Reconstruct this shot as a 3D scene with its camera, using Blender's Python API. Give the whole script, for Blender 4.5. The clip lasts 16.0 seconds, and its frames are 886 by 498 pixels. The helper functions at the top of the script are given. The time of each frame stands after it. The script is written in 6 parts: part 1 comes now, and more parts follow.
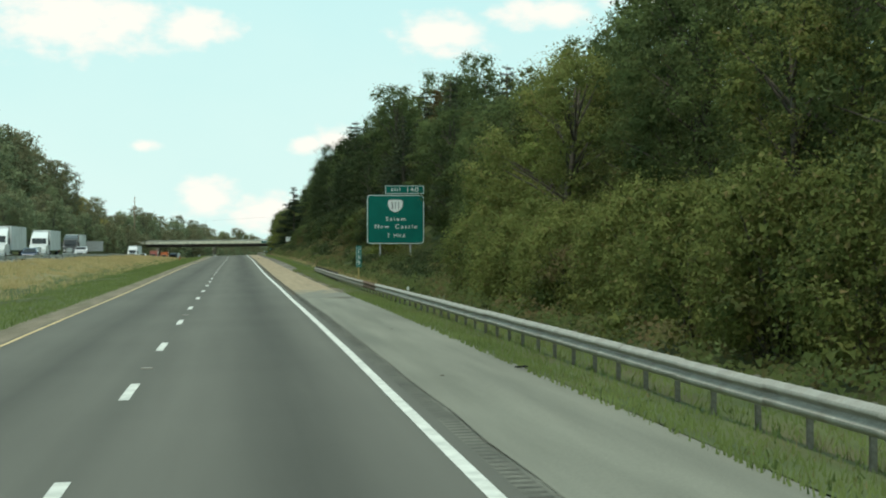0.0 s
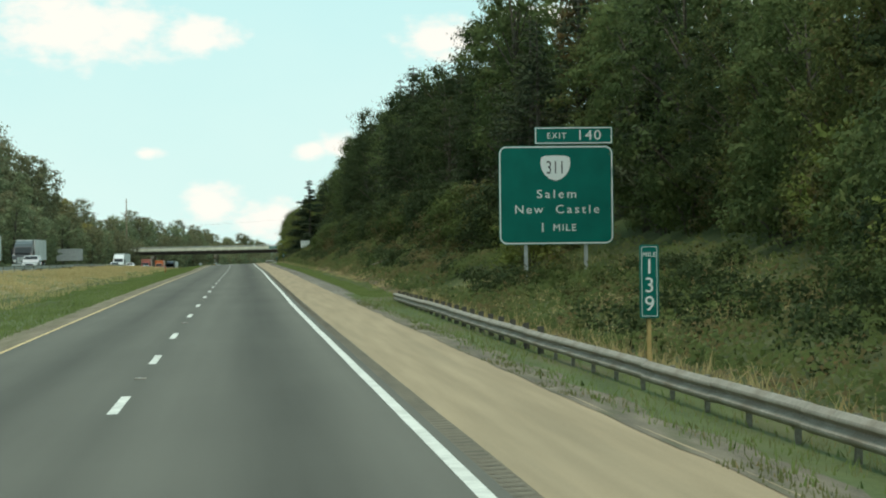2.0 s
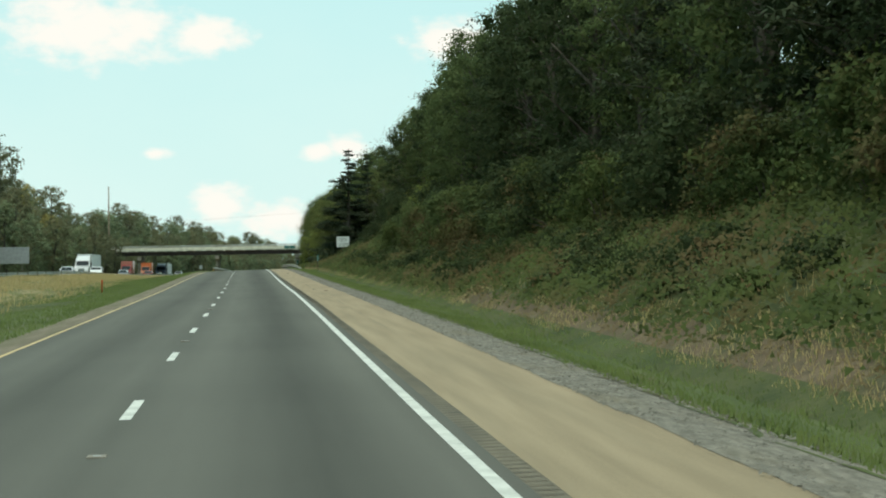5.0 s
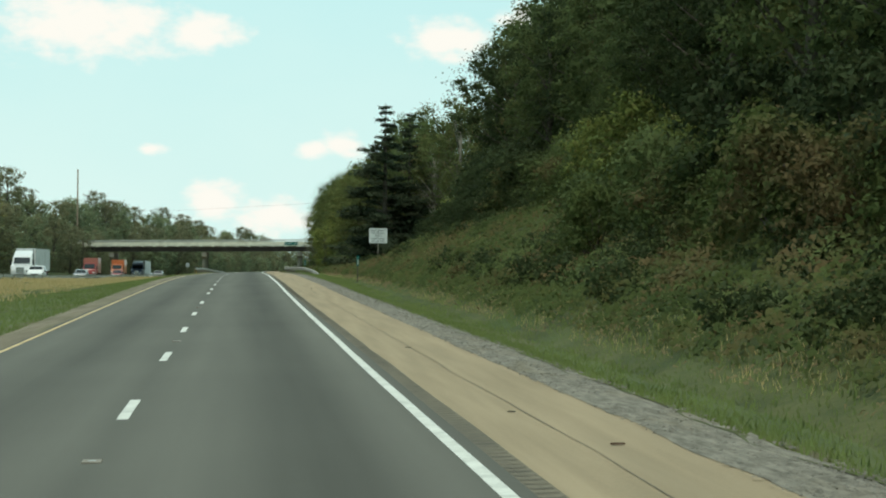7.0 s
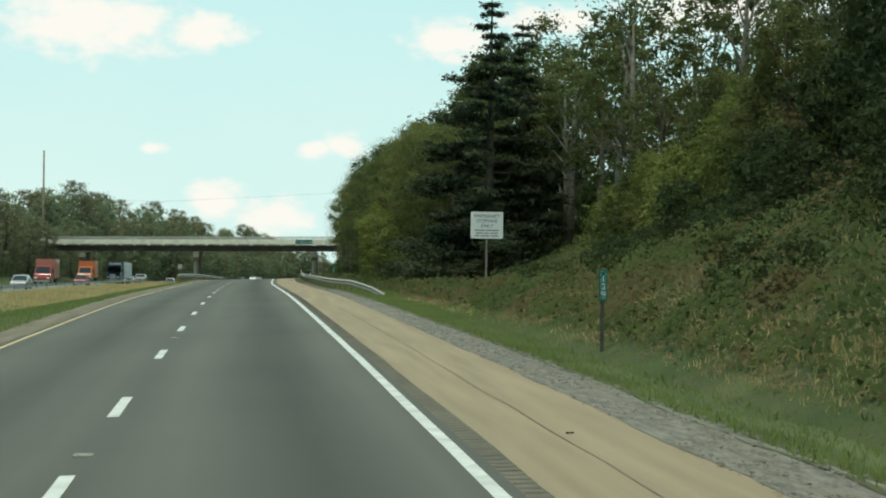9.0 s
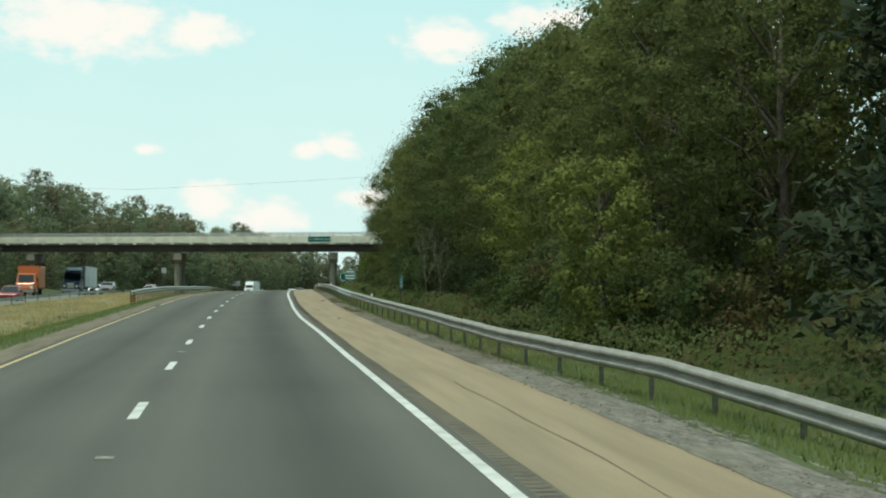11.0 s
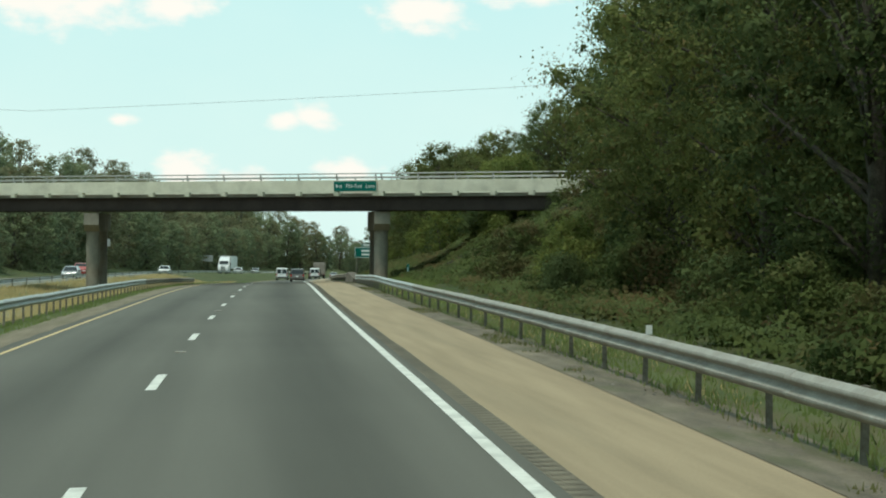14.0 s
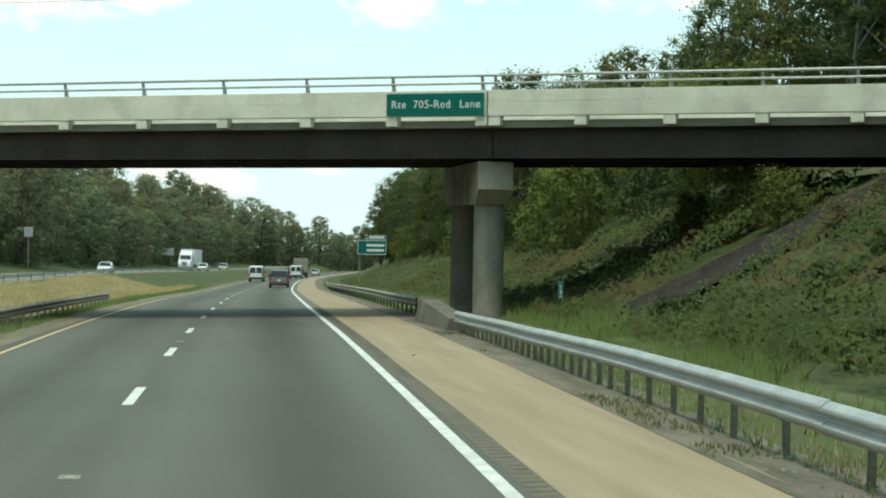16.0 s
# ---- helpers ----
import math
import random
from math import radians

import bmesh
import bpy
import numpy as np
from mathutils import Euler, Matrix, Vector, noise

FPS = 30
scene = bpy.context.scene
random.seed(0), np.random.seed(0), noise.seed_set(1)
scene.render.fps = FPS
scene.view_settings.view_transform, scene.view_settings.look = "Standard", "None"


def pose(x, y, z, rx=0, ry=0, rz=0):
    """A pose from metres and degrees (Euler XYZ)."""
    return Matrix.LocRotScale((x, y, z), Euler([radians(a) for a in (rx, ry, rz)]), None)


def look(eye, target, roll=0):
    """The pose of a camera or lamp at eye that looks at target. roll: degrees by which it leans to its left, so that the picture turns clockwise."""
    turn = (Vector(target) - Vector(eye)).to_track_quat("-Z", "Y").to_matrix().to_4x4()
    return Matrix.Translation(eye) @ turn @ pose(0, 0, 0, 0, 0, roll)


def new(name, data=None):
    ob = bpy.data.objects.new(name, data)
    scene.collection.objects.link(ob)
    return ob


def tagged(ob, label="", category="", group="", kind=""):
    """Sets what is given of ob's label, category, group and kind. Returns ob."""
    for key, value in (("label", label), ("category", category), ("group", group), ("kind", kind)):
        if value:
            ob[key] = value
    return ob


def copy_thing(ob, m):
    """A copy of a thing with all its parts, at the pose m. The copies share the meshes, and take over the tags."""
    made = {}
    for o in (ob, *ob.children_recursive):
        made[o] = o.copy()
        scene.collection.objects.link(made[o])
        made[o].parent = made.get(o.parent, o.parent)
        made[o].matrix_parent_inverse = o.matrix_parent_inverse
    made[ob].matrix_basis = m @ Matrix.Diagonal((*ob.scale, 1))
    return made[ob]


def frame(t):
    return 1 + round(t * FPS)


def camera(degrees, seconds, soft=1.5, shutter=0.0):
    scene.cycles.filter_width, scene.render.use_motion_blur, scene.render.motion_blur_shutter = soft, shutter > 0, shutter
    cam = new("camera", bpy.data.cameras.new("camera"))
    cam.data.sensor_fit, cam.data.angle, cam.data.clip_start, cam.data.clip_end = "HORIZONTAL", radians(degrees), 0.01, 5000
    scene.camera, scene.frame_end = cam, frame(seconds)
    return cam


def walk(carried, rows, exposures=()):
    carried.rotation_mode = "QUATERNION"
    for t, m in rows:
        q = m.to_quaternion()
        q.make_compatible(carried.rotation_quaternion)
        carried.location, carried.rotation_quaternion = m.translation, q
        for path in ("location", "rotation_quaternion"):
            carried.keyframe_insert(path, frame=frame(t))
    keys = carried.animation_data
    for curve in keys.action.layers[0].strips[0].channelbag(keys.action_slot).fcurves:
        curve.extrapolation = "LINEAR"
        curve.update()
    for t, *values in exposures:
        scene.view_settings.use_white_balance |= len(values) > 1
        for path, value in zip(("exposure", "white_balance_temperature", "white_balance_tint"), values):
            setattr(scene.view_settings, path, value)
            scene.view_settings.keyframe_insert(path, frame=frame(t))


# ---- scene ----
# ---------------------------------------------------------------- camera
cam = camera(27.52, 16.0, soft=2.0)
# seconds, place, heading to the right of the road axis, tilt, lean
ROWS = [
    (0, -0.251, -13.85, 2.108, 6.504, -0.120, 0.024),
    (0.5, -0.169, 4.48, 2.066, 6.661, 0.016, 0.049),
    (1.0, -0.118, 23.01, 2.069, 6.745, 0.087, -0.258),
    (1.5, -0.132, 41.36, 2.069, 6.626, 0.141, -0.442),
    (2.0, -0.119, 60.03, 2.038, 6.342, 0.021, -0.613),
    (2.5, -0.119, 78.67, 2.008, 6.181, 0.024, -0.779),
    (3.0, -0.119, 97.08, 2.003, 6.236, 0.007, -0.523),
    (3.5, -0.130, 115.36, 2.010, 6.284, 0.029, -0.578),
    (4.0, -0.185, 133.27, 2.019, 6.188, 0.108, -0.496),
    (6.5, -0.312, 225.57, 2.056, 6.224, 0.000, 0.042),
    (7.0, -0.257, 243.71, 2.041, 6.311, 0.055, 0.445),
    (7.5, -0.189, 262.35, 2.016, 6.439, -0.008, 0.018),
    (8.0, -0.131, 280.93, 1.997, 6.556, -0.046, -0.503),
    (8.5, -0.166, 298.77, 2.001, 6.504, -0.004, -0.197),
    (9.0, -0.310, 316.66, 2.010, 6.288, 0.071, 0.732),
    (9.5, -0.425, 334.53, 2.015, 6.026, 0.146, 0.915),
    (12.0, -0.503, 426.11, 1.608, 6.803, -0.089, 0.214),
    (12.5, -0.346, 444.43, 1.414, 6.919, -0.221, 0.246),
    (13.0, -0.182, 461.62, 1.233, 7.049, -0.481, 0.361),
    (13.5, -0.003, 478.72, 1.059, 7.084, -0.820, 0.570),
    (14.0, 0.272, 495.88, 0.911, 7.232, -0.836, 0.562),
    (14.5, 0.618, 511.82, 0.773, 7.527, -0.624, 1.189),
    (15.0, 1.123, 528.57, 0.561, 7.794, -0.644, 1.140),
    (15.5, 1.675, 545.72, 0.276, 8.036, -0.774, 0.947),
    (16.0, 2.268, 562.57, -0.025, 8.155, -1.037, 1.020),
]


def aimed(x, y, z, turn, tilt, lean):
    a, b = radians(turn), radians(tilt)
    way = Vector((math.sin(a) * math.cos(b), math.cos(a) * math.cos(b), math.sin(b)))
    return look((x, y, z), Vector((x, y, z)) + way, lean)


walk(cam, [(r[0], aimed(*r[1:])) for r in ROWS], [(0, -0.02), (9.5, -0.08), (12.5, -0.06), (14.0, -0.05), (15.0, -0.02), (16.0, 0.18)])

# ---------------------------------------------------------------- world and sun
SUN_UP, SUN_TURN = 72.0, 215.0      # elevation; bearing from the road's heading, clockwise
world = bpy.data.worlds.new("sky")
scene.world = world
world.use_nodes = True
wn, wl = world.node_tree.nodes, world.node_tree.links
wn.clear()


def wnode(kind, **values):
    n = wn.new(kind)
    for key, value in values.items():
        n.inputs[key].default_value = value
    return n


def wmath(op, a, b=None, c=None):
    n = wn.new("ShaderNodeMath")
    n.operation = op
    for k, v in enumerate((a, b, c)):
        if v is None:
            continue
        if isinstance(v, (int, float)):
            n.inputs[k].default_value = v
        else:
            wl.new(v, n.inputs[k])
    return n.outputs[0]


sky = wn.new("ShaderNodeTexSky")
sky.sky_type = "NISHITA"
sky.sun_disc = False
sky.sun_elevation = radians(SUN_UP)
sky.sun_rotation = radians(SUN_TURN)
sky.air_density, sky.dust_density = 1.0, 3.0
coord = wn.new("ShaderNodeTexCoord")
sep = wn.new("ShaderNodeSeparateXYZ")
wl.new(coord.outputs["Generated"], sep.inputs[0])
# bearing and elevation of the looked-at part of the sky, in degrees
bear = wmath("MULTIPLY", wmath("ARCTAN2", sep.outputs[0], sep.outputs[1]), 57.2958)
elev = wmath("MULTIPLY", wmath("ARCSINE", sep.outputs[2]), 57.2958)
flat = wn.new("ShaderNodeCombineXYZ")
wl.new(bear, flat.inputs[0])
wl.new(wmath("MULTIPLY", elev, 1.7), flat.inputs[1])
puff = wnode("ShaderNodeTexNoise", Scale=1.1, Detail=9.0, Roughness=0.52)
wl.new(flat.outputs[0], puff.inputs["Vector"])
veil = wnode("ShaderNodeTexNoise", Scale=0.13, Detail=5.0, Roughness=0.55)
wl.new(flat.outputs[0], veil.inputs["Vector"])
# cumulus: bearing, elevation, half width, half height
CLOUDS = [(-4.9, 7.0, 3.6, 1.35), (-1.4, 6.75, 1.7, 0.72), (6.5, 6.6, 1.6, 0.85), (9.6, 7.3, 1.9, 0.6), (2.2, 3.15, 0.75, 0.32), (3.1, 3.3, 0.85, 0.5),
          (-0.9, 1.5, 1.1, 0.85), (0.9, 1.0, 1.5, 0.7), (4.2, 1.6, 1.2, 0.5), (-2.9, 3.1, 0.6, 0.2), (15, 8, 4, 1.5), (-16, 6, 5, 2), (-24, 3, 4, 1),
          (28, 5, 6, 2), (50, 9, 8, 3), (-50, 8, 9, 3), (95, 8, 12, 4), (-100, 10, 14, 4), (150, 9, 12, 4), (-150, 7, 12, 3)]
cover = None
for b0, e0, hw, hh in CLOUDS:
    dx = wmath("DIVIDE", wmath("SUBTRACT", bear, b0), hw)
    dy = wmath("DIVIDE", wmath("SUBTRACT", elev, e0), hh)
    d = wmath("SQRT", wmath("ADD", wmath("MULTIPLY", dx, dx), wmath("MULTIPLY", dy, dy)))
    m = wmath("SUBTRACT", 1.12, d)
    cover = m if cover is None else wmath("MAXIMUM", cover, m)
dens = wmath("ADD", cover, wmath("MULTIPLY", wmath("SUBTRACT", puff.outputs["Fac"], 0.5), 1.7))
cloud = wnode("ShaderNodeMapRange", **{"From Min": 0.0, "From Max": 0.85})
cloud.interpolation_type = "SMOOTHSTEP"
wl.new(dens, cloud.inputs[0])
haze = wnode("ShaderNodeMapRange", **{"From Min": 0.0, "From Max": 8.0, "To Min": 0.6, "To Max": 0.05})
wl.new(elev, haze.inputs[0])
thin = wmath("MINIMUM", wmath("ADD", wmath("MULTIPLY", veil.outputs["Fac"], 0.35), haze.outputs[0]), 0.9)
dim = wn.new("ShaderNodeMix")
dim.data_type = "RGBA"
dim.blend_type = "MULTIPLY"
dim.inputs["Factor"].default_value = 1.0
wl.new(sky.outputs[0], dim.inputs["A"])
dim.inputs["B"].default_value = (0.10, 0.10, 0.10, 1)
lift = wn.new("ShaderNodeMix")
lift.data_type = "RGBA"
lift.inputs["Factor"].default_value = 0.86
wl.new(dim.outputs["Result"], lift.inputs["A"])
lift.inputs["B"].default_value = (0.56, 0.95, 0.945, 1)
hz = wn.new("ShaderNodeMix")
hz.data_type = "RGBA"
wl.new(thin, hz.inputs["Factor"])
wl.new(lift.outputs["Result"], hz.inputs["A"])
hz.inputs["B"].default_value = (0.79, 0.97, 0.90, 1)
cl = wn.new("ShaderNodeMix")
cl.data_type = "RGBA"
wl.new(cloud.outputs[0], cl.inputs["Factor"])
wl.new(hz.outputs["Result"], cl.inputs["A"])
cl.inputs["B"].default_value = (0.99, 0.97, 0.885, 1)
back = wnode("ShaderNodeBackground", Strength=1.05)
wl.new(cl.outputs["Result"], back.inputs["Color"])
wout = wn.new("ShaderNodeOutputWorld")
wl.new(back.outputs[0], wout.inputs[0])

sun = new("sun", bpy.data.lights.new("sun", "SUN"))
sun.data.energy = 2.05
sun.data.angle = radians(7)
sun.data.color = (1.0, 0.93, 0.80)
sa, sb = radians(SUN_TURN), radians(SUN_UP)
sun.matrix_world = look((0, 0, 200), (-math.sin(sa) * math.cos(sb) * 100, -math.cos(sa) * math.cos(sb) * 100, 200 - 100 * math.sin(sb)))
scene.view_settings.exposure = 0.0

# ---------------------------------------------------------------- the road's line
KNOT, K0 = 40.0, -120.0
LINE_X = [-0.45, -0.26, -0.11, 0.0, 0.0, -0.03, -0.06, -0.05, -0.01, 0.09, 0.06, -0.05, -0.08, -0.06, 0.03, 0.37, 1.22, 2.44, 3.9, 5.54, 7.49, 9.74,
          12.4, 15.3, 18.7, 22.5, 26.7, 31.4, 36.6, 42.3, 48.5, 55.2]
LINE_Z = [0.35, 0.24, 0.11, 0, 0, -0.06, -0.06, -0.03, -0.01, -0.02, -0.07, -0.06, -0.06, -0.21, -0.61, -1.03, -1.38, -2.05, -2.81, -3.93, -5.25, -6.65,
          -7.79, -8.93, -10.07, -11.26, -12.44, -13.58, -14.67, -15.66, -16.55, -17.33]
FALL = 0.030


def glide(vals, s):
    q = (s - K0) / KNOT
    i = min(max(int(math.floor(q)), 1), len(vals) - 3)
    a = min(q - i, 1.0)
    v0, v1, v2, v3 = vals[i - 1:i + 3]
    y = 0.5 * (2 * v1 + (v2 - v0) * a + (2 * v0 - 5 * v1 + 4 * v2 - v3) * a * a + (3 * v1 - v0 - 3 * v2 + v3) * a ** 3)
    if q - i > 1.0:
        y += (q - i - 1.0) * (v3 - v2)
    return y


def line_x(s):
    return glide(LINE_X, s)


def line_z(s):
    return glide(LINE_Z, s)


def mixed(a, b, t):
    return a + (b - a) * t


def ease(a, b, x):
    t = min(max((x - a) / (b - a), 0.0), 1.0)
    return t * t * (3 - 2 * t)


def stepped(table, x):
    """Straight-line table of (x, y)."""
    if x <= table[0][0]:
        return table[0][1]
    for (a, ya), (b, yb) in zip(table, table[1:]):
        if x <= b:
            return mixed(ya, yb, (x - a) / (b - a))
    return table[-1][1]


def far_side(s):
    """Height of the other carriageway over this road's line."""
    return stepped([(-60, 0.6), (150, 0.5), (200, 0.35), (300, 0.1), (350, -0.3), (440, -0.95), (520, -1.25), (570, -1.05), (636, -0.6), (700, 0.2), (730, 0.5), (800, 0.8), (1100, 1.2)], s)


# cross-sections to the right: offset, height over the road's line
BANK_A = [(4.3, 0.13), (5.2, 0.0), (6.5, -0.02), (8.5, -0.15), (10, 0.3), (14, 1.0), (24, 6.0), (40, 12.0), (80, 18.0), (400, 30)]
BANK_B = [(4.3, 0.13), (5.1, 0.12), (6.0, 0.0), (6.5, 0.1), (8.0, 0.9), (11, 2.5), (20, 7.5), (36, 14), (80, 20), (400, 32)]
BANK_C = [(4.3, 0.13), (5.1, 0.10), (6.2, 0.04), (9, 0.05), (11.7, 0.1), (15, 1.2), (24, 5.5), (40, 10), (80, 14), (400, 24)]
BANK_D = [(4.3, 0.13), (5.1, 0.10), (7.0, 0.12), (8.6, 0.22), (9.5, 0.5), (15.5, 3.7), (17.5, 4.7), (24, 5.2), (40, 7), (80, 12), (400, 22)]
BANK_E = [(4.3, 0.13), (5.1, 0.08), (7.0, 0.0), (9, 0.3), (13, 2.2), (20, 6.0), (40, 12), (80, 18), (400, 30)]


def right_bank(u, s):
    a, b, c, d, e = (stepped(t, u) for t in (BANK_A, BANK_B, BANK_C, BANK_D, BANK_E))
    h = mixed(a, b, ease(128, 166, s))
    h = mixed(h, c, ease(346, 402, s))
    h = mixed(h, d, ease(545, 603, s))
    return mixed(h, e, ease(622, 660, s))


def left_bank(u, s):
    f = far_side(s)
    edge = -6.6 * FALL
    move = 6.0 * ease(760, 900, s) if u < -8 else 0.0
    h = stepped([(-400, f + 32), (-120, f + 20), (-70, f + 11), (-48, f + 3.0), (-38, f + 0.3), (-34, f - 0.1), (-33, f), (-21.3, f), (-20, f + 0.2), (-18, f + 0.05),
                 (-12, min(f, edge) - 0.35), (-7.4, edge - 0.08), (-6.6, edge)], max(u - move, u) if u > -7.4 else u - move)
    return h


def over(u, s):
    """Height of the ground over the road's line."""
    if u < -6.6:
        return left_bank(u, s) * (1 - 0.9 * ease(1100, 1500, s))
    if u < 4.3:
        return u * FALL
    return right_bank(u, s) * (1 - 0.9 * ease(1050, 1400, s))


def at(u, s, h=0.0):
    """A place at offset u, distance s and h over the road's line."""
    return Vector((line_x(s) + u, s, line_z(s) + h))


def ground(u, s, h=0.0):
    return at(u, s, over(u, s) + h)


def heading(s):
    return math.degrees(math.atan2(line_x(s + 2) - line_x(s - 2), 4.0))



# ---------------------------------------------------------------- materials
def material(name, rough=0.8, metal=0.0):
    m = bpy.data.materials.new(name)
    m.use_nodes = True
    b = m.node_tree.nodes["Principled BSDF"]
    b.inputs["Roughness"].default_value = rough
    b.inputs["Metallic"].default_value = metal
    return m, m.node_tree.nodes, m.node_tree.links, b


def speckled(name, low, high, scale=3.0, fine=40.0, rough=0.8, metal=0.0, bump=0.2, spread=(0.3, 0.7), stain=None, stain_scale=0.4, stain_amount=0.5, along=1.0):
    """Two colours mixed by coarse and fine noise, with relief; optional stains of a third colour."""
    m, n, l, b = material(name, rough, metal)
    b.inputs["Specular IOR Level"].default_value = 0.5 if rough < 0.65 else 0.2
    c = n.new("ShaderNodeTexCoord")
    big = n.new("ShaderNodeTexNoise")
    big.inputs["Scale"].default_value, big.inputs["Detail"].default_value = scale, 6
    small = n.new("ShaderNodeTexNoise")
    small.inputs["Scale"].default_value, small.inputs["Detail"].default_value = fine, 4
    way = n.new("ShaderNodeMapping")
    way.inputs["Scale"].default_value = (1.0, along, 1.0)
    l.new(c.outputs["Object"], way.inputs[0])
    l.new(way.outputs[0], big.inputs["Vector"])
    l.new(c.outputs["Object"], small.inputs["Vector"])
    add = n.new("ShaderNodeMath")
    add.operation = "MULTIPLY_ADD"
    l.new(small.outputs["Fac"], add.inputs[0])
    add.inputs[1].default_value = 0.5
    l.new(big.outputs["Fac"], add.inputs[2])
    ramp = n.new("ShaderNodeMapRange")
    ramp.inputs["From Min"].default_value, ramp.inputs["From Max"].default_value = spread[0] + 0.25, spread[1] + 0.25
    l.new(add.outputs[0], ramp.inputs[0])
    mix = n.new("ShaderNodeMix")
    mix.data_type = "RGBA"
    mix.inputs["A"].default_value, mix.inputs["B"].default_value = (*low, 1), (*high, 1)
    l.new(ramp.outputs[0], mix.inputs["Factor"])
    col = mix.outputs["Result"]
    if stain:
        st = n.new("ShaderNodeTexNoise")
        st.inputs["Scale"].default_value, st.inputs["Detail"].default_value = stain_scale, 8
        l.new(way.outputs[0], st.inputs["Vector"])
        sr = n.new("ShaderNodeMapRange")
        sr.inputs["From Min"].default_value, sr.inputs["From Max"].default_value, sr.inputs["To Max"].default_value = 0.5, 0.72, stain_amount
        l.new(st.outputs["Fac"], sr.inputs[0])
        m2 = n.new("ShaderNodeMix")
        m2.data_type = "RGBA"
        l.new(col, m2.inputs["A"])
        m2.inputs["B"].default_value = (*stain, 1)
        l.new(sr.outputs[0], m2.inputs["Factor"])
        col = m2.outputs["Result"]
    l.new(col, b.inputs["Base Color"])
    if bump:
        bp = n.new("ShaderNodeBump")
        bp.inputs["Strength"].default_value, bp.inputs["Distance"].default_value = bump, 0.02
        l.new(small.outputs["Fac"], bp.inputs["Height"])
        l.new(bp.outputs[0], b.inputs["Normal"])
    return m


def plain(name, colour, rough=0.5, metal=0.0):
    m, n, l, b = material(name, rough, metal)
    b.inputs["Base Color"].default_value = (*colour, 1)
    return m


def leafy(name, low, high, odd=None, through_light=0.42, mass=0.45, depth=1.8, patch=0.0):
    """Foliage: each leaf and each plant takes its own tone."""
    m, n, l, b = material(name, 0.8)
    g = n.new("ShaderNodeNewGeometry")
    o = n.new("ShaderNodeObjectInfo")
    c = n.new("ShaderNodeTexCoord")
    ns = n.new("ShaderNodeTexNoise")
    ns.inputs["Scale"].default_value, ns.inputs["Detail"].default_value = mass, 4
    l.new(c.outputs["Object"], ns.inputs["Vector"])
    f = n.new("ShaderNodeMath")
    f.operation = "MULTIPLY_ADD"
    l.new(g.outputs["Random Per Island"], f.inputs[0])
    f.inputs[1].default_value = 0.16
    f2 = n.new("ShaderNodeMath")
    f2.operation = "MULTIPLY_ADD"
    l.new(o.outputs["Random"], f2.inputs[0])
    f2.inputs[1].default_value = 0.5
    f3 = n.new("ShaderNodeMath")
    f3.operation = "MULTIPLY_ADD"
    l.new(ns.outputs["Fac"], f3.inputs[0])
    f3.inputs[1].default_value, f3.inputs[2].default_value = depth, 0.14 - depth / 2
    l.new(f3.outputs[0], f2.inputs[2])
    l.new(f2.outputs[0], f.inputs[2])
    mix = n.new("ShaderNodeMix")
    mix.data_type = "RGBA"
    mix.inputs["A"].default_value, mix.inputs["B"].default_value = (*low, 1), (*high, 1)
    l.new(f.outputs[0], mix.inputs["Factor"])
    col = mix.outputs["Result"]
    if odd:
        r = n.new("ShaderNodeMapRange")
        r.inputs["From Min"].default_value, r.inputs["From Max"].default_value = 0.88, 1.0
        l.new(g.outputs["Random Per Island"], r.inputs[0])
        if patch:
            # withered drifts, each a few paces long
            drift = n.new("ShaderNodeTexNoise")
            drift.inputs["Scale"].default_value, drift.inputs["Detail"].default_value = patch, 3
            l.new(g.outputs["Position"], drift.inputs["Vector"])
            r.inputs["From Min"].default_value, r.inputs["From Max"].default_value = 0.50, 0.66
            l.new(drift.outputs["Fac"], r.inputs[0])
        m2 = n.new("ShaderNodeMix")
        m2.data_type = "RGBA"
        l.new(r.outputs[0], m2.inputs["Factor"])
        l.new(col, m2.inputs["A"])
        m2.inputs["B"].default_value = (*odd, 1)
        col = m2.outputs["Result"]
    l.new(col, b.inputs["Base Color"])
    b.inputs["Specular IOR Level"].default_value = 0.12
    tr = n.new("ShaderNodeBsdfTranslucent")
    l.new(col, tr.inputs["Color"])
    ms = n.new("ShaderNodeMixShader")
    ms.inputs[0].default_value = through_light
    l.new(b.outputs[0], ms.inputs[1])
    l.new(tr.outputs[0], ms.inputs[2])
    l.new(ms.outputs[0], n["Material Output"].inputs[0])
    return m


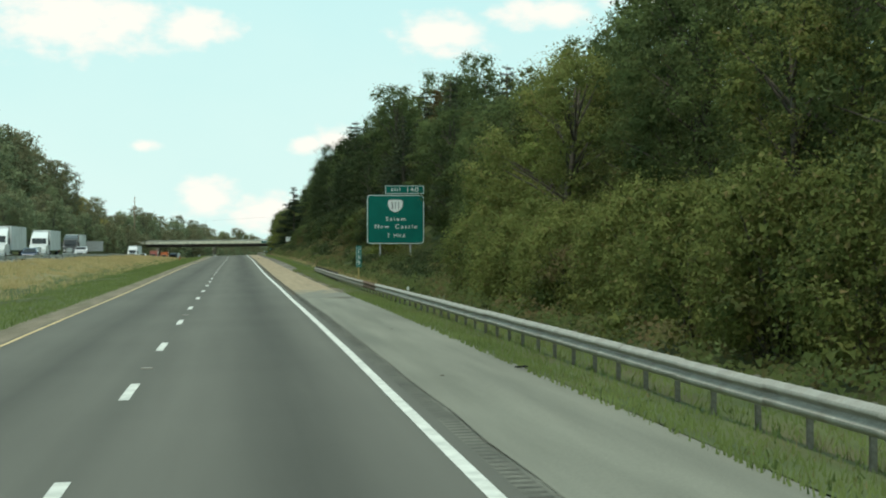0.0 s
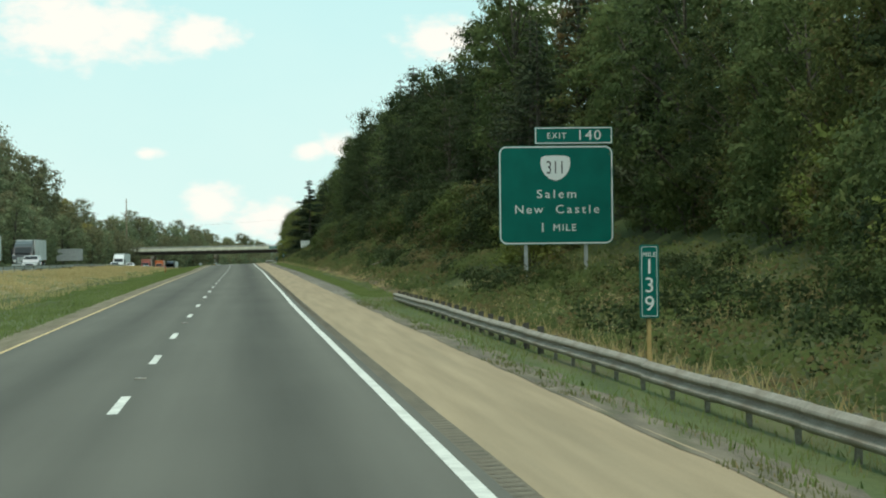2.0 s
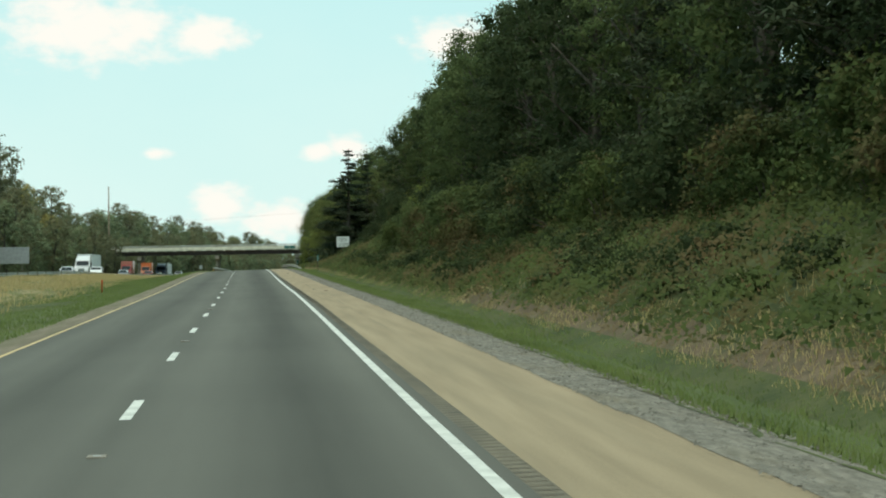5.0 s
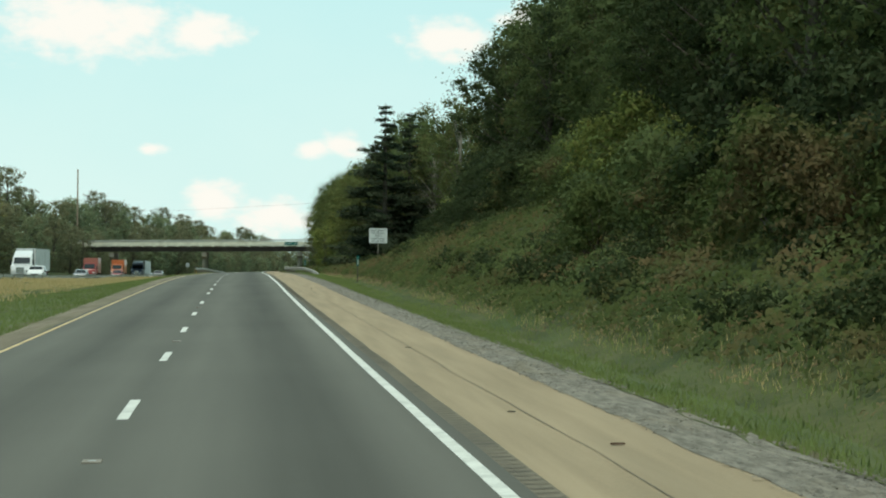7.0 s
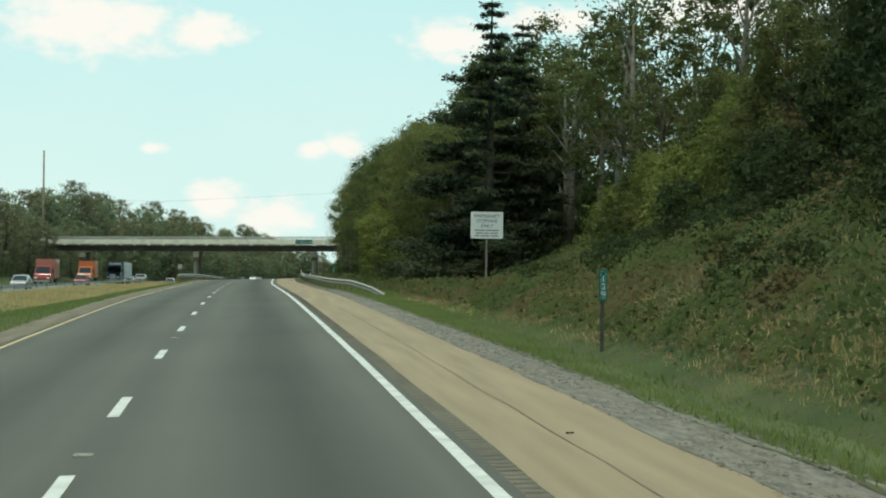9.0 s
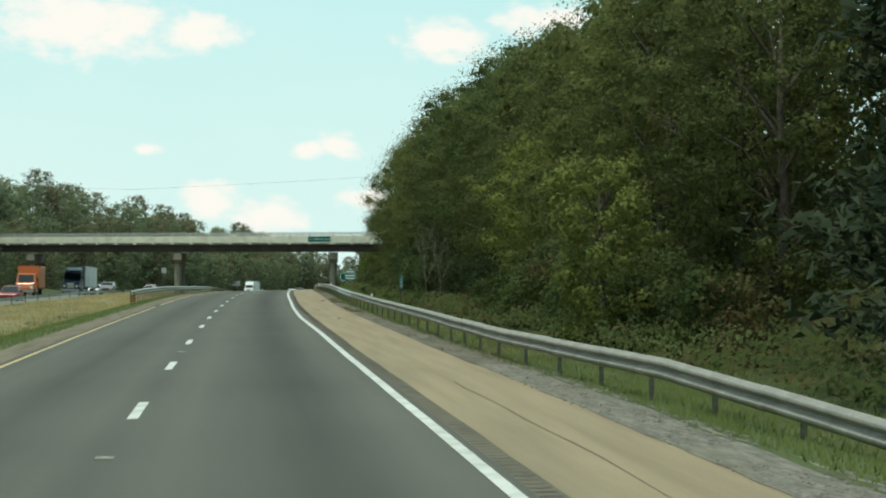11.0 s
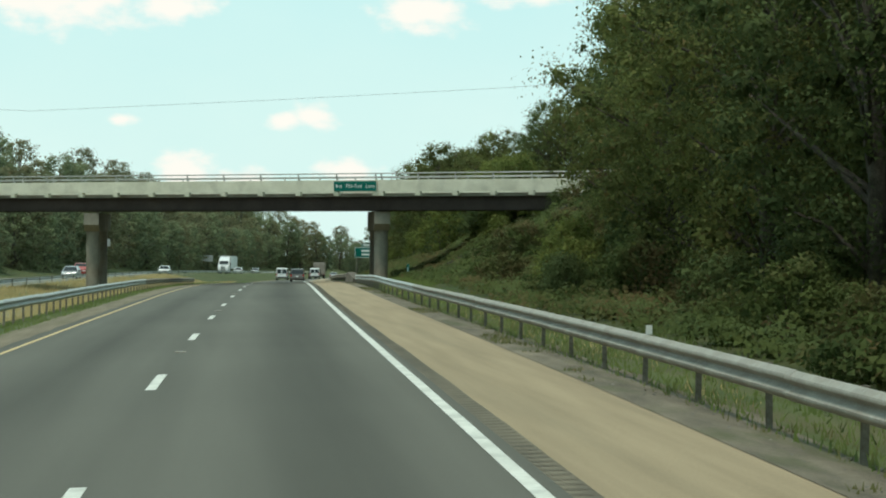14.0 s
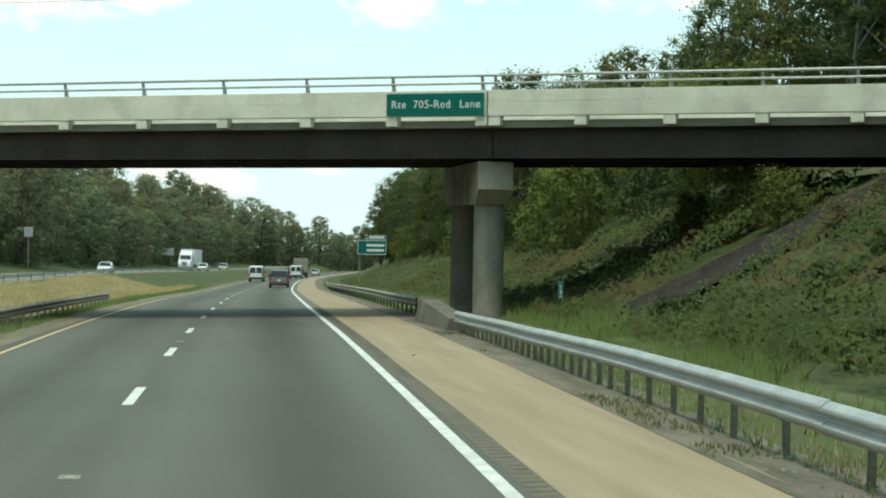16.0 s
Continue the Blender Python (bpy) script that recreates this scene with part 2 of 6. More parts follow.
def lane_asphalt(name):
    """Worn grey asphalt with darker drip bands along the lanes and faint sealed cracks; 'across' is the offset over the road."""
    m, n, l, b = material(name, 0.9)
    b.inputs["Specular IOR Level"].default_value = 0.2
    at_ = n.new("ShaderNodeAttribute")
    at_.attribute_name = "across"
    c = n.new("ShaderNodeTexCoord")
    stretch = n.new("ShaderNodeMapping")
    stretch.inputs["Scale"].default_value = (1.0, 0.035, 1.0)
    l.new(c.outputs["Object"], stretch.inputs[0])
    streak = n.new("ShaderNodeTexNoise")
    streak.inputs["Scale"].default_value, streak.inputs["Detail"].default_value = 1.6, 6
    l.new(stretch.outputs[0], streak.inputs["Vector"])
    fine = n.new("ShaderNodeTexNoise")
    fine.inputs["Scale"].default_value, fine.inputs["Detail"].default_value = 45, 3
    l.new(c.outputs["Object"], fine.inputs["Vector"])
    patch = n.new("ShaderNodeTexNoise")
    patch.inputs["Scale"].default_value, patch.inputs["Detail"].default_value = 0.12, 4
    l.new(c.outputs["Object"], patch.inputs["Vector"])
    u01 = n.new("ShaderNodeMapRange")
    u01.inputs["From Min"].default_value, u01.inputs["From Max"].default_value = -6.5, 2.5
    l.new(at_.outputs["Fac"], u01.inputs[0])
    ramp = n.new("ShaderNodeValToRGB")
    e = ramp.color_ramp.elements
    e[0].position, e[1].position = 0.0, 1.0
    tones = [(-6.5, 0.50), (-5.6, 0.60), (-4.9, 0.80), (-4.3, 0.70), (-3.5, 0.45), (-2.8, 0.68), (-2.3, 0.78), (-1.85, 0.64), (-1.1, 0.84), (-0.4, 0.68), (0.1, 0.46), (0.45, 0.38),
             (0.8, 0.46), (1.2, 0.70), (1.55, 0.84), (2.5, 0.6)]
    e[0].color, e[1].color = (tones[0][1],) * 3 + (1,), (tones[-1][1],) * 3 + (1,)
    for u, v in tones[1:-1]:
        k = e.new((u + 6.5) / 9.0)
        k.color = (v, v, v, 1)
    l.new(u01.outputs[0], ramp.inputs[0])
    f = n.new("ShaderNodeMath")
    f.operation = "MULTIPLY_ADD"
    l.new(streak.outputs["Fac"], f.inputs[0])
    f.inputs[1].default_value = 0.35
    l.new(ramp.outputs[0], f.inputs[2])
    f2 = n.new("ShaderNodeMath")
    f2.operation = "MULTIPLY_ADD"
    l.new(fine.outputs["Fac"], f2.inputs[0])
    f2.inputs[1].default_value = 0.22
    l.new(f.outputs[0], f2.inputs[2])
    f3 = n.new("ShaderNodeMath")
    f3.operation = "MULTIPLY_ADD"
    l.new(patch.outputs["Fac"], f3.inputs[0])
    f3.inputs[1].default_value = 0.3
    l.new(f2.outputs[0], f3.inputs[2])
    r = n.new("ShaderNodeMapRange")
    r.inputs["From Min"].default_value, r.inputs["From Max"].default_value = 0.7, 1.4
    l.new(f3.outputs[0], r.inputs[0])
    mix = n.new("ShaderNodeMix")
    mix.data_type = "RGBA"
    mix.inputs["A"].default_value, mix.inputs["B"].default_value = (0.061, 0.0595, 0.050, 1), (0.139, 0.136, 0.114, 1)
    l.new(r.outputs[0], mix.inputs["Factor"])
    l.new(mix.outputs["Result"], b.inputs["Base Color"])
    bp = n.new("ShaderNodeBump")
    bp.inputs["Strength"].default_value, bp.inputs["Distance"].default_value = 0.3, 0.006
    l.new(fine.outputs["Fac"], bp.inputs["Height"])
    l.new(bp.outputs[0], b.inputs["Normal"])
    return m


def thinning(mat, under, y0, y1, name):
    """A copy of mat whose dressing thins out in patches towards y0, where the surface under it shows."""
    m = mat.copy()
    m.name = name
    n, l = m.node_tree.nodes, m.node_tree.links
    b = n["Principled BSDF"]
    col = b.inputs["Base Color"].links[0].from_socket
    g = n.new("ShaderNodeNewGeometry")
    xyz = n.new("ShaderNodeSeparateXYZ")
    l.new(g.outputs["Position"], xyz.inputs[0])
    way = n.new("ShaderNodeMapping")
    way.inputs["Scale"].default_value = (1.0, 0.22, 1.0)
    l.new(g.outputs["Position"], way.inputs[0])
    ns = n.new("ShaderNodeTexNoise")
    ns.inputs["Scale"].default_value, ns.inputs["Detail"].default_value = 1.3, 7
    l.new(way.outputs[0], ns.inputs["Vector"])
    r = n.new("ShaderNodeMapRange")
    r.clamp = False
    r.inputs["From Min"].default_value, r.inputs["From Max"].default_value = y0, y1
    l.new(xyz.outputs[1], r.inputs[0])
    add = n.new("ShaderNodeMath")
    add.operation = "MULTIPLY_ADD"
    l.new(ns.outputs["Fac"], add.inputs[0])
    add.inputs[1].default_value = 1.6
    l.new(r.outputs[0], add.inputs[2])
    k = n.new("ShaderNodeMapRange")
    k.inputs["From Min"].default_value, k.inputs["From Max"].default_value = 0.95, 1.55
    l.new(add.outputs[0], k.inputs[0])
    mix = n.new("ShaderNodeMix")
    mix.data_type = "RGBA"
    l.new(k.outputs[0], mix.inputs["Factor"])
    grain = n.new("ShaderNodeMix")
    grain.data_type = "RGBA"
    l.new(ns.outputs["Fac"], grain.inputs["Factor"])
    grain.inputs["A"].default_value, grain.inputs["B"].default_value = (*[q * 0.8 for q in under], 1), (*[q * 1.2 for q in under], 1)
    l.new(grain.outputs["Result"], mix.inputs["A"])
    l.new(col, mix.inputs["B"])
    l.new(mix.outputs["Result"], b.inputs["Base Color"])
    return m


ASPHALT = lane_asphalt("worn_asphalt")
SHOULDER = speckled("shoulder_asphalt", (0.155, 0.153, 0.122), (0.225, 0.222, 0.178), 1.6, 30, 0.85, stain=(0.12, 0.12, 0.10), stain_scale=0.9, along=0.06)
TAN = speckled("tan_surface", (0.268, 0.210, 0.134), (0.352, 0.276, 0.178), 3.4, 35, 0.9, stain=(0.228, 0.188, 0.124), stain_scale=1.6, stain_amount=0.4, along=0.045)
SEAM = speckled("seam_asphalt", (0.125, 0.112, 0.086), (0.205, 0.178, 0.128), 3.0, 30, 0.9, along=0.15, stain=(0.10, 0.096, 0.08), stain_scale=0.8, stain_amount=0.7)
SEAM_GREY = speckled("seam_grey_asphalt", (0.095, 0.094, 0.078), (0.175, 0.172, 0.140), 3.0, 30, 0.9, along=0.15, stain=(0.07, 0.07, 0.06), stain_scale=0.9, stain_amount=0.7)
LEFT_GRIT = speckled("median_edge_grit", (0.140, 0.118, 0.082), (0.225, 0.190, 0.135), 2.4, 22, 0.95, bump=0.6, stain=(0.10, 0.10, 0.05), stain_scale=1.6, stain_amount=0.6, along=0.1)
GRIT = speckled("washed_grit", (0.105, 0.092, 0.070), (0.205, 0.176, 0.130), 2.6, 20, 0.95, bump=0.7, stain=(0.085, 0.092, 0.045), stain_scale=2.2, stain_amount=0.8, along=0.25)
GRAVEL = speckled("pale_gravel", (0.130, 0.120, 0.096), (0.265, 0.244, 0.200), 9.0, 30, 0.95, bump=0.6, spread=(0.30, 0.70), stain=(0.19, 0.160, 0.105), stain_scale=1.4, stain_amount=0.6, along=0.22)
PEBBLE = leafy("grey_pebble", (0.10, 0.092, 0.075), (0.30, 0.28, 0.235), through_light=0.0, mass=2.0)
EARTH = speckled("verge_earth", (0.042, 0.056, 0.020), (0.100, 0.105, 0.042), 0.5, 8, 0.95, bump=0.6, stain=(0.055, 0.085, 0.026), stain_scale=0.2, stain_amount=0.8)
STRAW = speckled("straw_ground", (0.150, 0.135, 0.060), (0.280, 0.230, 0.118), 0.7, 6, 0.95, bump=0.6, stain=(0.10, 0.125, 0.045), stain_scale=0.45, stain_amount=0.85, along=0.2)
WHITE_PAINT = speckled("white_road_paint", (0.52, 0.52, 0.47), (0.70, 0.70, 0.64), 2, 30, 0.7, bump=0.1, stain=(0.32, 0.33, 0.30), stain_scale=3, stain_amount=0.5)
YELLOW_PAINT = speckled("yellow_road_paint", (0.54, 0.39, 0.19), (0.64, 0.485, 0.26), 2, 30, 0.7, bump=0.1, stain=(0.25, 0.2, 0.1), stain_scale=2, stain_amount=0.5)
ZINC = speckled("galvanised_steel", (0.36, 0.36, 0.34), (0.52, 0.52, 0.50), 1.5, 25, 0.5, 0.55, bump=0.05, stain=(0.27, 0.22, 0.17), stain_scale=1.2, stain_amount=0.5)
MID_ZINC = speckled("dull_galvanised_steel", (0.26, 0.245, 0.21), (0.42, 0.40, 0.355), 1.2, 22, 0.65, 0.2, bump=0.08, stain=(0.19, 0.145, 0.10), stain_scale=1.0, stain_amount=0.6)
OLD_ZINC = speckled("weathered_steel", (0.20, 0.175, 0.138), (0.35, 0.315, 0.265), 1.2, 20, 0.7, 0.3, bump=0.1, stain=(0.16, 0.105, 0.065), stain_scale=0.8, stain_amount=0.8)
RUST = speckled("rusty_steel", (0.07, 0.045, 0.03), (0.16, 0.10, 0.065), 2, 25, 0.85, 0.1, bump=0.2)
POST = speckled("post_steel", (0.17, 0.15, 0.115), (0.31, 0.285, 0.24), 3, 25, 0.75, 0.2)
DARK_POST = speckled("dark_post", (0.06, 0.055, 0.045), (0.13, 0.12, 0.10), 3, 25, 0.75, 0.2)
WOOD_POST = speckled("yellow_wood", (0.42, 0.28, 0.11), (0.55, 0.40, 0.18), 3, 30, 0.8)
GREEN_SIGN = speckled("green_sign_sheet", (0.0, 0.108, 0.086), (0.0, 0.138, 0.108), 1.0, 20, 0.66, bump=0.0)
SIGN_WHITE = plain("white_sign_sheet", (0.72, 0.74, 0.72), 0.45)
SIGN_BACK = speckled("bare_aluminium", (0.32, 0.33, 0.33), (0.45, 0.46, 0.46), 2, 20, 0.5, 0.4)
FADED_INK = plain("faded_ink", (0.16, 0.165, 0.16), 0.5)
INK = plain("black_ink", (0.02, 0.02, 0.02), 0.5)
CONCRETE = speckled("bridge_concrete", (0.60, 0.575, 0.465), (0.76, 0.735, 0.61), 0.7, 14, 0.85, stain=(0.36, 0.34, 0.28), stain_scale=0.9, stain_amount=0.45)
# grey lowered to carry the shade under the deck; brown stains on top
PIER = speckled("shaded_stained_concrete", (0.20, 0.182, 0.148), (0.31, 0.285, 0.235), 0.9, 14, 0.9, stain=(0.16, 0.095, 0.055), stain_scale=0.7, stain_amount=0.6)
GIRDER = speckled("brown_painted_steel", (0.042, 0.031, 0.027), (0.068, 0.051, 0.044), 0.8, 10, 0.75, 0.0, bump=0.05, along=1.0)
DARK_CONCRETE = speckled("dirty_concrete", (0.11, 0.098, 0.08), (0.19, 0.17, 0.14), 0.9, 14, 0.9, stain=(0.08, 0.06, 0.045), stain_scale=0.8)
RAIL_METAL = speckled("grey_rail_metal", (0.38, 0.38, 0.35), (0.5, 0.5, 0.47), 2, 20, 0.5, 0.4)
BARK = speckled("grey_bark", (0.05, 0.042, 0.032), (0.14, 0.12, 0.095), 3, 18, 0.95, bump=0.8)
PALE_BARK = speckled("pale_bark", (0.14, 0.125, 0.10), (0.27, 0.245, 0.20), 3, 18, 0.95, bump=0.8)
POLE_WOOD = speckled("pole_wood", (0.16, 0.12, 0.08), (0.28, 0.22, 0.16), 2, 18, 0.9)
LEAF_OAK = leafy("oak_leaf", (0.070, 0.097, 0.039), (0.142, 0.180, 0.064))
LEAF_MIX = leafy("mixed_leaf", (0.072, 0.092, 0.035), (0.158, 0.176, 0.058), odd=(0.16, 0.112, 0.05))
LEAF_LIGHT = leafy("bright_leaf", (0.108, 0.138, 0.036), (0.235, 0.268, 0.072), odd=(0.22, 0.185, 0.07))
LEAF_EDGE = leafy("wood_edge_leaf", (0.094, 0.118, 0.042), (0.200, 0.222, 0.070), odd=(0.19, 0.145, 0.06))
LEAF_SUN = leafy("sunny_leaf", (0.120, 0.146, 0.042), (0.252, 0.270, 0.080), odd=(0.23, 0.18, 0.08))
LEAF_YOUNG = leafy("young_leaf", (0.170, 0.205, 0.050), (0.330, 0.360, 0.095), odd=(0.24, 0.21, 0.07))
# oak green darkened: the wood's shade is put into this leaf colour
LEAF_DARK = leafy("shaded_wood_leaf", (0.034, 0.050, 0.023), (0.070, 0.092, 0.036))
LEAF_PINE = leafy("pine_needle", (0.040, 0.058, 0.033), (0.078, 0.094, 0.048), through_light=0.2)
# both far greens are lightened and greyed to stand for distance haze
LEAF_FAR = leafy("hazed_woodland_leaf", (0.128, 0.164, 0.096), (0.270, 0.306, 0.160), mass=0.2)
LEAF_FAR_BROWN = leafy("hazed_brown_leaf", (0.135, 0.144, 0.084), (0.255, 0.250, 0.135), odd=(0.24, 0.18, 0.10), mass=0.25)
LEAF_GOLD = leafy("vine_leaf", (0.26, 0.235, 0.085), (0.46, 0.40, 0.16), odd=(0.15, 0.17, 0.07), mass=0.3)
LEAF_BANK = leafy("bank_leaf", (0.046, 0.070, 0.023), (0.112, 0.140, 0.043), odd=(0.150, 0.116, 0.054), mass=0.42, depth=2.0, patch=0.38)
GRASS_GREEN = leafy("green_grass", (0.085, 0.128, 0.034), (0.175, 0.225, 0.075), mass=0.35)
GRASS_TUFT = leafy("olive_grass", (0.085, 0.100, 0.034), (0.175, 0.180, 0.075), odd=(0.26, 0.205, 0.10), mass=0.6)
RUSTY = leafy("rusty_leaf", (0.075, 0.060, 0.028), (0.170, 0.120, 0.050))
GRASS_DRY = leafy("dry_grass", (0.27, 0.225, 0.10), (0.50, 0.41, 0.20), odd=(0.17, 0.21, 0.07), mass=0.3)
LITTER = leafy("dead_straw", (0.13, 0.105, 0.055), (0.26, 0.205, 0.11), mass=0.3)
FOOT_SOIL = speckled("bank_foot_soil", (0.092, 0.068, 0.042), (0.180, 0.134, 0.082), 1.2, 14, 0.95, bump=0.8, stain=(0.062, 0.076, 0.032), stain_scale=0.7, stain_amount=0.8)
TURF = speckled("verge_turf", (0.060, 0.082, 0.030), (0.108, 0.130, 0.050), 1.6, 12, 0.95, bump=0.6, stain=(0.118, 0.096, 0.056), stain_scale=0.9, stain_amount=0.85, along=0.15)


# ---------------------------------------------------------------- mesh helpers
def mesh_from(name, verts, faces, smooth=False):
    me = bpy.data.meshes.new(name)
    me.from_pydata([tuple(v) for v in verts], [], faces)
    if smooth:
        me.polygons.foreach_set("use_smooth", [True] * len(me.polygons))
    me.update()
    return me


def solid(name, verts, faces, mat, parent=None, label="", smooth=False):
    """One mesh object, under a thing or by itself."""
    me = mesh_from(name, verts, faces, smooth)
    me.materials.append(mat)
    ob = new(name, me)
    if parent:
        ob.parent = parent
    if label:
        ob["label"] = label
    return ob


def part(name, bm, mat, parent=None, label="", smooth=False):
    me = bpy.data.meshes.new(name)
    bm.to_mesh(me)
    bm.free()
    if smooth:
        me.polygons.foreach_set("use_smooth", [True] * len(me.polygons))
    me.materials.append(mat)
    ob = new(name, me)
    if parent:
        ob.parent = parent
    if label:
        ob["label"] = label
    return ob


def thing(name, m, label, category, group="", kind=""):
    ob = new(name)
    ob.empty_display_size = 0.2
    ob.matrix_world = m
    return tagged(ob, label, category, group, kind)


def box(x0, x1, y0, y1, z0, z1, bevel=0.0, bm=None):
    bm = bm or bmesh.new()
    vs = [bm.verts.new((x, y, z)) for z in (z0, z1) for x, y in ((x0, y0), (x1, y0), (x1, y1), (x0, y1))]
    fs = [bm.faces.new([vs[i] for i in f]) for f in ((3, 2, 1, 0), (4, 5, 6, 7), (0, 1, 5, 4), (1, 2, 6, 5), (2, 3, 7, 6), (3, 0, 4, 7))]
    if bevel:
        es = list({e for f in fs for e in f.edges})
        bmesh.ops.bevel(bm, geom=es, offset=bevel, segments=2, affect="EDGES")
    return bm


def tube(points, radii, sides=8, caps=True):
    """Verts and faces of a pipe along points."""
    verts, faces = [], []
    pts = [Vector(q) for q in points]
    for i, q in enumerate(pts):
        d = (pts[min(i + 1, len(pts) - 1)] - pts[max(i - 1, 0)]).normalized()
        a = d.cross(Vector((0.3, 0.2, 1)) if abs(d.z) < 0.9 else Vector((1, 0.1, 0))).normalized()
        b = d.cross(a)
        for k in range(sides):
            w = 2 * math.pi * k / sides
            verts.append(q + (a * math.cos(w) + b * math.sin(w)) * radii[i])
    for i in range(len(pts) - 1):
        for k in range(sides):
            n = (k + 1) % sides
            faces.append((i * sides + k, i * sides + n, (i + 1) * sides + n, (i + 1) * sides + k))
    if caps:
        faces.append(tuple(range(sides))[::-1])
        faces.append(tuple((len(pts) - 1) * sides + k for k in range(sides)))
    return verts, faces


def joined(pieces):
    verts, faces = [], []
    for v, f in pieces:
        o = len(verts)
        verts += list(v)
        faces += [tuple(i + o for i in q) for q in f]
    return verts, faces


def ribbon(name, us, s0, s1, step, mat, lift=0.0, label="", category="", parent=None, height=None, wobble=0.0, inner=None, shift=None):
    """A sheet along the road through the offsets us; 'across' keeps the offset."""
    ss = list(np.arange(s0, s1 + 0.01, step))
    verts, faces, across = [], [], []
    for s in ss:
        for k, u in enumerate(us):
            amount = (wobble if inner is None else inner) if k == 0 else wobble if k == len(us) - 1 else 0.0
            w = amount * (noise.noise((s * 0.35, u, 3.1)) + 0.5 * noise.noise((s * 1.7, u, 9.1))) if amount else 0.0
            w += shift(s) if shift else 0.0
            h = (height(u + w, s) if height else over(u + w, s)) + lift
            verts.append(at(u + w, s, h))
            across.append(u + w)
    n = len(us)
    for i in range(len(ss) - 1):
        for k in range(n - 1):
            faces.append((i * n + k, i * n + k + 1, (i + 1) * n + k + 1, (i + 1) * n + k))
    ob = solid(name, verts, faces, mat, parent, smooth=True)
    at_ = ob.data.attributes.new("across", "FLOAT", "POINT")
    at_.data.foreach_set("value", across)
    return tagged(ob, label, category, "", "structure") if not parent else ob


# ---------------------------------------------------------------- ground, carriageways, markings
us_ = [-900, -400, -220, -120, -90, -70, -57, -45, -40, -36, -33.5, -31, -27, -24, -21.5, -20, -18, -16, -14, -12, -10, -8.6, -7.4, -6.6, -5, 0, 4.3, 5.1, 5.6, 6.2, 7, 8, 9, 10, 11, 12,
       13.5, 15, 17, 19, 21, 24, 28, 34, 40, 55, 80, 160, 400, 900]
ss_ = list(range(-100, 720, 6)) + list(range(720, 1100, 16)) + [1150, 1250, 1500, 2000, 3000, 4500]
gv, gf = [], []
for s in ss_:
    for u in us_:
        drop = 0.06 if -6.9 < u < 4.2 else 0.05 if u < 5.15 and u > 0 else 0.05 if -33 < u < -15 and s > 0 else 0.0
        rough_ = 0.0 if -10 < u < 8.5 else min(0.12 + abs(u) * 0.006, 0.8) * noise.noise((u * 0.13, s * 0.09, 1.7))
        if -34 < u < -12:
            rough_ *= 0.2
        gv.append(at(u, s, over(u, s) - drop + rough_))
for i in range(len(ss_) - 1):
    for k in range(len(us_) - 1):
        a = i * len(us_) + k
        gf.append((a, a + 1, a + 1 + len(us_), a + len(us_)))
soil = solid("ground", gv, gf, EARTH, smooth=True)
tagged(soil, "rough verge, bank and hillside earth with weeds", "ground", "", "structure")

ribbon("road", [-6.05, -5.6, -3.7, -1.83, 0, 1.83, 2.09], -100, 1100, 4, ASPHALT, 0.0, "worn grey asphalt carriageway with two lanes", "road")
ribbon("left_shoulder", [-6.6, -6.2, -5.9, -5.68], -100, 1100, 2, LEFT_GRIT, 0.003, "narrow brown gritty edge strip of the carriageway", "shoulder", wobble=0.12)
ribbon("verge_turf_narrow", [4.62, 5.1, 5.6, 6.2, 6.6], 134, 144, 1, TURF, 0.006, "short green turf of the verge", "grass", wobble=0.2)
ribbon("verge_turf", [5.0, 5.6, 6.2, 6.6], 142, 424, 1, TURF, 0.006, "short green turf of the verge", "grass", wobble=0.25)
ribbon("bank_foot", [6.55, 6.8, 7.1, 7.5], 138, 234, 1, FOOT_SOIL, 0.012, "bare brown soil and dead grass at the foot of the bank", "soil", wobble=0.35)
ribbon("verge_turf_first", [4.46, 5.1, 5.6, 6.2, 7.2], -100, 134, 2, TURF, 0.004, "short green turf under the guard rail", "grass", wobble=0.3, inner=0.15)
ribbon("verge_turf_bridge", [5.2, 5.6, 6.2, 7.0, 8.0], 424, 800, 2, TURF, 0.007, "green turf behind the guard rail", "grass", wobble=0.3)
ribbon("median_turf", [-13.4, -12.2, -11.0, -9.6, -8.6, -7.4, -6.45], -60, 560, 2, TURF, 0.004, "green turf along the median's edge", "grass", wobble=0.3, inner=0.8)
ribbon("median_turf_narrow", [-9.2, -8.6, -7.4, -6.45], 560, 800, 2, TURF, 0.004, "narrow green turf along the median's edge", "grass", wobble=0.3, inner=0.6)
ribbon("shoulder_old", [2.32, 3.0, 4.45], -100, 69, 3, SHOULDER, -0.004, "grey asphalt hard shoulder", "shoulder", wobble=0.08)
ribbon("shoulder_seam_grey", [2.06, 2.2, 2.36], -100, 62, 3, SEAM_GREY, -0.004, "dark grey worn seam strip beside the edge line", "shoulder", wobble=0.06)
ribbon("shoulder_seam", [2.06, 2.2, 2.36], 62, 1100, 3, SEAM, -0.004, "dark gritty seam strip beside the edge line", "shoulder", wobble=0.06)
ribbon("shoulder_tan", [2.33, 2.6, 2.8, 3.0, 3.2, 3.4, 3.6, 3.8, 4.0, 4.25], 56.0, 1100, 3, thinning(TAN, (0.185, 0.182, 0.148), 61.5, 74.0, "tan_surface_thinning"), -0.001, "tan gravel-dressed hard shoulder", "shoulder", wobble=0.10, inner=0.03)
ribbon("gravel_edge_narrow", [4.2, 4.45, 4.75], 128, 144, 0.5, GRAVEL, 0.005, "narrow strip of loose pale gravel", "gravel", wobble=0.2, inner=0.10)
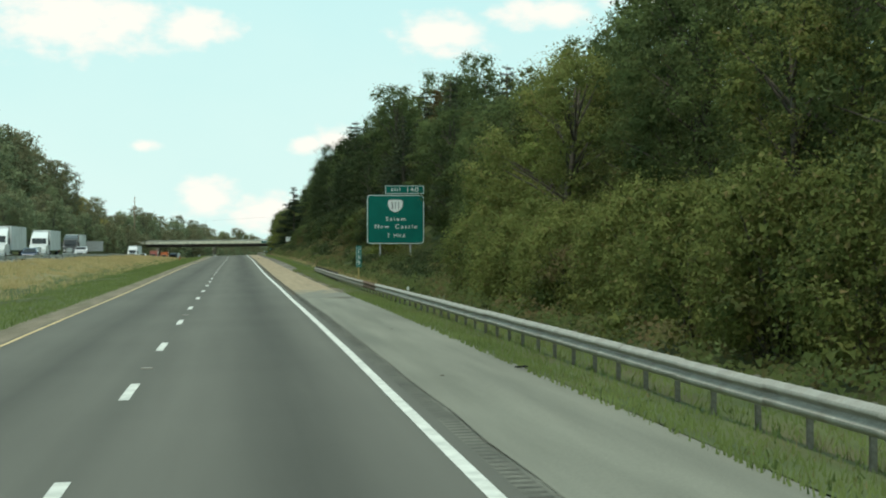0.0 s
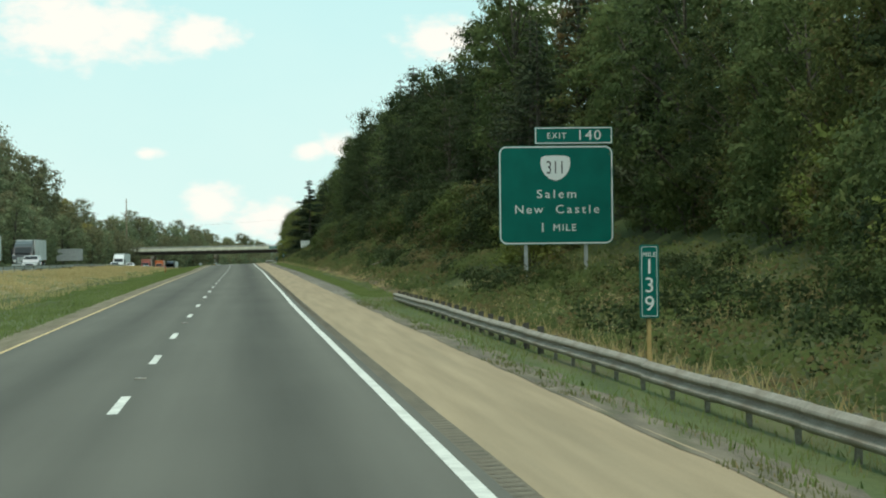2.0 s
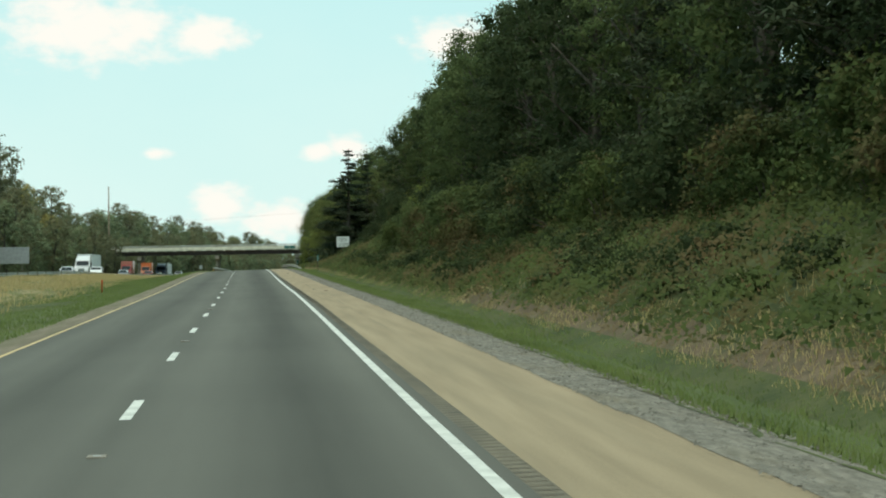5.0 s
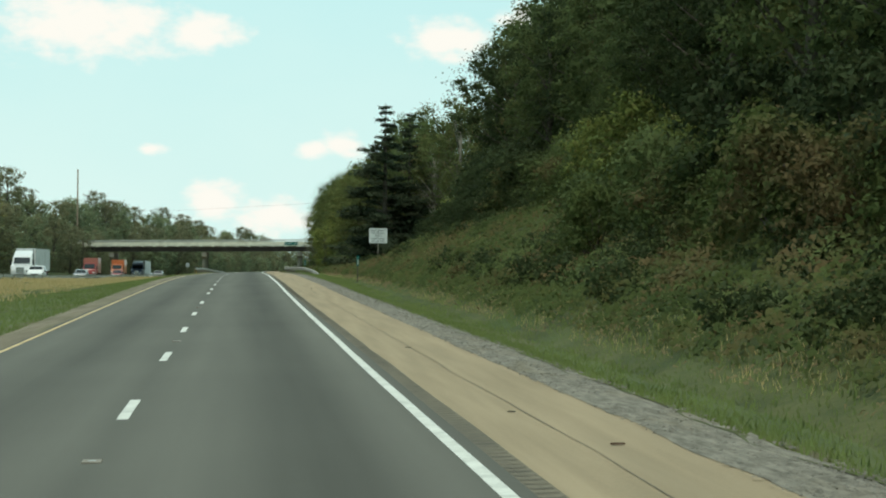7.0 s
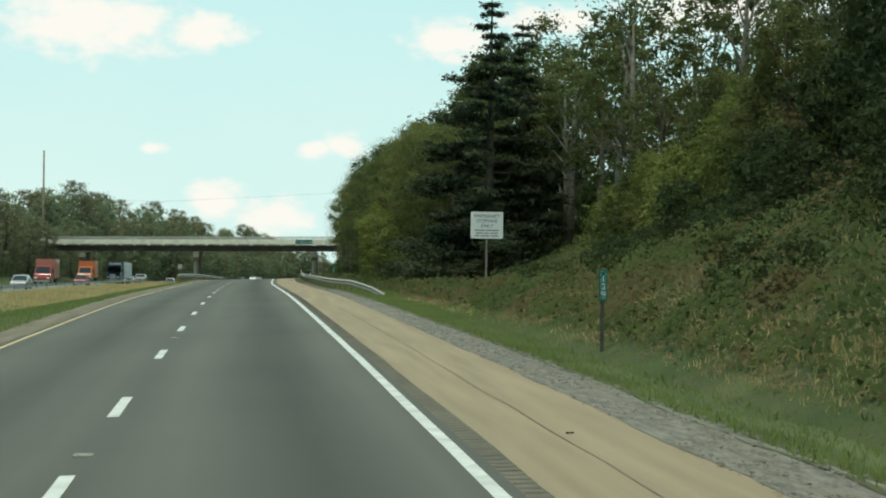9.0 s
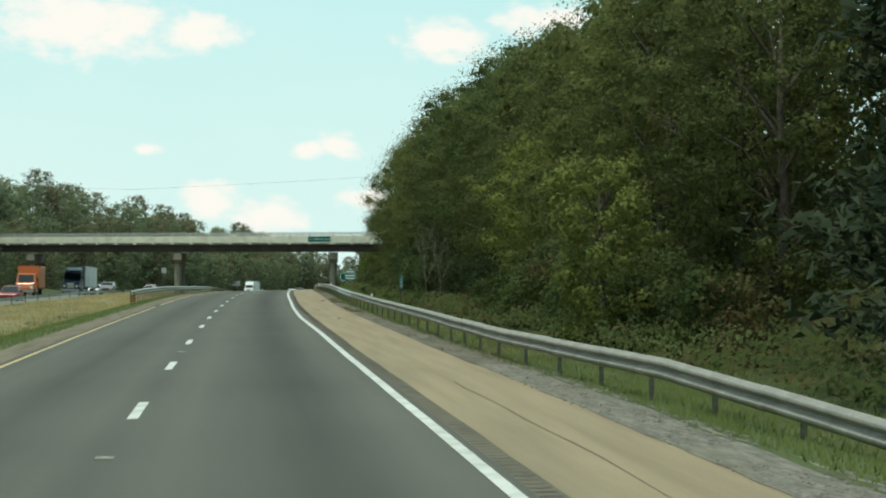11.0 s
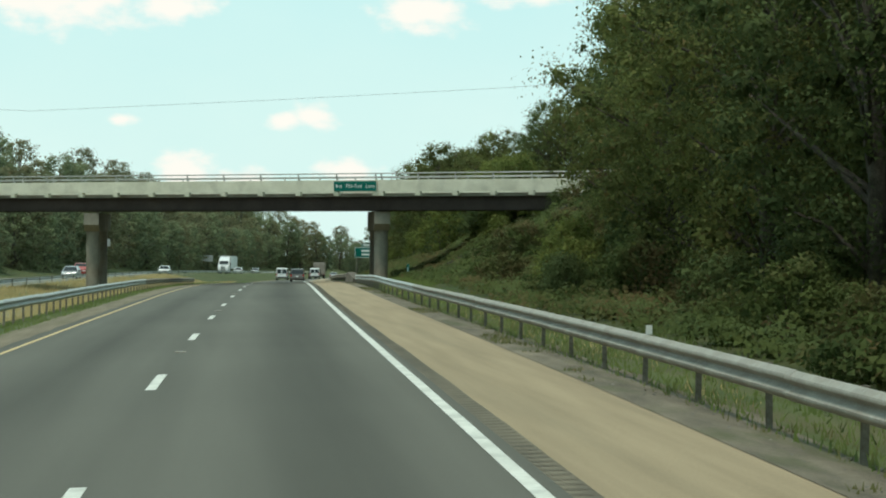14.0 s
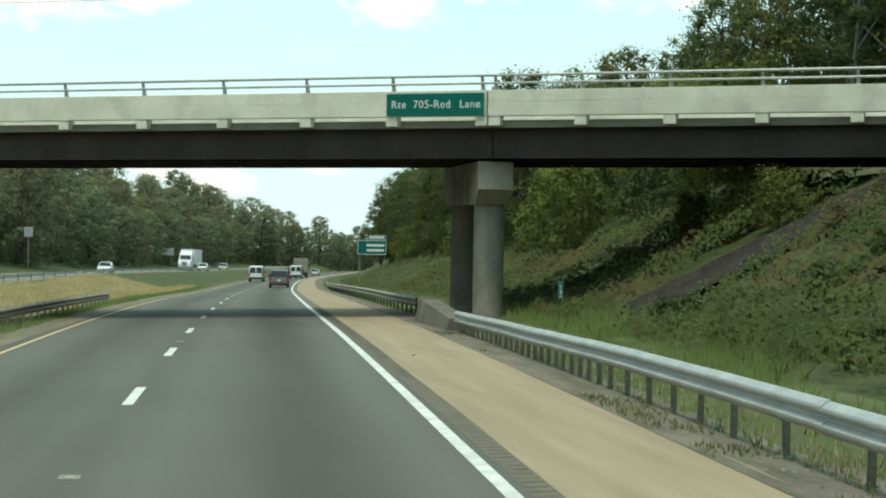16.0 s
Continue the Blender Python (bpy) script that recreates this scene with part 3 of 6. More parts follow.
ribbon("gravel_edge", [4.14, 4.45, 4.8, 5.18], 142, 424, 0.5, GRAVEL, 0.005, "strip of loose pale grey gravel", "gravel", wobble=0.22, inner=0.10)
ribbon("gravel_edge_bridge", [4.1, 4.5, 4.9, 5.3], 424, 1000, 1.5, GRIT, 0.005, "strip of dark washed grit under the guard rail", "gravel", wobble=0.35, inner=0.0)
ribbon("gravel_edge_first", [4.14, 4.4, 4.7, 5.0], 63, 128, 0.75, GRIT, 0.006, "strip of dark washed grit under the guard rail", "gravel", wobble=0.4, inner=0.08)
for a, b in ((437, 440), (444, 449), (458, 460), (470, 473)):
    ribbon("gravel_patch", [4.5, 4.62, 4.75], a, b, 0.3, GRAVEL, 0.014, "patch of loose pale gravel beside the shoulder", "gravel", wobble=0.35)
ribbon("opposite_road", [-32.6, -30, -26.5, -23, -21.6], -100, 760, 8, SHOULDER, 0.0, "grey asphalt of the opposite carriageway", "road")
opp = [(-32.6, 0), (-30, 0), (-26.5, 0), (-23, 0), (-21.6, 0)]
ov, of = [], []
for k, s in enumerate(range(758, 910, 8)):
    m = 6.0 * ease(760, 900, s)
    ov += [at(u + m, s, far_side(s)) for u, _ in opp]
    if k:
        of += [(5 * k - 5 + j, 5 * k - 4 + j, 5 * k + 1 + j, 5 * k + j) for j in range(4)]
tagged(solid("opposite_road_bend", ov, of, SHOULDER), "grey asphalt of the opposite carriageway in a bend", "road", "", "structure")
ribbon("opposite_road_far", [-26.6, -24, -20.5, -17, -15.6], 900, 1100, 8, SHOULDER, 0.0, "grey asphalt of the opposite carriageway in the distance", "road")
ribbon("median_ground_far", [-20.6, -18, -16, -14, -12, -10.4, -8.7], 555, 760, 5, STRAW, 0.03, "dry straw-coloured grass ground of the median", "ground", wobble=0.5)
ribbon("median_ground", [-20.6, -18, -16, -14, -12.7], 60, 555, 5, STRAW, 0.03, "dry straw-coloured grass ground of the median", "ground", wobble=0.5)

ribbon("edge_line_white", [1.80, 1.945], -100, 1000, 3, WHITE_PAINT, 0.005, "solid white edge line", "road marking", wobble=0.008,
       shift=lambda s: stepped([(0, -0.024), (19, 0.004), (56, -0.03), (75, 0.015), (93, 0.005), (130, -0.034), (148, -0.002), (240, -0.03), (258, -0.01), (277, -0.041), (313, -0.01), (349, 0.043), (442, 0.05), (460, -0.055), (476, -0.011),
                                (493, 0.057), (510, 0.003), (526, 0.01), (561, 0.046), (640, 0.02)], s))
for a, b in ((-100, 488), (492.5, 1000)):
    ribbon("edge_line_yellow", [-5.55, -5.445], a, b, 3, YELLOW_PAINT, 0.005, "solid yellow edge line", "road marking", wobble=0.012,
           shift=lambda s: stepped([(40, -0.03), (110, -0.12), (210, -0.14), (270, -0.05), (340, 0.03), (490, 0.08), (540, 0.2), (600, 0.2), (640, 0.1)], s))
# small shifts of single dashes off the regular spacing
SHIFT = {0: 1.39, 1: 1.04, 2: 0.7, 3: 0.72, 4: 0.43, 5: 0.28, 6: 0.64, 7: 0.69, 8: -0.57, 9: -2.48, 11: -0.89, 12: 0.38, 13: -0.39, 14: -0.39, 15: -0.27, 16: -0.46, 17: -0.22,
         20: -0.21, 25: -0.36, 27: 2.92, 28: -0.42, 29: -0.6, 30: -0.87, 31: -0.66, 32: -0.46, 33: 0.19, 34: 0.36, 37: 1.22, 38: 0.42, 40: -0.64, 41: -2.15, 42: -2.36, 43: -1.55, 46: 0.74,
         47: 1.01, 48: 2.95, 49: 1.89, 50: 0.51, 51: 0.26, 52: -0.32}
for k in range(-3, 82):
    s = 12.192 * k + SHIFT.get(k, 0.0)
    d = ribbon("lane_dash", [-1.905, -1.83, -1.755], s - 1.524, s + 1.525, 0.762, WHITE_PAINT, 0.005, "white painted lane dash", "road marking", wobble=0.01)
    d["group"] = "lane dashes"

rnd0 = random.Random(3)
# ---------------------------------------------------------------- guard rails
BEAM = [(0.0, 0.156), (-0.02, 0.150), (-0.075, 0.105), (-0.083, 0.085), (-0.083, 0.065), (-0.01, 0.015), (0.0, 0.0), (-0.01, -0.015), (-0.083, -0.065), (-0.083, -0.085), (-0.075, -0.105),
        (-0.02, -0.150), (0.0, -0.156)]


def beam_mesh(name, length, mat):
    """A W-shaped steel panel along +y; its face looks to -x."""
    pts = BEAM + [(x + 0.007, z) for x, z in reversed(BEAM)]
    verts = [(x, y, z) for y in (0.0, length) for x, z in pts]
    n = len(pts)
    faces = [(i, (i + 1) % n, n + (i + 1) % n, n + i) for i in range(n)] + [tuple(range(n))[::-1], tuple(range(n, 2 * n))]
    me = mesh_from(name, verts, faces)
    me.materials.append(mat)
    return me


def post_mesh(name, height, mat, crest=0.16, thick=1.0):
    d, w = 0.012 + 0.063 * thick, 0.030 * thick
    bm = box(0.012, d, -w, -w + 0.006, -height, crest)
    box(0.012, d, w - 0.006, w, -height, crest, bm=bm)
    mid = (0.012 + d) / 2
    box(mid - 0.004, mid + 0.004, -w + 0.006, w - 0.006, -height, crest, bm=bm)
    if thick > 1.5:
        # spacer block behind the beam, proud of its top
        box(0.014, d - 0.002, -w + 0.007, w - 0.007, -0.2, crest - 0.004, bm=bm)
    me = bpy.data.meshes.new(name)
    bm.to_mesh(me)
    bm.free()
    me.materials.append(mat)
    return me


def guard_rail(label, s0, s1, offset, top, beams, posts, pitch=1.905, panel=3.81, mirrored=False, dense=None, deep=1.25, blocks_from=None):
    """Offset and top are functions of s; beams and posts give a material for each s."""
    t = thing("guard_rail", Matrix.Translation(ground(offset(s0), s0)), label, "guard rail", "", "structure")
    made = {}
    flip = Matrix.Scale(-1, 4, (1, 0, 0)) if mirrored else Matrix.Identity(4)
    s = s0
    while s < s1 - 0.2:
        e = min(s + panel, s1)
        a, b = at(offset(s), s, top(s) - 0.156), at(offset(e), e, top(e) - 0.156)
        mat = beams((s + e) / 2)
        key = (mat.name, round((b - a).length, 1))
        if key not in made:
            made[key] = beam_mesh("beam", (b - a).length + 0.12, mat)
        ob = new("beam", made[key])
        ob.parent = t
        d = (b - a).normalized()
        x = d.cross(Vector((0, 0, 1))).normalized()
        r = Matrix((x, d, x.cross(d))).transposed().to_4x4()
        lapped = 0.004 * (round((s - s0) / panel) % 2)
        ob.matrix_world = Matrix.Translation(a + x * (lapped + 0.006 * rnd0.uniform(-1, 1)) + Vector((0, 0, 0.008 * rnd0.uniform(-1, 1)))) @ r @ flip
        s = e
    s = s0 + 0.6
    while s < s1:
        mat = posts(s)
        blocky = blocks_from is not None and s > blocks_from
        key = ("post", mat.name, blocky)
        if key not in made:
            made[key] = post_mesh("post", deep, mat, 0.25 if blocky else 0.16, 1.9 if blocky else 1.0)
        ob = new("post", made[key])
        ob.parent = t
        ob.matrix_world = Matrix.Translation(at(offset(s), s, top(s) - 0.156)) @ pose(0, 0, 0, rnd0.uniform(-1.5, 1.5), rnd0.uniform(-1.5, 1.5), -heading(s)) @ flip
        s += stepped(dense, s) if dense else pitch
    return t


guard_rail("long steel guard rail, part bright zinc, part rusty brown", -40, 133.7, lambda s: stepped([(-40, 5.6), (60, 5.65), (100, 5.8), (134, 6.14)], s),
           lambda s: stepped([(-40, 0.70), (2, 0.64), (13, 0.60), (36, 0.54), (118, 0.42), (134, 0.36)], s),
           lambda s: MID_ZINC if s < 61.5 else RUST if s < 69.5 else OLD_ZINC, lambda s: POST if s < 94 else DARK_POST, blocks_from=94)
guard_rail("galvanised steel guard rail with a flared, turned-down end", 402.5, 606.5, lambda s: stepped([(402, 6.5), (412, 5.7), (426, 5.0), (606, 4.8)], s),
           lambda s: stepped([(402, 0.14), (407, 0.5), (414, 0.72), (440, 0.78), (470, 0.82), (560, 0.78), (584, 0.78), (606, 0.62)], s), lambda s: ZINC if s > 560 or 484 < s < 500 else MID_ZINC, lambda s: POST,
           dense=[(570, 3.0), (576, 2.6), (581, 1.4), (586, 1.3), (588, 0.75)])
guard_rail("weathered steel guard rail beyond the bridge pier", 620, 742, lambda s: stepped([(612, 5.0), (700, 4.9), (742, 5.3)], s), lambda s: stepped([(612, 0.7), (742, 0.66)], s), lambda s: OLD_ZINC, lambda s: DARK_POST)
guard_rail("low weathered steel guard rail along the median", 497.4, 652.5, lambda s: -7.5, lambda s: stepped([(497, 0.56), (563, 0.44), (616, 0.3), (652, 0.28)], s), lambda s: ZINC if s < 600 else OLD_ZINC, lambda s: POST, mirrored=True)
guard_rail("grey steel guard rail of the opposite carriageway", 100, 1000, lambda s: -21.1 + 6 * ease(760, 900, s), lambda s: far_side(s) + 0.66, lambda s: ZINC, lambda s: POST, pitch=7.62, panel=7.62)


# ---------------------------------------------------------------- lettering
def lettered(text, size, mat, parent, m, name="letter", wide=1.0, space=1.08):
    """Flat raised letters facing -y; m places their middle."""
    cu = bpy.data.curves.new(name, "FONT")
    cu.body, cu.size, cu.align_x, cu.align_y, cu.extrude = text, size, "CENTER", "CENTER", 0.004
    cu.space_character = space
    tmp = bpy.data.objects.new(name, cu)
    scene.collection.objects.link(tmp)
    bpy.context.view_layer.update()
    me = bpy.data.meshes.new_from_object(tmp)
    bpy.data.objects.remove(tmp)
    bpy.data.curves.remove(cu)
    me.transform(Matrix.Diagonal((wide, 1, 1, 1)))
    # gather the loose islands of each letter by their overlap across the line
    root = list(range(len(me.vertices)))

    def find(i):
        while root[i] != i:
            root[i] = root[root[i]]
            i = root[i]
        return i
    for e in me.edges:
        root[find(e.vertices[0])] = find(e.vertices[1])
    groups = {}
    for i in range(len(root)):
        groups.setdefault(find(i), []).append(i)
    spans = sorted((min(me.vertices[i].co.x for i in g), max(me.vertices[i].co.x for i in g), g) for g in groups.values())
    glyphs = []
    for a, b, g in spans:
        if glyphs and a < glyphs[-1][0] - 0.2 * (glyphs[-1][0] - glyphs[-1][2]):
            glyphs[-1][0] = max(glyphs[-1][0], b)
            glyphs[-1][1] += g
        else:
            glyphs.append([b, list(g), a])
    for _, g, _ in glyphs:
        keep = {old: k for k, old in enumerate(g)}
        faces = [tuple(keep[i] for i in q.vertices) for q in me.polygons if q.vertices[0] in keep]
        ob = solid(name, [me.vertices[i].co.copy() for i in g], faces, mat, parent)
        ob.matrix_local = m @ pose(0, 0, 0, 90, 0, 0)
    bpy.data.meshes.remove(me)


def slab(w, h, thick, radius):
    """A plate with rounded corners, face to -y, foot of the plate at z = 0."""
    pts = []
    for cx, cz, a0 in ((w / 2 - radius, radius, -90), (w / 2 - radius, h - radius, 0), (-w / 2 + radius, h - radius, 90), (-w / 2 + radius, radius, 180)):
        for k in range(6):
            a = radians(a0 + 18 * k)
            pts.append((cx + radius * math.cos(a), cz + radius * math.sin(a)))
    n = len(pts)
    verts = [(x, 0.0, z) for x, z in pts] + [(x, thick, z) for x, z in pts]
    faces = [tuple(range(n)), tuple(range(n, 2 * n))[::-1]] + [(i, n + i, n + (i + 1) % n, (i + 1) % n) for i in range(n)]
    return verts, faces


def outline_band(w, h, radius, width, inset):
    """A raised rounded frame band on a plate."""
    def loop(k):
        r = max(radius - k, 0.01)
        out = []
        for cx, cz, a0 in ((w / 2 - k - r, k + r, -90), (w / 2 - k - r, h - k - r, 0), (-w / 2 + k + r, h - k - r, 90), (-w / 2 + k + r, k + r, 180)):
            for q in range(6):
                a = radians(a0 + 18 * q)
                out.append((cx + r * math.cos(a), -0.004, cz + r * math.sin(a)))
        return out
    a, b = loop(inset), loop(inset + width)
    n = len(a)
    back = [(x, 0.001, z) for x, _, z in a + b]
    verts = a + b + back
    faces = []
    for i in range(n):
        j = (i + 1) % n
        faces += [(i, j, n + j, n + i), (i, 2 * n + i, 2 * n + j, j), (n + i, n + j, 3 * n + j, 3 * n + i)]
    return verts, faces


def sign_plate(name, w, h, mat, parent, x, z, border=None, radius=0.12, y=0.0):
    v, f = slab(w, h, 0.03, radius)
    ob = solid(name, v, f, mat, parent)
    ob.location = (x, y, z)
    if border:
        v, f = outline_band(w, h, radius, border, 0.03)
        b = solid("border", v, f, SIGN_WHITE, ob)
    return ob


def steel_post(parent, x, y, z0, z1, w=0.09, mat=None):
    bm = box(x - w / 2, x + w / 2, y, y + 0.012, z0, z1)
    box(x - w / 2, x + w / 2, y + w * 1.3, y + w * 1.3 + 0.012, z0, z1, bm=bm)
    box(x - 0.006, x + 0.006, y + 0.012, y + w * 1.3, z0, z1, bm=bm)
    return part("post", bm, mat or POST, parent)


def shield_mesh(w, h):
    """A round-shouldered shield with a pointed foot, facing -y, centred."""
    half = [(0.0, 0.5), (0.34, 0.48), (0.47, 0.42), (0.5, 0.2), (0.46, -0.05), (0.36, -0.26), (0.2, -0.42), (0.0, -0.5)]
    pts = [(x * w, z * h) for x, z in half] + [(-x * w, z * h) for x, z in reversed(half[1:-1])]
    n = len(pts)
    verts = [(x, -0.006, z) for x, z in pts] + [(x, 0.0, z) for x, z in pts]
    return verts, [tuple(range(n))[::-1]] + [(i, (i + 1) % n, n + (i + 1) % n, n + i) for i in range(n)]


# exit sign
es = thing("exit_sign", Matrix.Translation(at(12.59, 132.2, 0.0)) @ pose(0, 0, 0, 0, 0, -3), "large green exit sign on two steel posts among weeds", "road sign")
main = sign_plate("panel", 4.66, 4.0, GREEN_SIGN, es, 0, 2.25, 0.05, 0.33)
small = sign_plate("exit_panel", 3.18, 0.71, GREEN_SIGN, es, 0.73, 6.30, 0.04, 0.06)
lettered("EXIT", 0.33, SIGN_WHITE, small, Matrix.Translation((-0.69, -0.004, 0.335)), wide=1.02, space=1.22)
lettered("140", 0.56, SIGN_WHITE, small, Matrix.Translation((0.62, -0.004, 0.35)), wide=1.1, space=1.16)
v, f = shield_mesh(1.22, 1.03)
sh = solid("route_shield", v, f, SIGN_WHITE, es, "white route shield")
sh.location = (-0.02, -0.002, 5.34)
lettered("311", 0.74, INK, sh, Matrix.Translation((0, -0.008, 0.0)), wide=0.66)
lettered("Salem", 0.475, SIGN_WHITE, main, Matrix.Translation((0.02, -0.004, 2.03)), wide=1.12, space=1.36)
lettered("New", 0.475, SIGN_WHITE, main, Matrix.Translation((-1.12, -0.004, 1.41)), wide=1.1, space=1.26)
lettered("Castle", 0.475, SIGN_WHITE, main, Matrix.Translation((0.86, -0.004, 1.41)), wide=1.12, space=1.34)
lettered("1", 0.53, SIGN_WHITE, main, Matrix.Translation((-0.56, -0.004, 0.68)))
lettered("MILE", 0.39, SIGN_WHITE, main, Matrix.Translation((0.33, -0.004, 0.67)), wide=1.05, space=1.22)
for x, z0 in ((-1.24, 0.0), (1.2, 0.2)):
    steel_post(es, x, 0.03, z0, 6.1, 0.13, SIGN_BACK)
for z in (2.9, 4.3, 5.8):
    part("rail", box(-2.2, 2.2, 0.03, 0.06, z, z + 0.07), SIGN_BACK, es)


def mile_marker(u, s, digits, panel_low, label, post_mat, base=0.0, word=True, k=1.0):
    t = thing("mile_marker", Matrix.Translation(at(u, s, 0.0)) @ pose(0, 0, 0, 0, 0, -2), label, "mile marker")
    p = sign_plate("panel", 0.31 * k, 1.18 * k, GREEN_SIGN, t, 0, panel_low, 0.008 * k, 0.03 * k)
    if word:
        lettered("MILE", 0.11, SIGN_WHITE, p, Matrix.Translation((0, -0.004, 1.07)))
    for q, d in enumerate(digits):
        lettered(d, 0.34 * k, SIGN_WHITE, p, Matrix.Translation((0, -0.004, (0.82 - 0.30 * q) * k)), name="digit", wide=1.0)
    steel_post(t, 0, 0.03, base, panel_low + 1.0 * k, 0.06, post_mat)
    return t


mile_marker(6.75, 90.0, "139", 0.91, "green mile marker on a yellow wooden post behind the guard rail", WOOD_POST, -0.1, True, 1.05)
mile_marker(6.57, 350.5, "139", 1.16, "slim green mile marker on a dark steel post in the verge", DARK_POST, -0.1, False, 0.5)
mile_marker(7.5, 482.5, "139", 0.98, "slim green mile marker standing in bushes", DARK_POST, -0.3, False, 0.62)
mile_marker(8.4, 612.5, "139", 0.75, "slim green mile marker on the bridge embankment", DARK_POST, 0.0, False, 0.5)

# white sign
ws = thing("warning_sign", Matrix.Translation(at(12.0, 407.7, 0.0)), "weathered white sign about emergency stopping on one steel post", "road sign")
wp = sign_plate("panel", 1.66, 1.36, SIGN_WHITE, ws, 0, 2.95, None, 0.08)
lettered("EMERGENCY", 0.22, INK, wp, Matrix.Translation((0, -0.004, 1.14)))
lettered("STOPPING", 0.22, INK, wp, Matrix.Translation((0, -0.004, 0.89)))
lettered("ONLY", 0.22, INK, wp, Matrix.Translation((0, -0.004, 0.64)))
for z, words in ((0.42, ((-0.62, -0.12), (-0.04, 0.6))), (0.28, ((-0.55, -0.2), (-0.12, 0.1), (0.18, 0.55))), (0.14, ((-0.62, -0.4), (-0.32, 0.12), (0.2, 0.6)))):
    for a, b in words:
        part("text_bar", box(a, b, -0.004, 0.001, z - 0.026, z + 0.026), FADED_INK, wp)
steel_post(ws, 0, 0.03, -0.05, 4.2, 0.08)

# ---------------------------------------------------------------- bridge
BR = Matrix.Translation(Vector((9.57, 615.5, line_z(614)))) @ pose(0, 0, 0, 0, -0.5, -28.0)
X0, X1, DEEP, JOINT = -58.0, 18.4, 9.8, 1.64
bridge = thing("overpass_bridge", BR, "concrete and brown steel road bridge over the motorway", "bridge", "", "structure")
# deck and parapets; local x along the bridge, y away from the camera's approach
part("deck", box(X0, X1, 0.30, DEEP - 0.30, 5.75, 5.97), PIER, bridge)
for front, nm in ((True, "parapet"), (False, "parapet")):
    for a, b in ((X0, JOINT - 0.02), (JOINT + 0.02, X1)):
        f0 = (0.0, 0.28) if front else (DEEP - 0.28, DEEP)
        f1 = (0.035, 0.28) if front else (DEEP - 0.28, DEEP - 0.035)
        part(nm, box(a, b, f0[0], f0[1], 6.08, 6.50, 0.015), CONCRETE, bridge, "pale weathered concrete parapet")
        part("coping", box(a, b, f1[0], f1[1], 6.50, 6.84, 0.02), CONCRETE, bridge)
for g in range(4):
    y = 0.60 + g * (DEEP - 1.2) / 3
    for a, b in ((X0, JOINT - 0.02), (JOINT + 0.02, X1)):
        web = part("girder", box(a, b, y - 0.012, y + 0.012, 4.90, 5.72), GIRDER, bridge, "brown painted steel girder")
        part("flange", box(a, b, y - 0.17, y + 0.17, 4.86, 4.90), GIRDER, web)
        part("flange", box(a, b, y - 0.15, y + 0.15, 5.72, 5.75), GIRDER, web)
bays = [JOINT - 0.19 - 2.81 * k for k in range(21)] + [JOINT + 0.22 + 2.60 * k for k in range(7)]
for x in bays:
    if not X0 < x < X1:
        continue
    for y0, y1 in ((0.02, 0.40), (DEEP - 0.40, DEEP - 0.02)):
        part("corbel", box(x - 0.18, x + 0.18, y0, y1, 5.80, 6.09, 0.01), CONCRETE, bridge)
    # curved rail posts
    for y, sgn in ((0.12, 1), (DEEP - 0.12, -1)):
        v, f = joined([tube([(x, y + sgn * 0.10, 6.83), (x, y + sgn * 0.06, 7.0), (x, y, 7.16), (x, y - sgn * 0.03, 7.29)], [0.075, 0.06, 0.05, 0.045], 6)])
        solid("rail_post", v, f, RAIL_METAL, bridge)
for y in (0.09, DEEP - 0.09):
    for z, r in ((7.04, 0.036), (7.27, 0.042)):
        v, f = tube([(X0, y, z), (X1 + 0.5, y, z), (X1 + 0.85, y, z - 0.12), (X1 + 1.0, y, z - 0.45)], [r] * 4, 8)
        solid("hand_rail", v, f, RAIL_METAL, bridge, smooth=True)


def pier(x, s_front, tilt, label, low):
    """Two columns under a cap beam that runs with the motorway."""
    p = thing("bridge_pier", Matrix.Translation(at(x, s_front, 0.0)) @ pose(0, 0, 0, 0, 0, tilt), label, "bridge pier", "bridge piers", "structure")
    length = 9.4
    z0, z1, z2, w = 4.82, 4.00, 3.55, 0.52
    verts = [(-w, 0, z0), (w, 0, z0), (w, 0, z1), (-w, 0, z1), (-w, 0.75, z2), (w, 0.75, z2)]
    verts += [(-w, length, z0), (w, length, z0), (w, length, z1), (-w, length, z1), (-w, length - 0.75, z2), (w, length - 0.75, z2)]
    faces = [(0, 3, 2, 1), (3, 4, 5, 2), (6, 7, 8, 9), (9, 8, 11, 10), (4, 10, 11, 5), (0, 1, 7, 6), (0, 6, 9, 10, 4, 3), (1, 2, 5, 11, 8, 7)]
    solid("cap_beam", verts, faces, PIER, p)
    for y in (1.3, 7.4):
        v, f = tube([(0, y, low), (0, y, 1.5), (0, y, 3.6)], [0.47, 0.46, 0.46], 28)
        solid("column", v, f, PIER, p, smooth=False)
    return p


pier(6.86, 615.3, -2, "stained concrete pier with two round columns", -0.5)
pier(-13.2, 625.4, -2, "concrete pier in the grass of the median", -1.2)
pier(-33.5, 636.0, -2, "far concrete pier beside the opposite carriageway", -1.5)
# sign on the parapet
bs = thing("bridge_name_sign", BR @ Matrix.Translation((0.03, -0.05, 6.10)), "long green bridge sign fixed to the parapet", "road sign")
bp_ = sign_plate("panel", 3.05, 0.66, GREEN_SIGN, bs, 0, 0, None, 0.02)
for w_, x_ in (("Rte", -1.14), ("705-Red", -0.09), ("Lane", 1.10)):
    lettered(w_, 0.33, SIGN_WHITE, bp_, Matrix.Translation((x_, -0.004, 0.33)), wide=0.98)
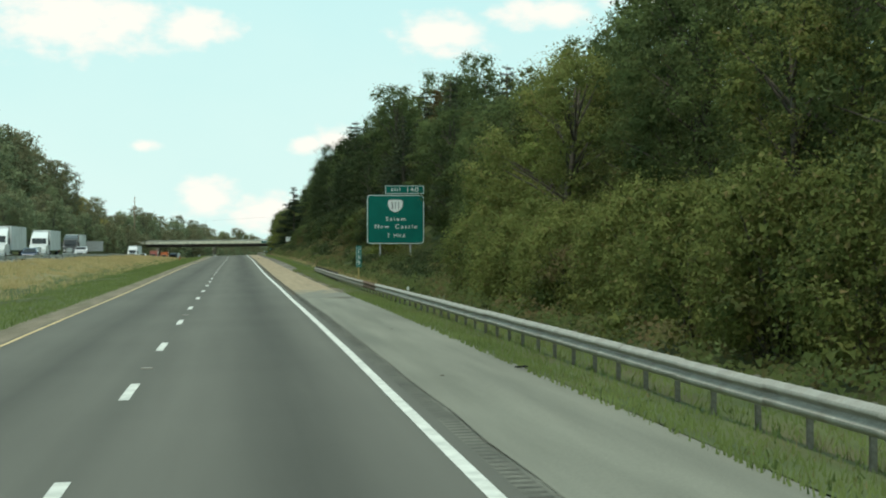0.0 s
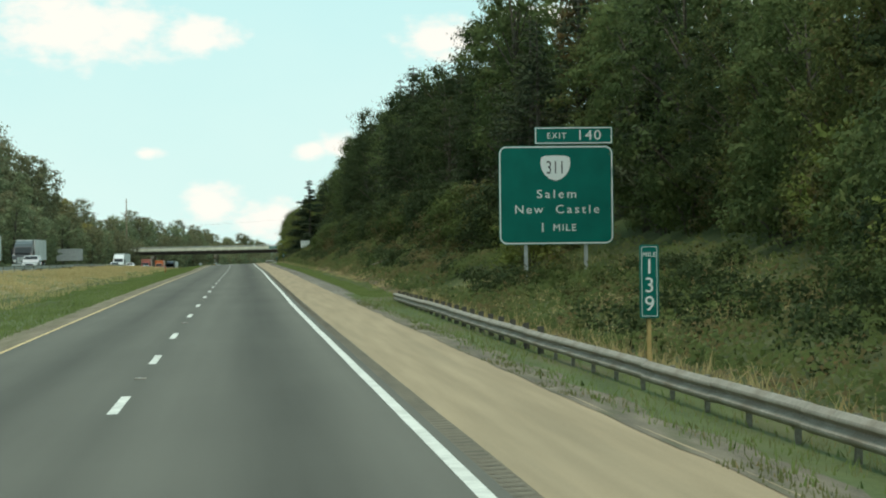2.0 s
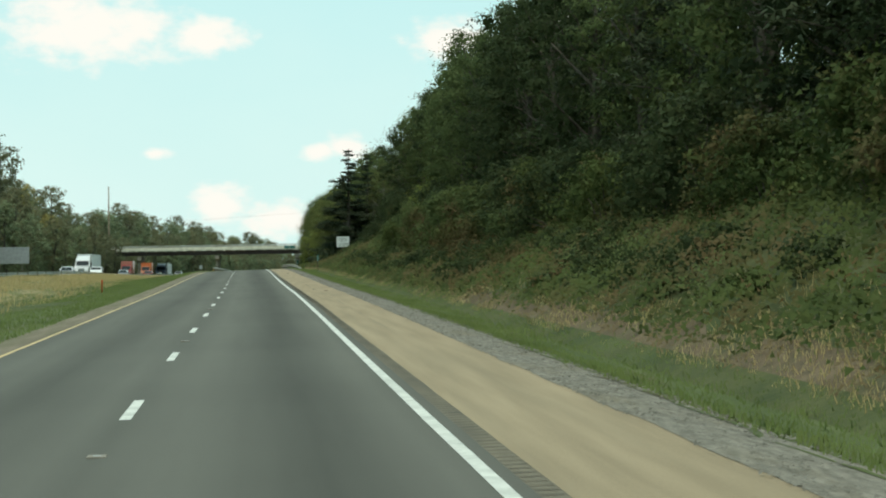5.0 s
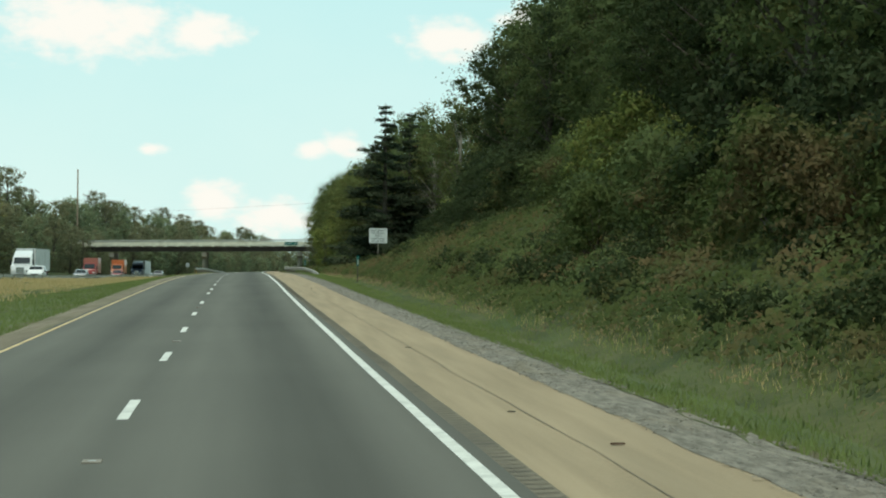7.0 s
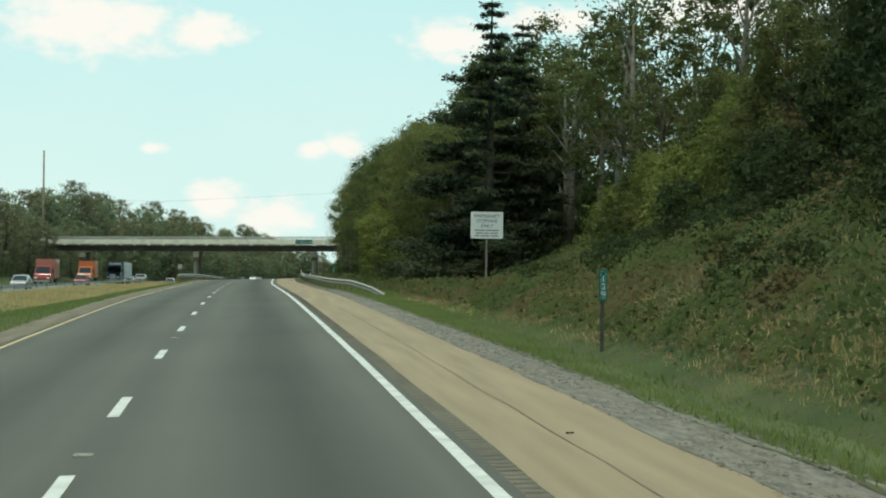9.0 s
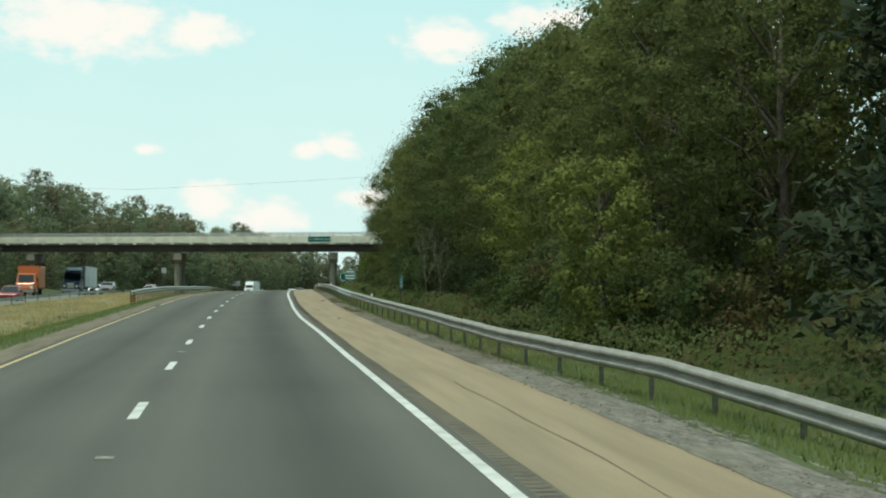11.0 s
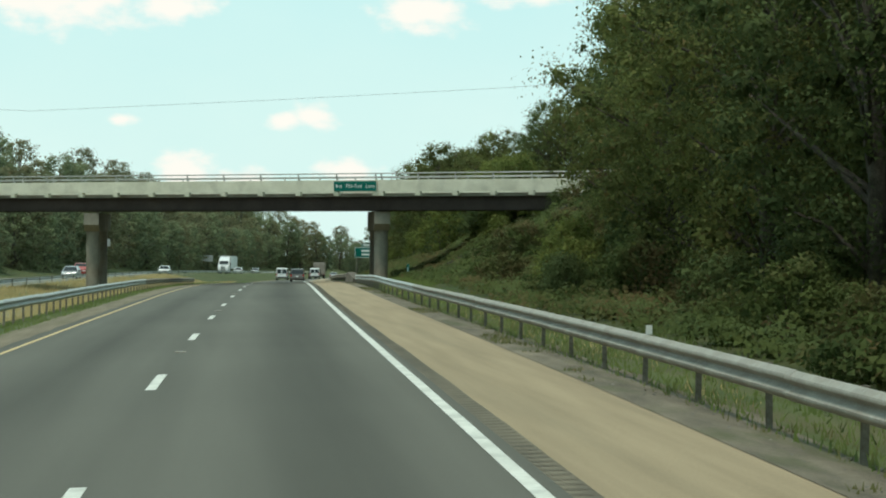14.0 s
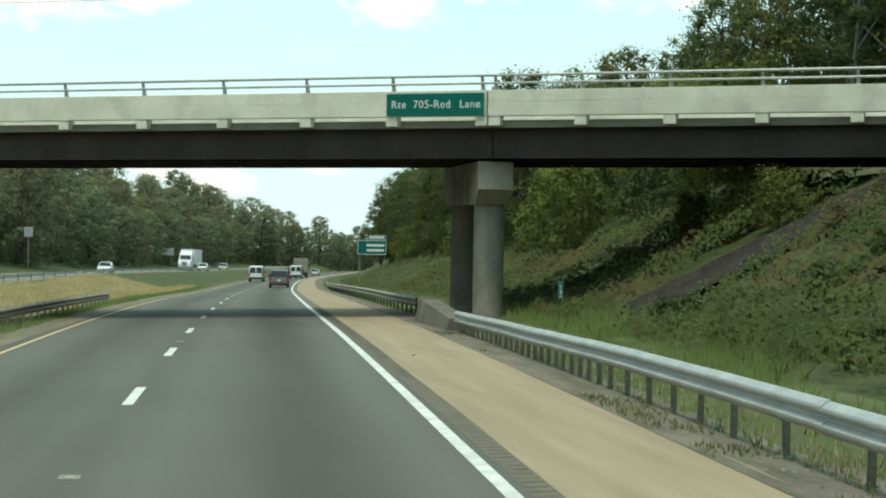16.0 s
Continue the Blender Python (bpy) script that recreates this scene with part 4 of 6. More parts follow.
# concrete block at the pier's foot
bk = thing("barrier_block", Matrix.Translation(at(4.85, 607.0, 0.0)), "short sloped dark concrete barrier block at the pier", "barrier", "", "structure")
verts = [(-0.38, 0, -0.3), (0.4, 0, -0.3), (0.3, 0, 0.42), (-0.2, 0, 0.42), (-0.30, 6.5, -0.3), (0.5, 6.5, -0.3), (0.4, 6.5, 0.62), (-0.1, 6.5, 0.62)]
solid("block", verts, [(0, 1, 2, 3), (5, 4, 7, 6), (3, 2, 6, 7), (0, 3, 7, 4), (1, 5, 6, 2)], DARK_CONCRETE, bk)
# abutment wall under the right end and the left end
for a, b in ((X1 - 1.4, X1 + 0.2), (X0 - 0.2, X0 + 1.2)):
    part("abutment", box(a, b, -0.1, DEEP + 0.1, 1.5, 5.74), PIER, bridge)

# ---------------------------------------------------------------- utility pole and wire
up = thing("utility_pole", Matrix.Translation(at(-44.2, 661.0, 0.0)), "tall bare wooden utility pole beyond the bridge", "utility pole")
v, f = tube([(0, 0, 0), (0.02, 0, 10), (0.05, 0, 24.5)], [0.26, 0.21, 0.15], 10)
solid("shaft", v, f, POLE_WOOD, up, smooth=True)
v, f = tube([at(-44.2, 661, 15.6), at(-23, 665, 15.5), at(-1, 665, 16.9), at(21.5, 665, 18.5), at(48, 668, 21.5)], [0.013] * 5, 5)
tagged(solid("overhead_wire", v, f, DARK_POST), "thin dark overhead wire across the road", "wire")


def board_sign(u, s, low, w, h, label, turn=0.0, legs=2, mat=None, base=-0.5):
    """A plain sign seen from behind or too far off to read."""
    t = thing("roadside_sign", Matrix.Translation(at(u, s, 0)) @ pose(0, 0, 0, 0, 0, turn), label, "road sign")
    sign_plate("panel", w, h, mat or SIGN_BACK, t, 0, low, None, 0.05)
    for k in range(legs):
        x = 0.0 if legs == 1 else (k - 0.5) * w * 0.6
        steel_post(t, x, 0.03, base, low + h * 0.9, 0.1)
    return t


board_sign(-37.0, 454.9, 1.3, 5.5, 2.55, "bare grey back of a large sign beyond the opposite road", base=-1.5)
board_sign(-31.2, 790, 5.2, 1.05, 1.2, "small pale square sign on one post", legs=1, base=0.0)
board_sign(-33.0, 960, 4.0, 3.5, 1.6, "bare grey back of a wide sign at the wood's edge", base=0.0)
# second exit sign past the bridge
x2 = thing("exit_sign", Matrix.Translation(at(9.65, 742, 1.55)) @ pose(0, 0, 0, 0, 0, -6), "green exit sign with a small number panel past the bridge", "road sign")
p2 = sign_plate("panel", 2.9, 1.45, GREEN_SIGN, x2, 0, 1.75, 0.05, 0.1)
q2 = sign_plate("exit_panel", 1.95, 0.5, GREEN_SIGN, x2, 0.45, 3.24, 0.03, 0.05)
for z, w in ((0.95, 0.9), (0.45, 0.85)):
    part("text_bar", box(0.35 - w, 0.35 + w, -0.004, 0.001, z - 0.12, z + 0.12), SIGN_WHITE, p2)
part("text_bar", box(-0.75, 0.75, -0.004, 0.001, 0.15, 0.36), SIGN_WHITE, q2)
for x in (-1.2, 1.25):
    steel_post(x2, x, 0.03, -1.6, 3.1, 0.1)
# striped marker at the median rail's end
om = thing("object_marker", Matrix.Translation(at(-7.5, 499.0, over(-7.5, 499))), "yellow and black striped hazard marker on the rail's end", "hazard marker")
mp = sign_plate("panel", 0.32, 0.62, plain("hazard_yellow", (0.62, 0.36, 0.06), 0.5), om, 0, 0.12, None, 0.02)
for k in range(4):
    bm = bmesh.new()
    z = 0.02 + k * 0.155
    vs = [bm.verts.new(q) for q in ((-0.155, -0.004, z), (0.155, -0.004, z + 0.08), (0.155, -0.004, min(z + 0.15, 0.61)), (-0.155, -0.004, z + 0.07))]
    bm.faces.new(vs)
    ret = bmesh.ops.extrude_face_region(bm, geom=bm.faces[:])
    bmesh.ops.translate(bm, vec=(0, 0.004, 0), verts=[q for q in ret["geom"] if isinstance(q, bmesh.types.BMVert)])
    part("stripe", bm, INK, mp)
steel_post(om, 0, 0.03, -0.3, 0.7, 0.05)


def delineator(u, s, h, label):
    t = thing("delineator", Matrix.Translation(at(u, s, h)), label, "reflector")
    part("blade", box(-0.045, 0.045, 0, 0.012, 0.0, 0.13, 0.004), SIGN_WHITE, t)
    part("bracket", box(-0.02, 0.02, 0.012, 0.03, -0.15, 0.1), POST, t)
    return t


for u, s, h in ((5.65, 49.4, 0.53), (4.93, 466.6, 0.80), (4.88, 520, 0.79)):
    delineator(u + 0.08, s, h, "small white reflector on top of the guard rail")
# small orange marker post in the median
cp = thing("marker_post", Matrix.Translation(ground(-9.6, 286.0)), "short orange plastic marker post in the median grass", "marker post")
v, f = tube([(0, 0, -0.1), (0, 0, 0.8), (0, 0, 0.86)], [0.05, 0.05, 0.03], 10)
solid("post", v, f, plain("orange_plastic", (0.55, 0.10, 0.03), 0.5), cp, smooth=True)
# paved drain down the embankment
dv, df = [], []
for k in range(25):
    q = k / 24
    u, s = mixed(9.4, 17.4, q), mixed(607.0, 604.5, q)
    for j, (o, z) in enumerate(((-1.0, 0.08), (-0.82, 0.24), (-0.6, 0.02), (0.6, 0.02), (0.82, 0.24), (1.0, 0.08))):
        dv.append(ground(u, s + o * 1.7, z + 0.1 + 0.02 * rnd0.uniform(-1, 1)))
    if k:
        df += [(6 * k - 6 + j, 6 * k - 5 + j, 6 * k + 1 + j, 6 * k + j) for j in range(5)]
tagged(solid("slope_drain", dv, df, speckled("drain_stone", (0.018, 0.015, 0.012), (0.045, 0.038, 0.03), 3, 12, 0.95, bump=0.9)), "dark stone-lined drain running down the embankment", "drain", "", "structure")

# ---------------------------------------------------------------- plants
def leaf_cloud(name, centres, normals, sizes, mat, ratio=0.55, seed=1, swell=None):
    """One mesh of small pointed leaves: one blade for each centre."""
    rng = np.random.default_rng(seed)
    n = len(centres)
    nrm = normals / (np.linalg.norm(normals, axis=1, keepdims=True) + 1e-9)
    t = rng.normal(size=(n, 3))
    t -= nrm * (t * nrm).sum(1, keepdims=True)
    t /= np.linalg.norm(t, axis=1, keepdims=True) + 1e-9
    b = np.cross(nrm, t)
    s = sizes[:, None]
    v = np.empty((n, 3, 3))
    v[:, 0] = centres - t * s * 0.42 + b * s * 0.6 * ratio
    v[:, 1] = centres - t * s * 0.30 - b * s * 0.6 * ratio + nrm * s * 0.1
    v[:, 2] = centres + t * s * 0.62 - nrm * s * 0.08
    if swell is not None:
        # faces look the way their clump swells
        face = np.cross(v[:, 1] - v[:, 0], v[:, 2] - v[:, 0])
        turned = (face * swell).sum(1) < 0
        v[turned] = v[turned][:, ::-1]
    me = bpy.data.meshes.new(name)
    me.vertices.add(3 * n)
    me.vertices.foreach_set("co", v.reshape(-1))
    me.loops.add(3 * n)
    me.loops.foreach_set("vertex_index", np.arange(3 * n, dtype=np.int32))
    me.polygons.add(n)
    me.polygons.foreach_set("loop_start", np.arange(0, 3 * n, 3, dtype=np.int32))
    me.polygons.foreach_set("use_smooth", np.ones(n, dtype=bool))
    me.update(calc_edges=True)
    if swell is not None:
        # leaves share the roundness of their clump
        w = swell / (np.linalg.norm(swell, axis=1, keepdims=True) + 1e-9)
        me.normals_split_custom_set_from_vertices(np.repeat(w, 3, axis=0).tolist())
    me.materials.append(mat)
    return me


def clumped(rng, spots, radii, per, flat=0.65, size=(0.16, 0.30), up=0.5, heart=32, spray=(0.21, 0.36)):
    """Leaves on the shells of many clumps, round a heart of broad overlapping sprays."""
    k = len(spots)
    mid = spots.mean(axis=0)
    out = (spots - mid) / (np.linalg.norm(spots - mid, axis=1, keepdims=True) + 0.5)
    cs, ns, szs, sws = [], [], [], []
    for count, near, far, wide in ((per, 0.55, 1.15, None), (heart, 0.05, 0.62, spray)):
        d = rng.normal(size=(k, count, 3))
        d /= np.linalg.norm(d, axis=2, keepdims=True)
        rad = rng.uniform(near, far, (k, count, 1)) * radii[:, None, None]
        # each clump is dented and bulged in its own way
        swing = rng.normal(size=(k, 1, 3))
        rad = rad * (1 + 0.28 * np.sin((d * swing).sum(2, keepdims=True) * 2.6 + 1.0))
        cs.append((spots[:, None] + d * rad * np.array((1, 1, flat))).reshape(-1, 3))
        ns.append((d + np.array((0, 0, up)) + rng.normal(size=d.shape) * 0.55).reshape(-1, 3))
        sws.append((d + out[:, None] * 0.45 + np.array((0, 0, 0.25)) + rng.normal(size=d.shape) * 0.22).reshape(-1, 3))
        if wide is None:
            szs.append(rng.uniform(size[0], size[1], k * count))
        else:
            szs.append((rng.uniform(*wide, (k, count)) * radii[:, None]).reshape(-1))
    return np.concatenate(cs), np.concatenate(ns), np.concatenate(szs), np.concatenate(sws)


def broadleaf(name, height, width, low, mat, label, seed, clumps=62, per=128, size=(0.11, 0.25), bark=None, lean=0.0, heart=32, spray=(0.21, 0.36)):
    rng = np.random.default_rng(seed)
    t = thing(name, Matrix.Identity(4), label, "tree")
    top = Vector((lean * height, 0.1 * height * rng.uniform(-1, 1), height * 0.9))
    trunk_r = 0.018 * height + 0.05
    bits = [tube([(0, 0, -0.6), top * 0.3 + Vector((rng.uniform(-.2, .2), rng.uniform(-.2, .2), 0)), top * 0.65, top], [trunk_r, trunk_r * 0.8, trunk_r * 0.5, 0.03], 7)]
    spots = []
    for i in range(clumps):
        z = low + (1 - low) * ((i + rng.uniform()) / clumps)
        q = (z - low) / (1 - low)
        prof = (math.sin(math.pi * min(q * 0.74 + 0.17, 1.0))) ** 0.7
        a = i * 2.4 + rng.uniform(-0.5, 0.5)
        r = width * 0.5 * prof * rng.uniform(0.45, 1.0) * (1 + 0.30 * math.sin(2 * a + seed) * math.sin(5.0 * q + seed * 1.7))
        base = top * z / 0.9 if z < 0.9 else top
        spots.append((base.x + r * math.cos(a), base.y + r * math.sin(a), z * height))
        if i % 3 == 0:
            p0 = top * max(z - 0.16, 0.12)
            mid = Vector(((p0.x + spots[-1][0]) / 2, (p0.y + spots[-1][1]) / 2, (p0.z + spots[-1][2]) / 2 + 0.05 * height * rng.uniform(-0.4, 0.8)))
            bits.append(tube([p0, mid, spots[-1]], [trunk_r * 0.38, trunk_r * 0.22, 0.015], 3, caps=False))
    spots = np.array(spots)
    v, f = joined(bits)
    solid("trunk", v, f, bark or BARK, t, smooth=True)
    wide = rng.uniform(0.07, 0.14, clumps) * (0.55 * height + 0.45 * width)
    c, nr, sz, sw = clumped(rng, spots, wide, per, size=size, heart=heart, spray=spray)
    me = leaf_cloud("crown", c, nr, sz, mat, seed=seed, ratio=0.62, swell=sw)
    ob = new("crown", me)
    ob.parent = t
    return t


def pine(name, height, width, mat, label, seed, low=0.12, per=26, bare=0.0):
    rng = np.random.default_rng(seed)
    t = thing(name, Matrix.Identity(4), label, "tree")
    bits = [tube([(0, 0, -0.6), (0.05, 0, height * 0.5), (0, 0.05, height)], [0.02 * height, 0.013 * height, 0.02], 8)]
    cs, ns, sws = [], [], []
    z = low * height
    while z < height * 0.985:
        q = (z / height - low) / (1 - low)
        reach = width * 0.5 * ((1 - q) ** 0.75) * (0.72 + 0.28 * rng.uniform()) + 0.15
        for k in range(6 if q < 0.8 else 4):
            a = rng.uniform(0, 2 * math.pi)
            L = reach * rng.uniform(0.45, 1.15)
            rise = 0.25 * L * rng.uniform(-0.6, 0.9) * (0.4 + q)
            end = Vector((math.cos(a) * L, math.sin(a) * L, z + rise))
            if rng.uniform() < 0.5:
                bits.append(tube([(0, 0, z), end], [0.05, 0.012], 4, caps=False))
            m = max(int(per * L), 8)
            w = rng.uniform(0.15, 1.0, m) ** 0.6
            base = np.array((0, 0, z))[None] * (1 - w[:, None]) + np.array(end)[None] * w[:, None]
            spread = rng.normal(size=(m, 3)) * np.array((0.30, 0.30, 0.11)) * (0.4 + 0.22 * L)
            cs.append(base + spread)
            ns.append(rng.normal(size=(m, 3)) * 0.5 + np.array((0, 0, 1.0)))
            sws.append(spread * 1.5 + np.array((math.cos(a) * 0.5, math.sin(a) * 0.5, 0.55)) + rng.normal(size=(m, 3)) * 0.2)
        z += 0.42 + 0.25 * rng.uniform()
    v, f = joined(bits)
    solid("trunk", v, f, BARK, t, smooth=True)
    c, nr = np.concatenate(cs), np.concatenate(ns)
    me = leaf_cloud("crown", c, nr, rng.uniform(0.20, 0.42, len(c)), mat, ratio=0.30, seed=seed, swell=np.concatenate(sws))
    ob = new("crown", me)
    ob.parent = t
    return t


def bare_tree(name, height, mat, label, seed, forks=5):
    """Thin, nearly leafless stems that fork upward."""
    rng = np.random.default_rng(seed)
    t = thing(name, Matrix.Identity(4), label, "tree")
    bits = []

    def grow(p, d, length, r, depth):
        pts, q = [Vector(p)], Vector(p)
        for _ in range(3):
            d = (d + Vector(rng.normal(size=3) * 0.12) + Vector((0, 0, 0.08))).normalized()
            q = q + d * length / 3
            pts.append(q.copy())
        bits.append(tube(pts, [r, r * 0.85, r * 0.72, r * 0.6], 5, caps=False))
        if depth > 0:
            for _ in range(3 if depth > 1 else 2):
                n = (d + Vector(rng.normal(size=3) * 0.42)).normalized()
                grow(q, n, length * rng.uniform(0.55, 0.8), r * 0.55, depth - 1)
    grow((0, 0, -0.5), Vector((0.05, 0, 1)), height * 0.36, 0.012 * height, forks - 1)
    v, f = joined(bits)
    solid("stem", v, f, mat, t, smooth=True)
    return t


def shrub(name, height, width, mat, label, seed, clumps=26, per=90, size=(0.08, 0.17), heart=32, spray=(0.21, 0.36)):
    rng = np.random.default_rng(seed)
    t = thing(name, Matrix.Identity(4), label, "shrub")
    spots, bits = [], []
    for i in range(clumps):
        a = i * 2.4 + rng.uniform(-0.4, 0.4)
        q = (i + 0.5) / clumps
        z = height * (0.12 + 0.78 * q)
        r = width * 0.5 * math.sqrt(max(1 - (q * 0.92) ** 2, 0.05)) * rng.uniform(0.35, 1.0)
        spots.append((r * math.cos(a), r * math.sin(a), z))
        if i % 3 == 0:
            bits.append(tube([(0.05 * math.cos(a), 0.05 * math.sin(a), -0.3), (spots[-1][0] * 0.5, spots[-1][1] * 0.5, z * 0.6), spots[-1]], [0.035, 0.025, 0.01], 4, caps=False))
    v, f = joined(bits)
    solid("stem", v, f, BARK, t)
    wide = rng.uniform(0.16, 0.27, clumps) * (height + width) * 0.5
    c, nr, sz, sw = clumped(rng, np.array(spots), wide, per, size=size, heart=heart, spray=spray)
    c[:, 2] = np.maximum(c[:, 2], 0.03)
    ob = new("foliage", leaf_cloud("foliage", c, nr, sz, mat, seed=seed, ratio=0.62, swell=sw))
    ob.parent = t
    return t


# kinds, each built once at the far end of the hillside, then copied
OAKS = [broadleaf("broadleaf_tree", 13, 8.0, 0.14, LEAF_OAK, "tall dark green broadleaf tree on the wooded bank", 11, lean=0.03),
        broadleaf("broadleaf_tree", 11, 7.0, 0.10, LEAF_MIX, "broadleaf tree with green and browning leaves on the bank", 12, lean=-0.04),
        broadleaf("broadleaf_tree", 14, 7.0, 0.20, LEAF_OAK, "slender dark broadleaf tree on the wooded bank", 13, clumps=64),
        broadleaf("broadleaf_tree", 9, 6.5, 0.06, LEAF_LIGHT, "light yellow-green young tree at the wood's edge", 14),
        broadleaf("broadleaf_tree", 12, 8.5, 0.12, LEAF_MIX, "spreading tree with dull green and rusty leaves", 15)]
PINES = [pine("pine_tree", 15.5, 10.0, LEAF_PINE, "tall dark green pine on the bank", 21, low=0.06, per=28), pine("pine_tree", 13, 5.5, LEAF_PINE, "dark ragged pine among broadleaf trees", 22, low=0.15, per=30)]
BARE = [bare_tree("bare_tree", 12, PALE_BARK, "thin leafless grey tree at the top of the bank", 31), bare_tree("bare_tree", 10, BARK, "thin dark leafless tree on the bank", 32)]
SHRUBS = [shrub("shrub", 2.6, 3.4, LEAF_BANK, "rounded green shrub on the bank", 41), shrub("shrub", 3.6, 3.6, LEAF_LIGHT, "yellow-green bush beside the verge", 42, clumps=32),
          shrub("shrub", 1.5, 2.8, LEAF_BANK, "low leafy undergrowth bush on the bank", 43, clumps=20), shrub("shrub", 3.2, 3.0, LEAF_OAK, "dark green bush at the wood's edge", 44, clumps=30),
          shrub("shrub", 3.0, 3.2, LEAF_DARK, "green bush under the trees in shade-darkened leaf", 47)]
FINE_BUSH = shrub("shrub", 3.6, 3.6, LEAF_SUN, "yellow-green small-leaved bush beside the guard rail", 48, clumps=36, per=190, size=(0.045, 0.10), heart=90, spray=(0.12, 0.21))
FINE_TREE = broadleaf("broadleaf_tree", 9, 6.5, 0.06, LEAF_SUN, "yellow-green young tree behind the guard rail", 64, clumps=70, per=210, size=(0.06, 0.13), heart=90, spray=(0.12, 0.21))
FINE_DULL = broadleaf("broadleaf_tree", 9, 6.0, 0.06, LEAF_MIX, "dull green tree with browning leaves behind the guard rail", 65, clumps=70, per=210, size=(0.06, 0.13), heart=90, spray=(0.12, 0.21))
FINE_OAK = broadleaf("broadleaf_tree", 13, 8.0, 0.12, LEAF_OAK, "tall dark green tree close behind the guard rail", 66, clumps=84, per=230, size=(0.07, 0.15), heart=90, spray=(0.12, 0.21))
FINE_MIX = broadleaf("broadleaf_tree", 12, 8.4, 0.10, LEAF_EDGE, "spreading dull green tree close behind the guard rail", 67, clumps=84, per=230, size=(0.07, 0.15), heart=90, spray=(0.12, 0.21))
RUST_BUSH = shrub("shrub", 1.7, 2.8, RUSTY, "rust-brown withering bush high on the bank", 45, clumps=22)
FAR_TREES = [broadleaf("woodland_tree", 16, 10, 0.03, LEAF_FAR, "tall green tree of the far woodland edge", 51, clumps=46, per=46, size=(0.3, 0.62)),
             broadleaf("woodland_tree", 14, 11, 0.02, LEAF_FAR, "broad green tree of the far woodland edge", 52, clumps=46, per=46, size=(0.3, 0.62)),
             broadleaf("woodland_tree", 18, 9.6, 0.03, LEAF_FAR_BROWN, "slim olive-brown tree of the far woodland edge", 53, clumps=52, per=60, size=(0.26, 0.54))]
VINE_TREE = broadleaf("woodland_tree", 13, 6.0, 0.05, LEAF_GOLD, "pale yellow vine-hung tree of the far woodland edge", 54, clumps=40, per=60, size=(0.26, 0.54))
DARK = [broadleaf("broadleaf_tree", 13, 8.0, 0.10, LEAF_DARK, "dense tree in shade-darkened leaf crowding the guard rail", 61, lean=-0.02),
        broadleaf("broadleaf_tree", 14, 8.5, 0.13, LEAF_DARK, "tall broadleaf tree in shade-darkened leaf behind the rail", 62, lean=0.02)]
YOUNG = broadleaf("young_tree", 7.6, 5.9, 0.06, LEAF_YOUNG, "light green young tree leaning over the guard rail", 63, clumps=84, per=260, size=(0.06, 0.12))
BIG_PINE = pine("pine_tree", 15.5, 11.0, LEAF_PINE, "broad dense dark pine behind the white sign", 23, low=0.04, per=78)
BACK = [broadleaf("broadleaf_tree", 14, 8.5, 0.12, LEAF_OAK, "tall dark tree deep in the wood", 16, clumps=56, per=72, size=(0.15, 0.30)),
        broadleaf("broadleaf_tree", 13, 9.0, 0.15, LEAF_MIX, "tall dull green tree deep in the wood", 17, clumps=56, per=72, size=(0.15, 0.30)),
        broadleaf("broadleaf_tree", 11, 6.0, 0.2, RUSTY, "browning tree deep in the wood", 18, clumps=50, per=66, size=(0.15, 0.30))]
THIN = [broadleaf("thin_tree", 13, 6.5, 0.42, LEAF_MIX, "thin-crowned tree with bare grey limbs on the skyline", 71, clumps=26, per=60, size=(0.14, 0.30), bark=PALE_BARK),
        broadleaf("thin_tree", 11.5, 5.5, 0.36, LEAF_OAK, "slender half-bare tree at the top of the bank", 72, clumps=24, per=60, size=(0.14, 0.30), bark=PALE_BARK, lean=0.05)]
rnd = random.Random(5)
used = set()


def plant(kind, u, s, size=1.0, squash=1.0, sink=0.1, group=""):
    m = Matrix.Translation(ground(u, s, -sink)) @ pose(0, 0, 0, 0, 0, rnd.uniform(0, 360)) @ Matrix.Diagonal((size, size, size * squash, 1))
    if id(kind) in used:
        ob = copy_thing(kind, m @ Matrix.Diagonal((*[1 / q for q in kind.scale], 1)))
    else:
        used.add(id(kind))
        kind.matrix_world = m
        ob = kind
    if group:
        ob["group"] = group
    return ob


WOOD, EDGE, FARWOOD = "trees of the wooded bank", "bushes of the bank", "trees of the far woodland"


def row(kinds, s0, s1, step, u0, u1, size, jitter=0.4, group=WOOD, clear=()):
    s = s0
    while s < s1:
        u = rnd.uniform(u0, u1)
        if not any(a < s < b for a, b in clear):
            plant(rnd.choice(kinds), u, s + rnd.uniform(-jitter, jitter) * step, rnd.uniform(*size), rnd.uniform(0.9, 1.12), group=group)
        s += step


# zone by the first guard rail
row([SHRUBS[0], FINE_BUSH, FINE_BUSH], 6, 58, 2.9, 9.4, 10.6, (0.75, 1.15), group=EDGE)
row([SHRUBS[0], SHRUBS[3], SHRUBS[1]], 58, 92, 3.2, 13.0, 13.8, (0.7, 1.0), group=EDGE)
row([FINE_BUSH], 12, 56, 3.6, 8.9, 9.7, (0.75, 1.05), group=EDGE)
row([FINE_BUSH, FINE_DULL, FINE_BUSH, FINE_TREE], 10, 62, 4.2, 11.5, 13, (0.8, 1.05), group=EDGE)
row([FINE_OAK, FINE_DULL, FINE_OAK], 14, 58, 5.0, 13.8, 15.0, (0.66, 0.86))
row([OAKS[3], OAKS[1]], 58, 100, 6.0, 15, 16, (0.6, 0.78))
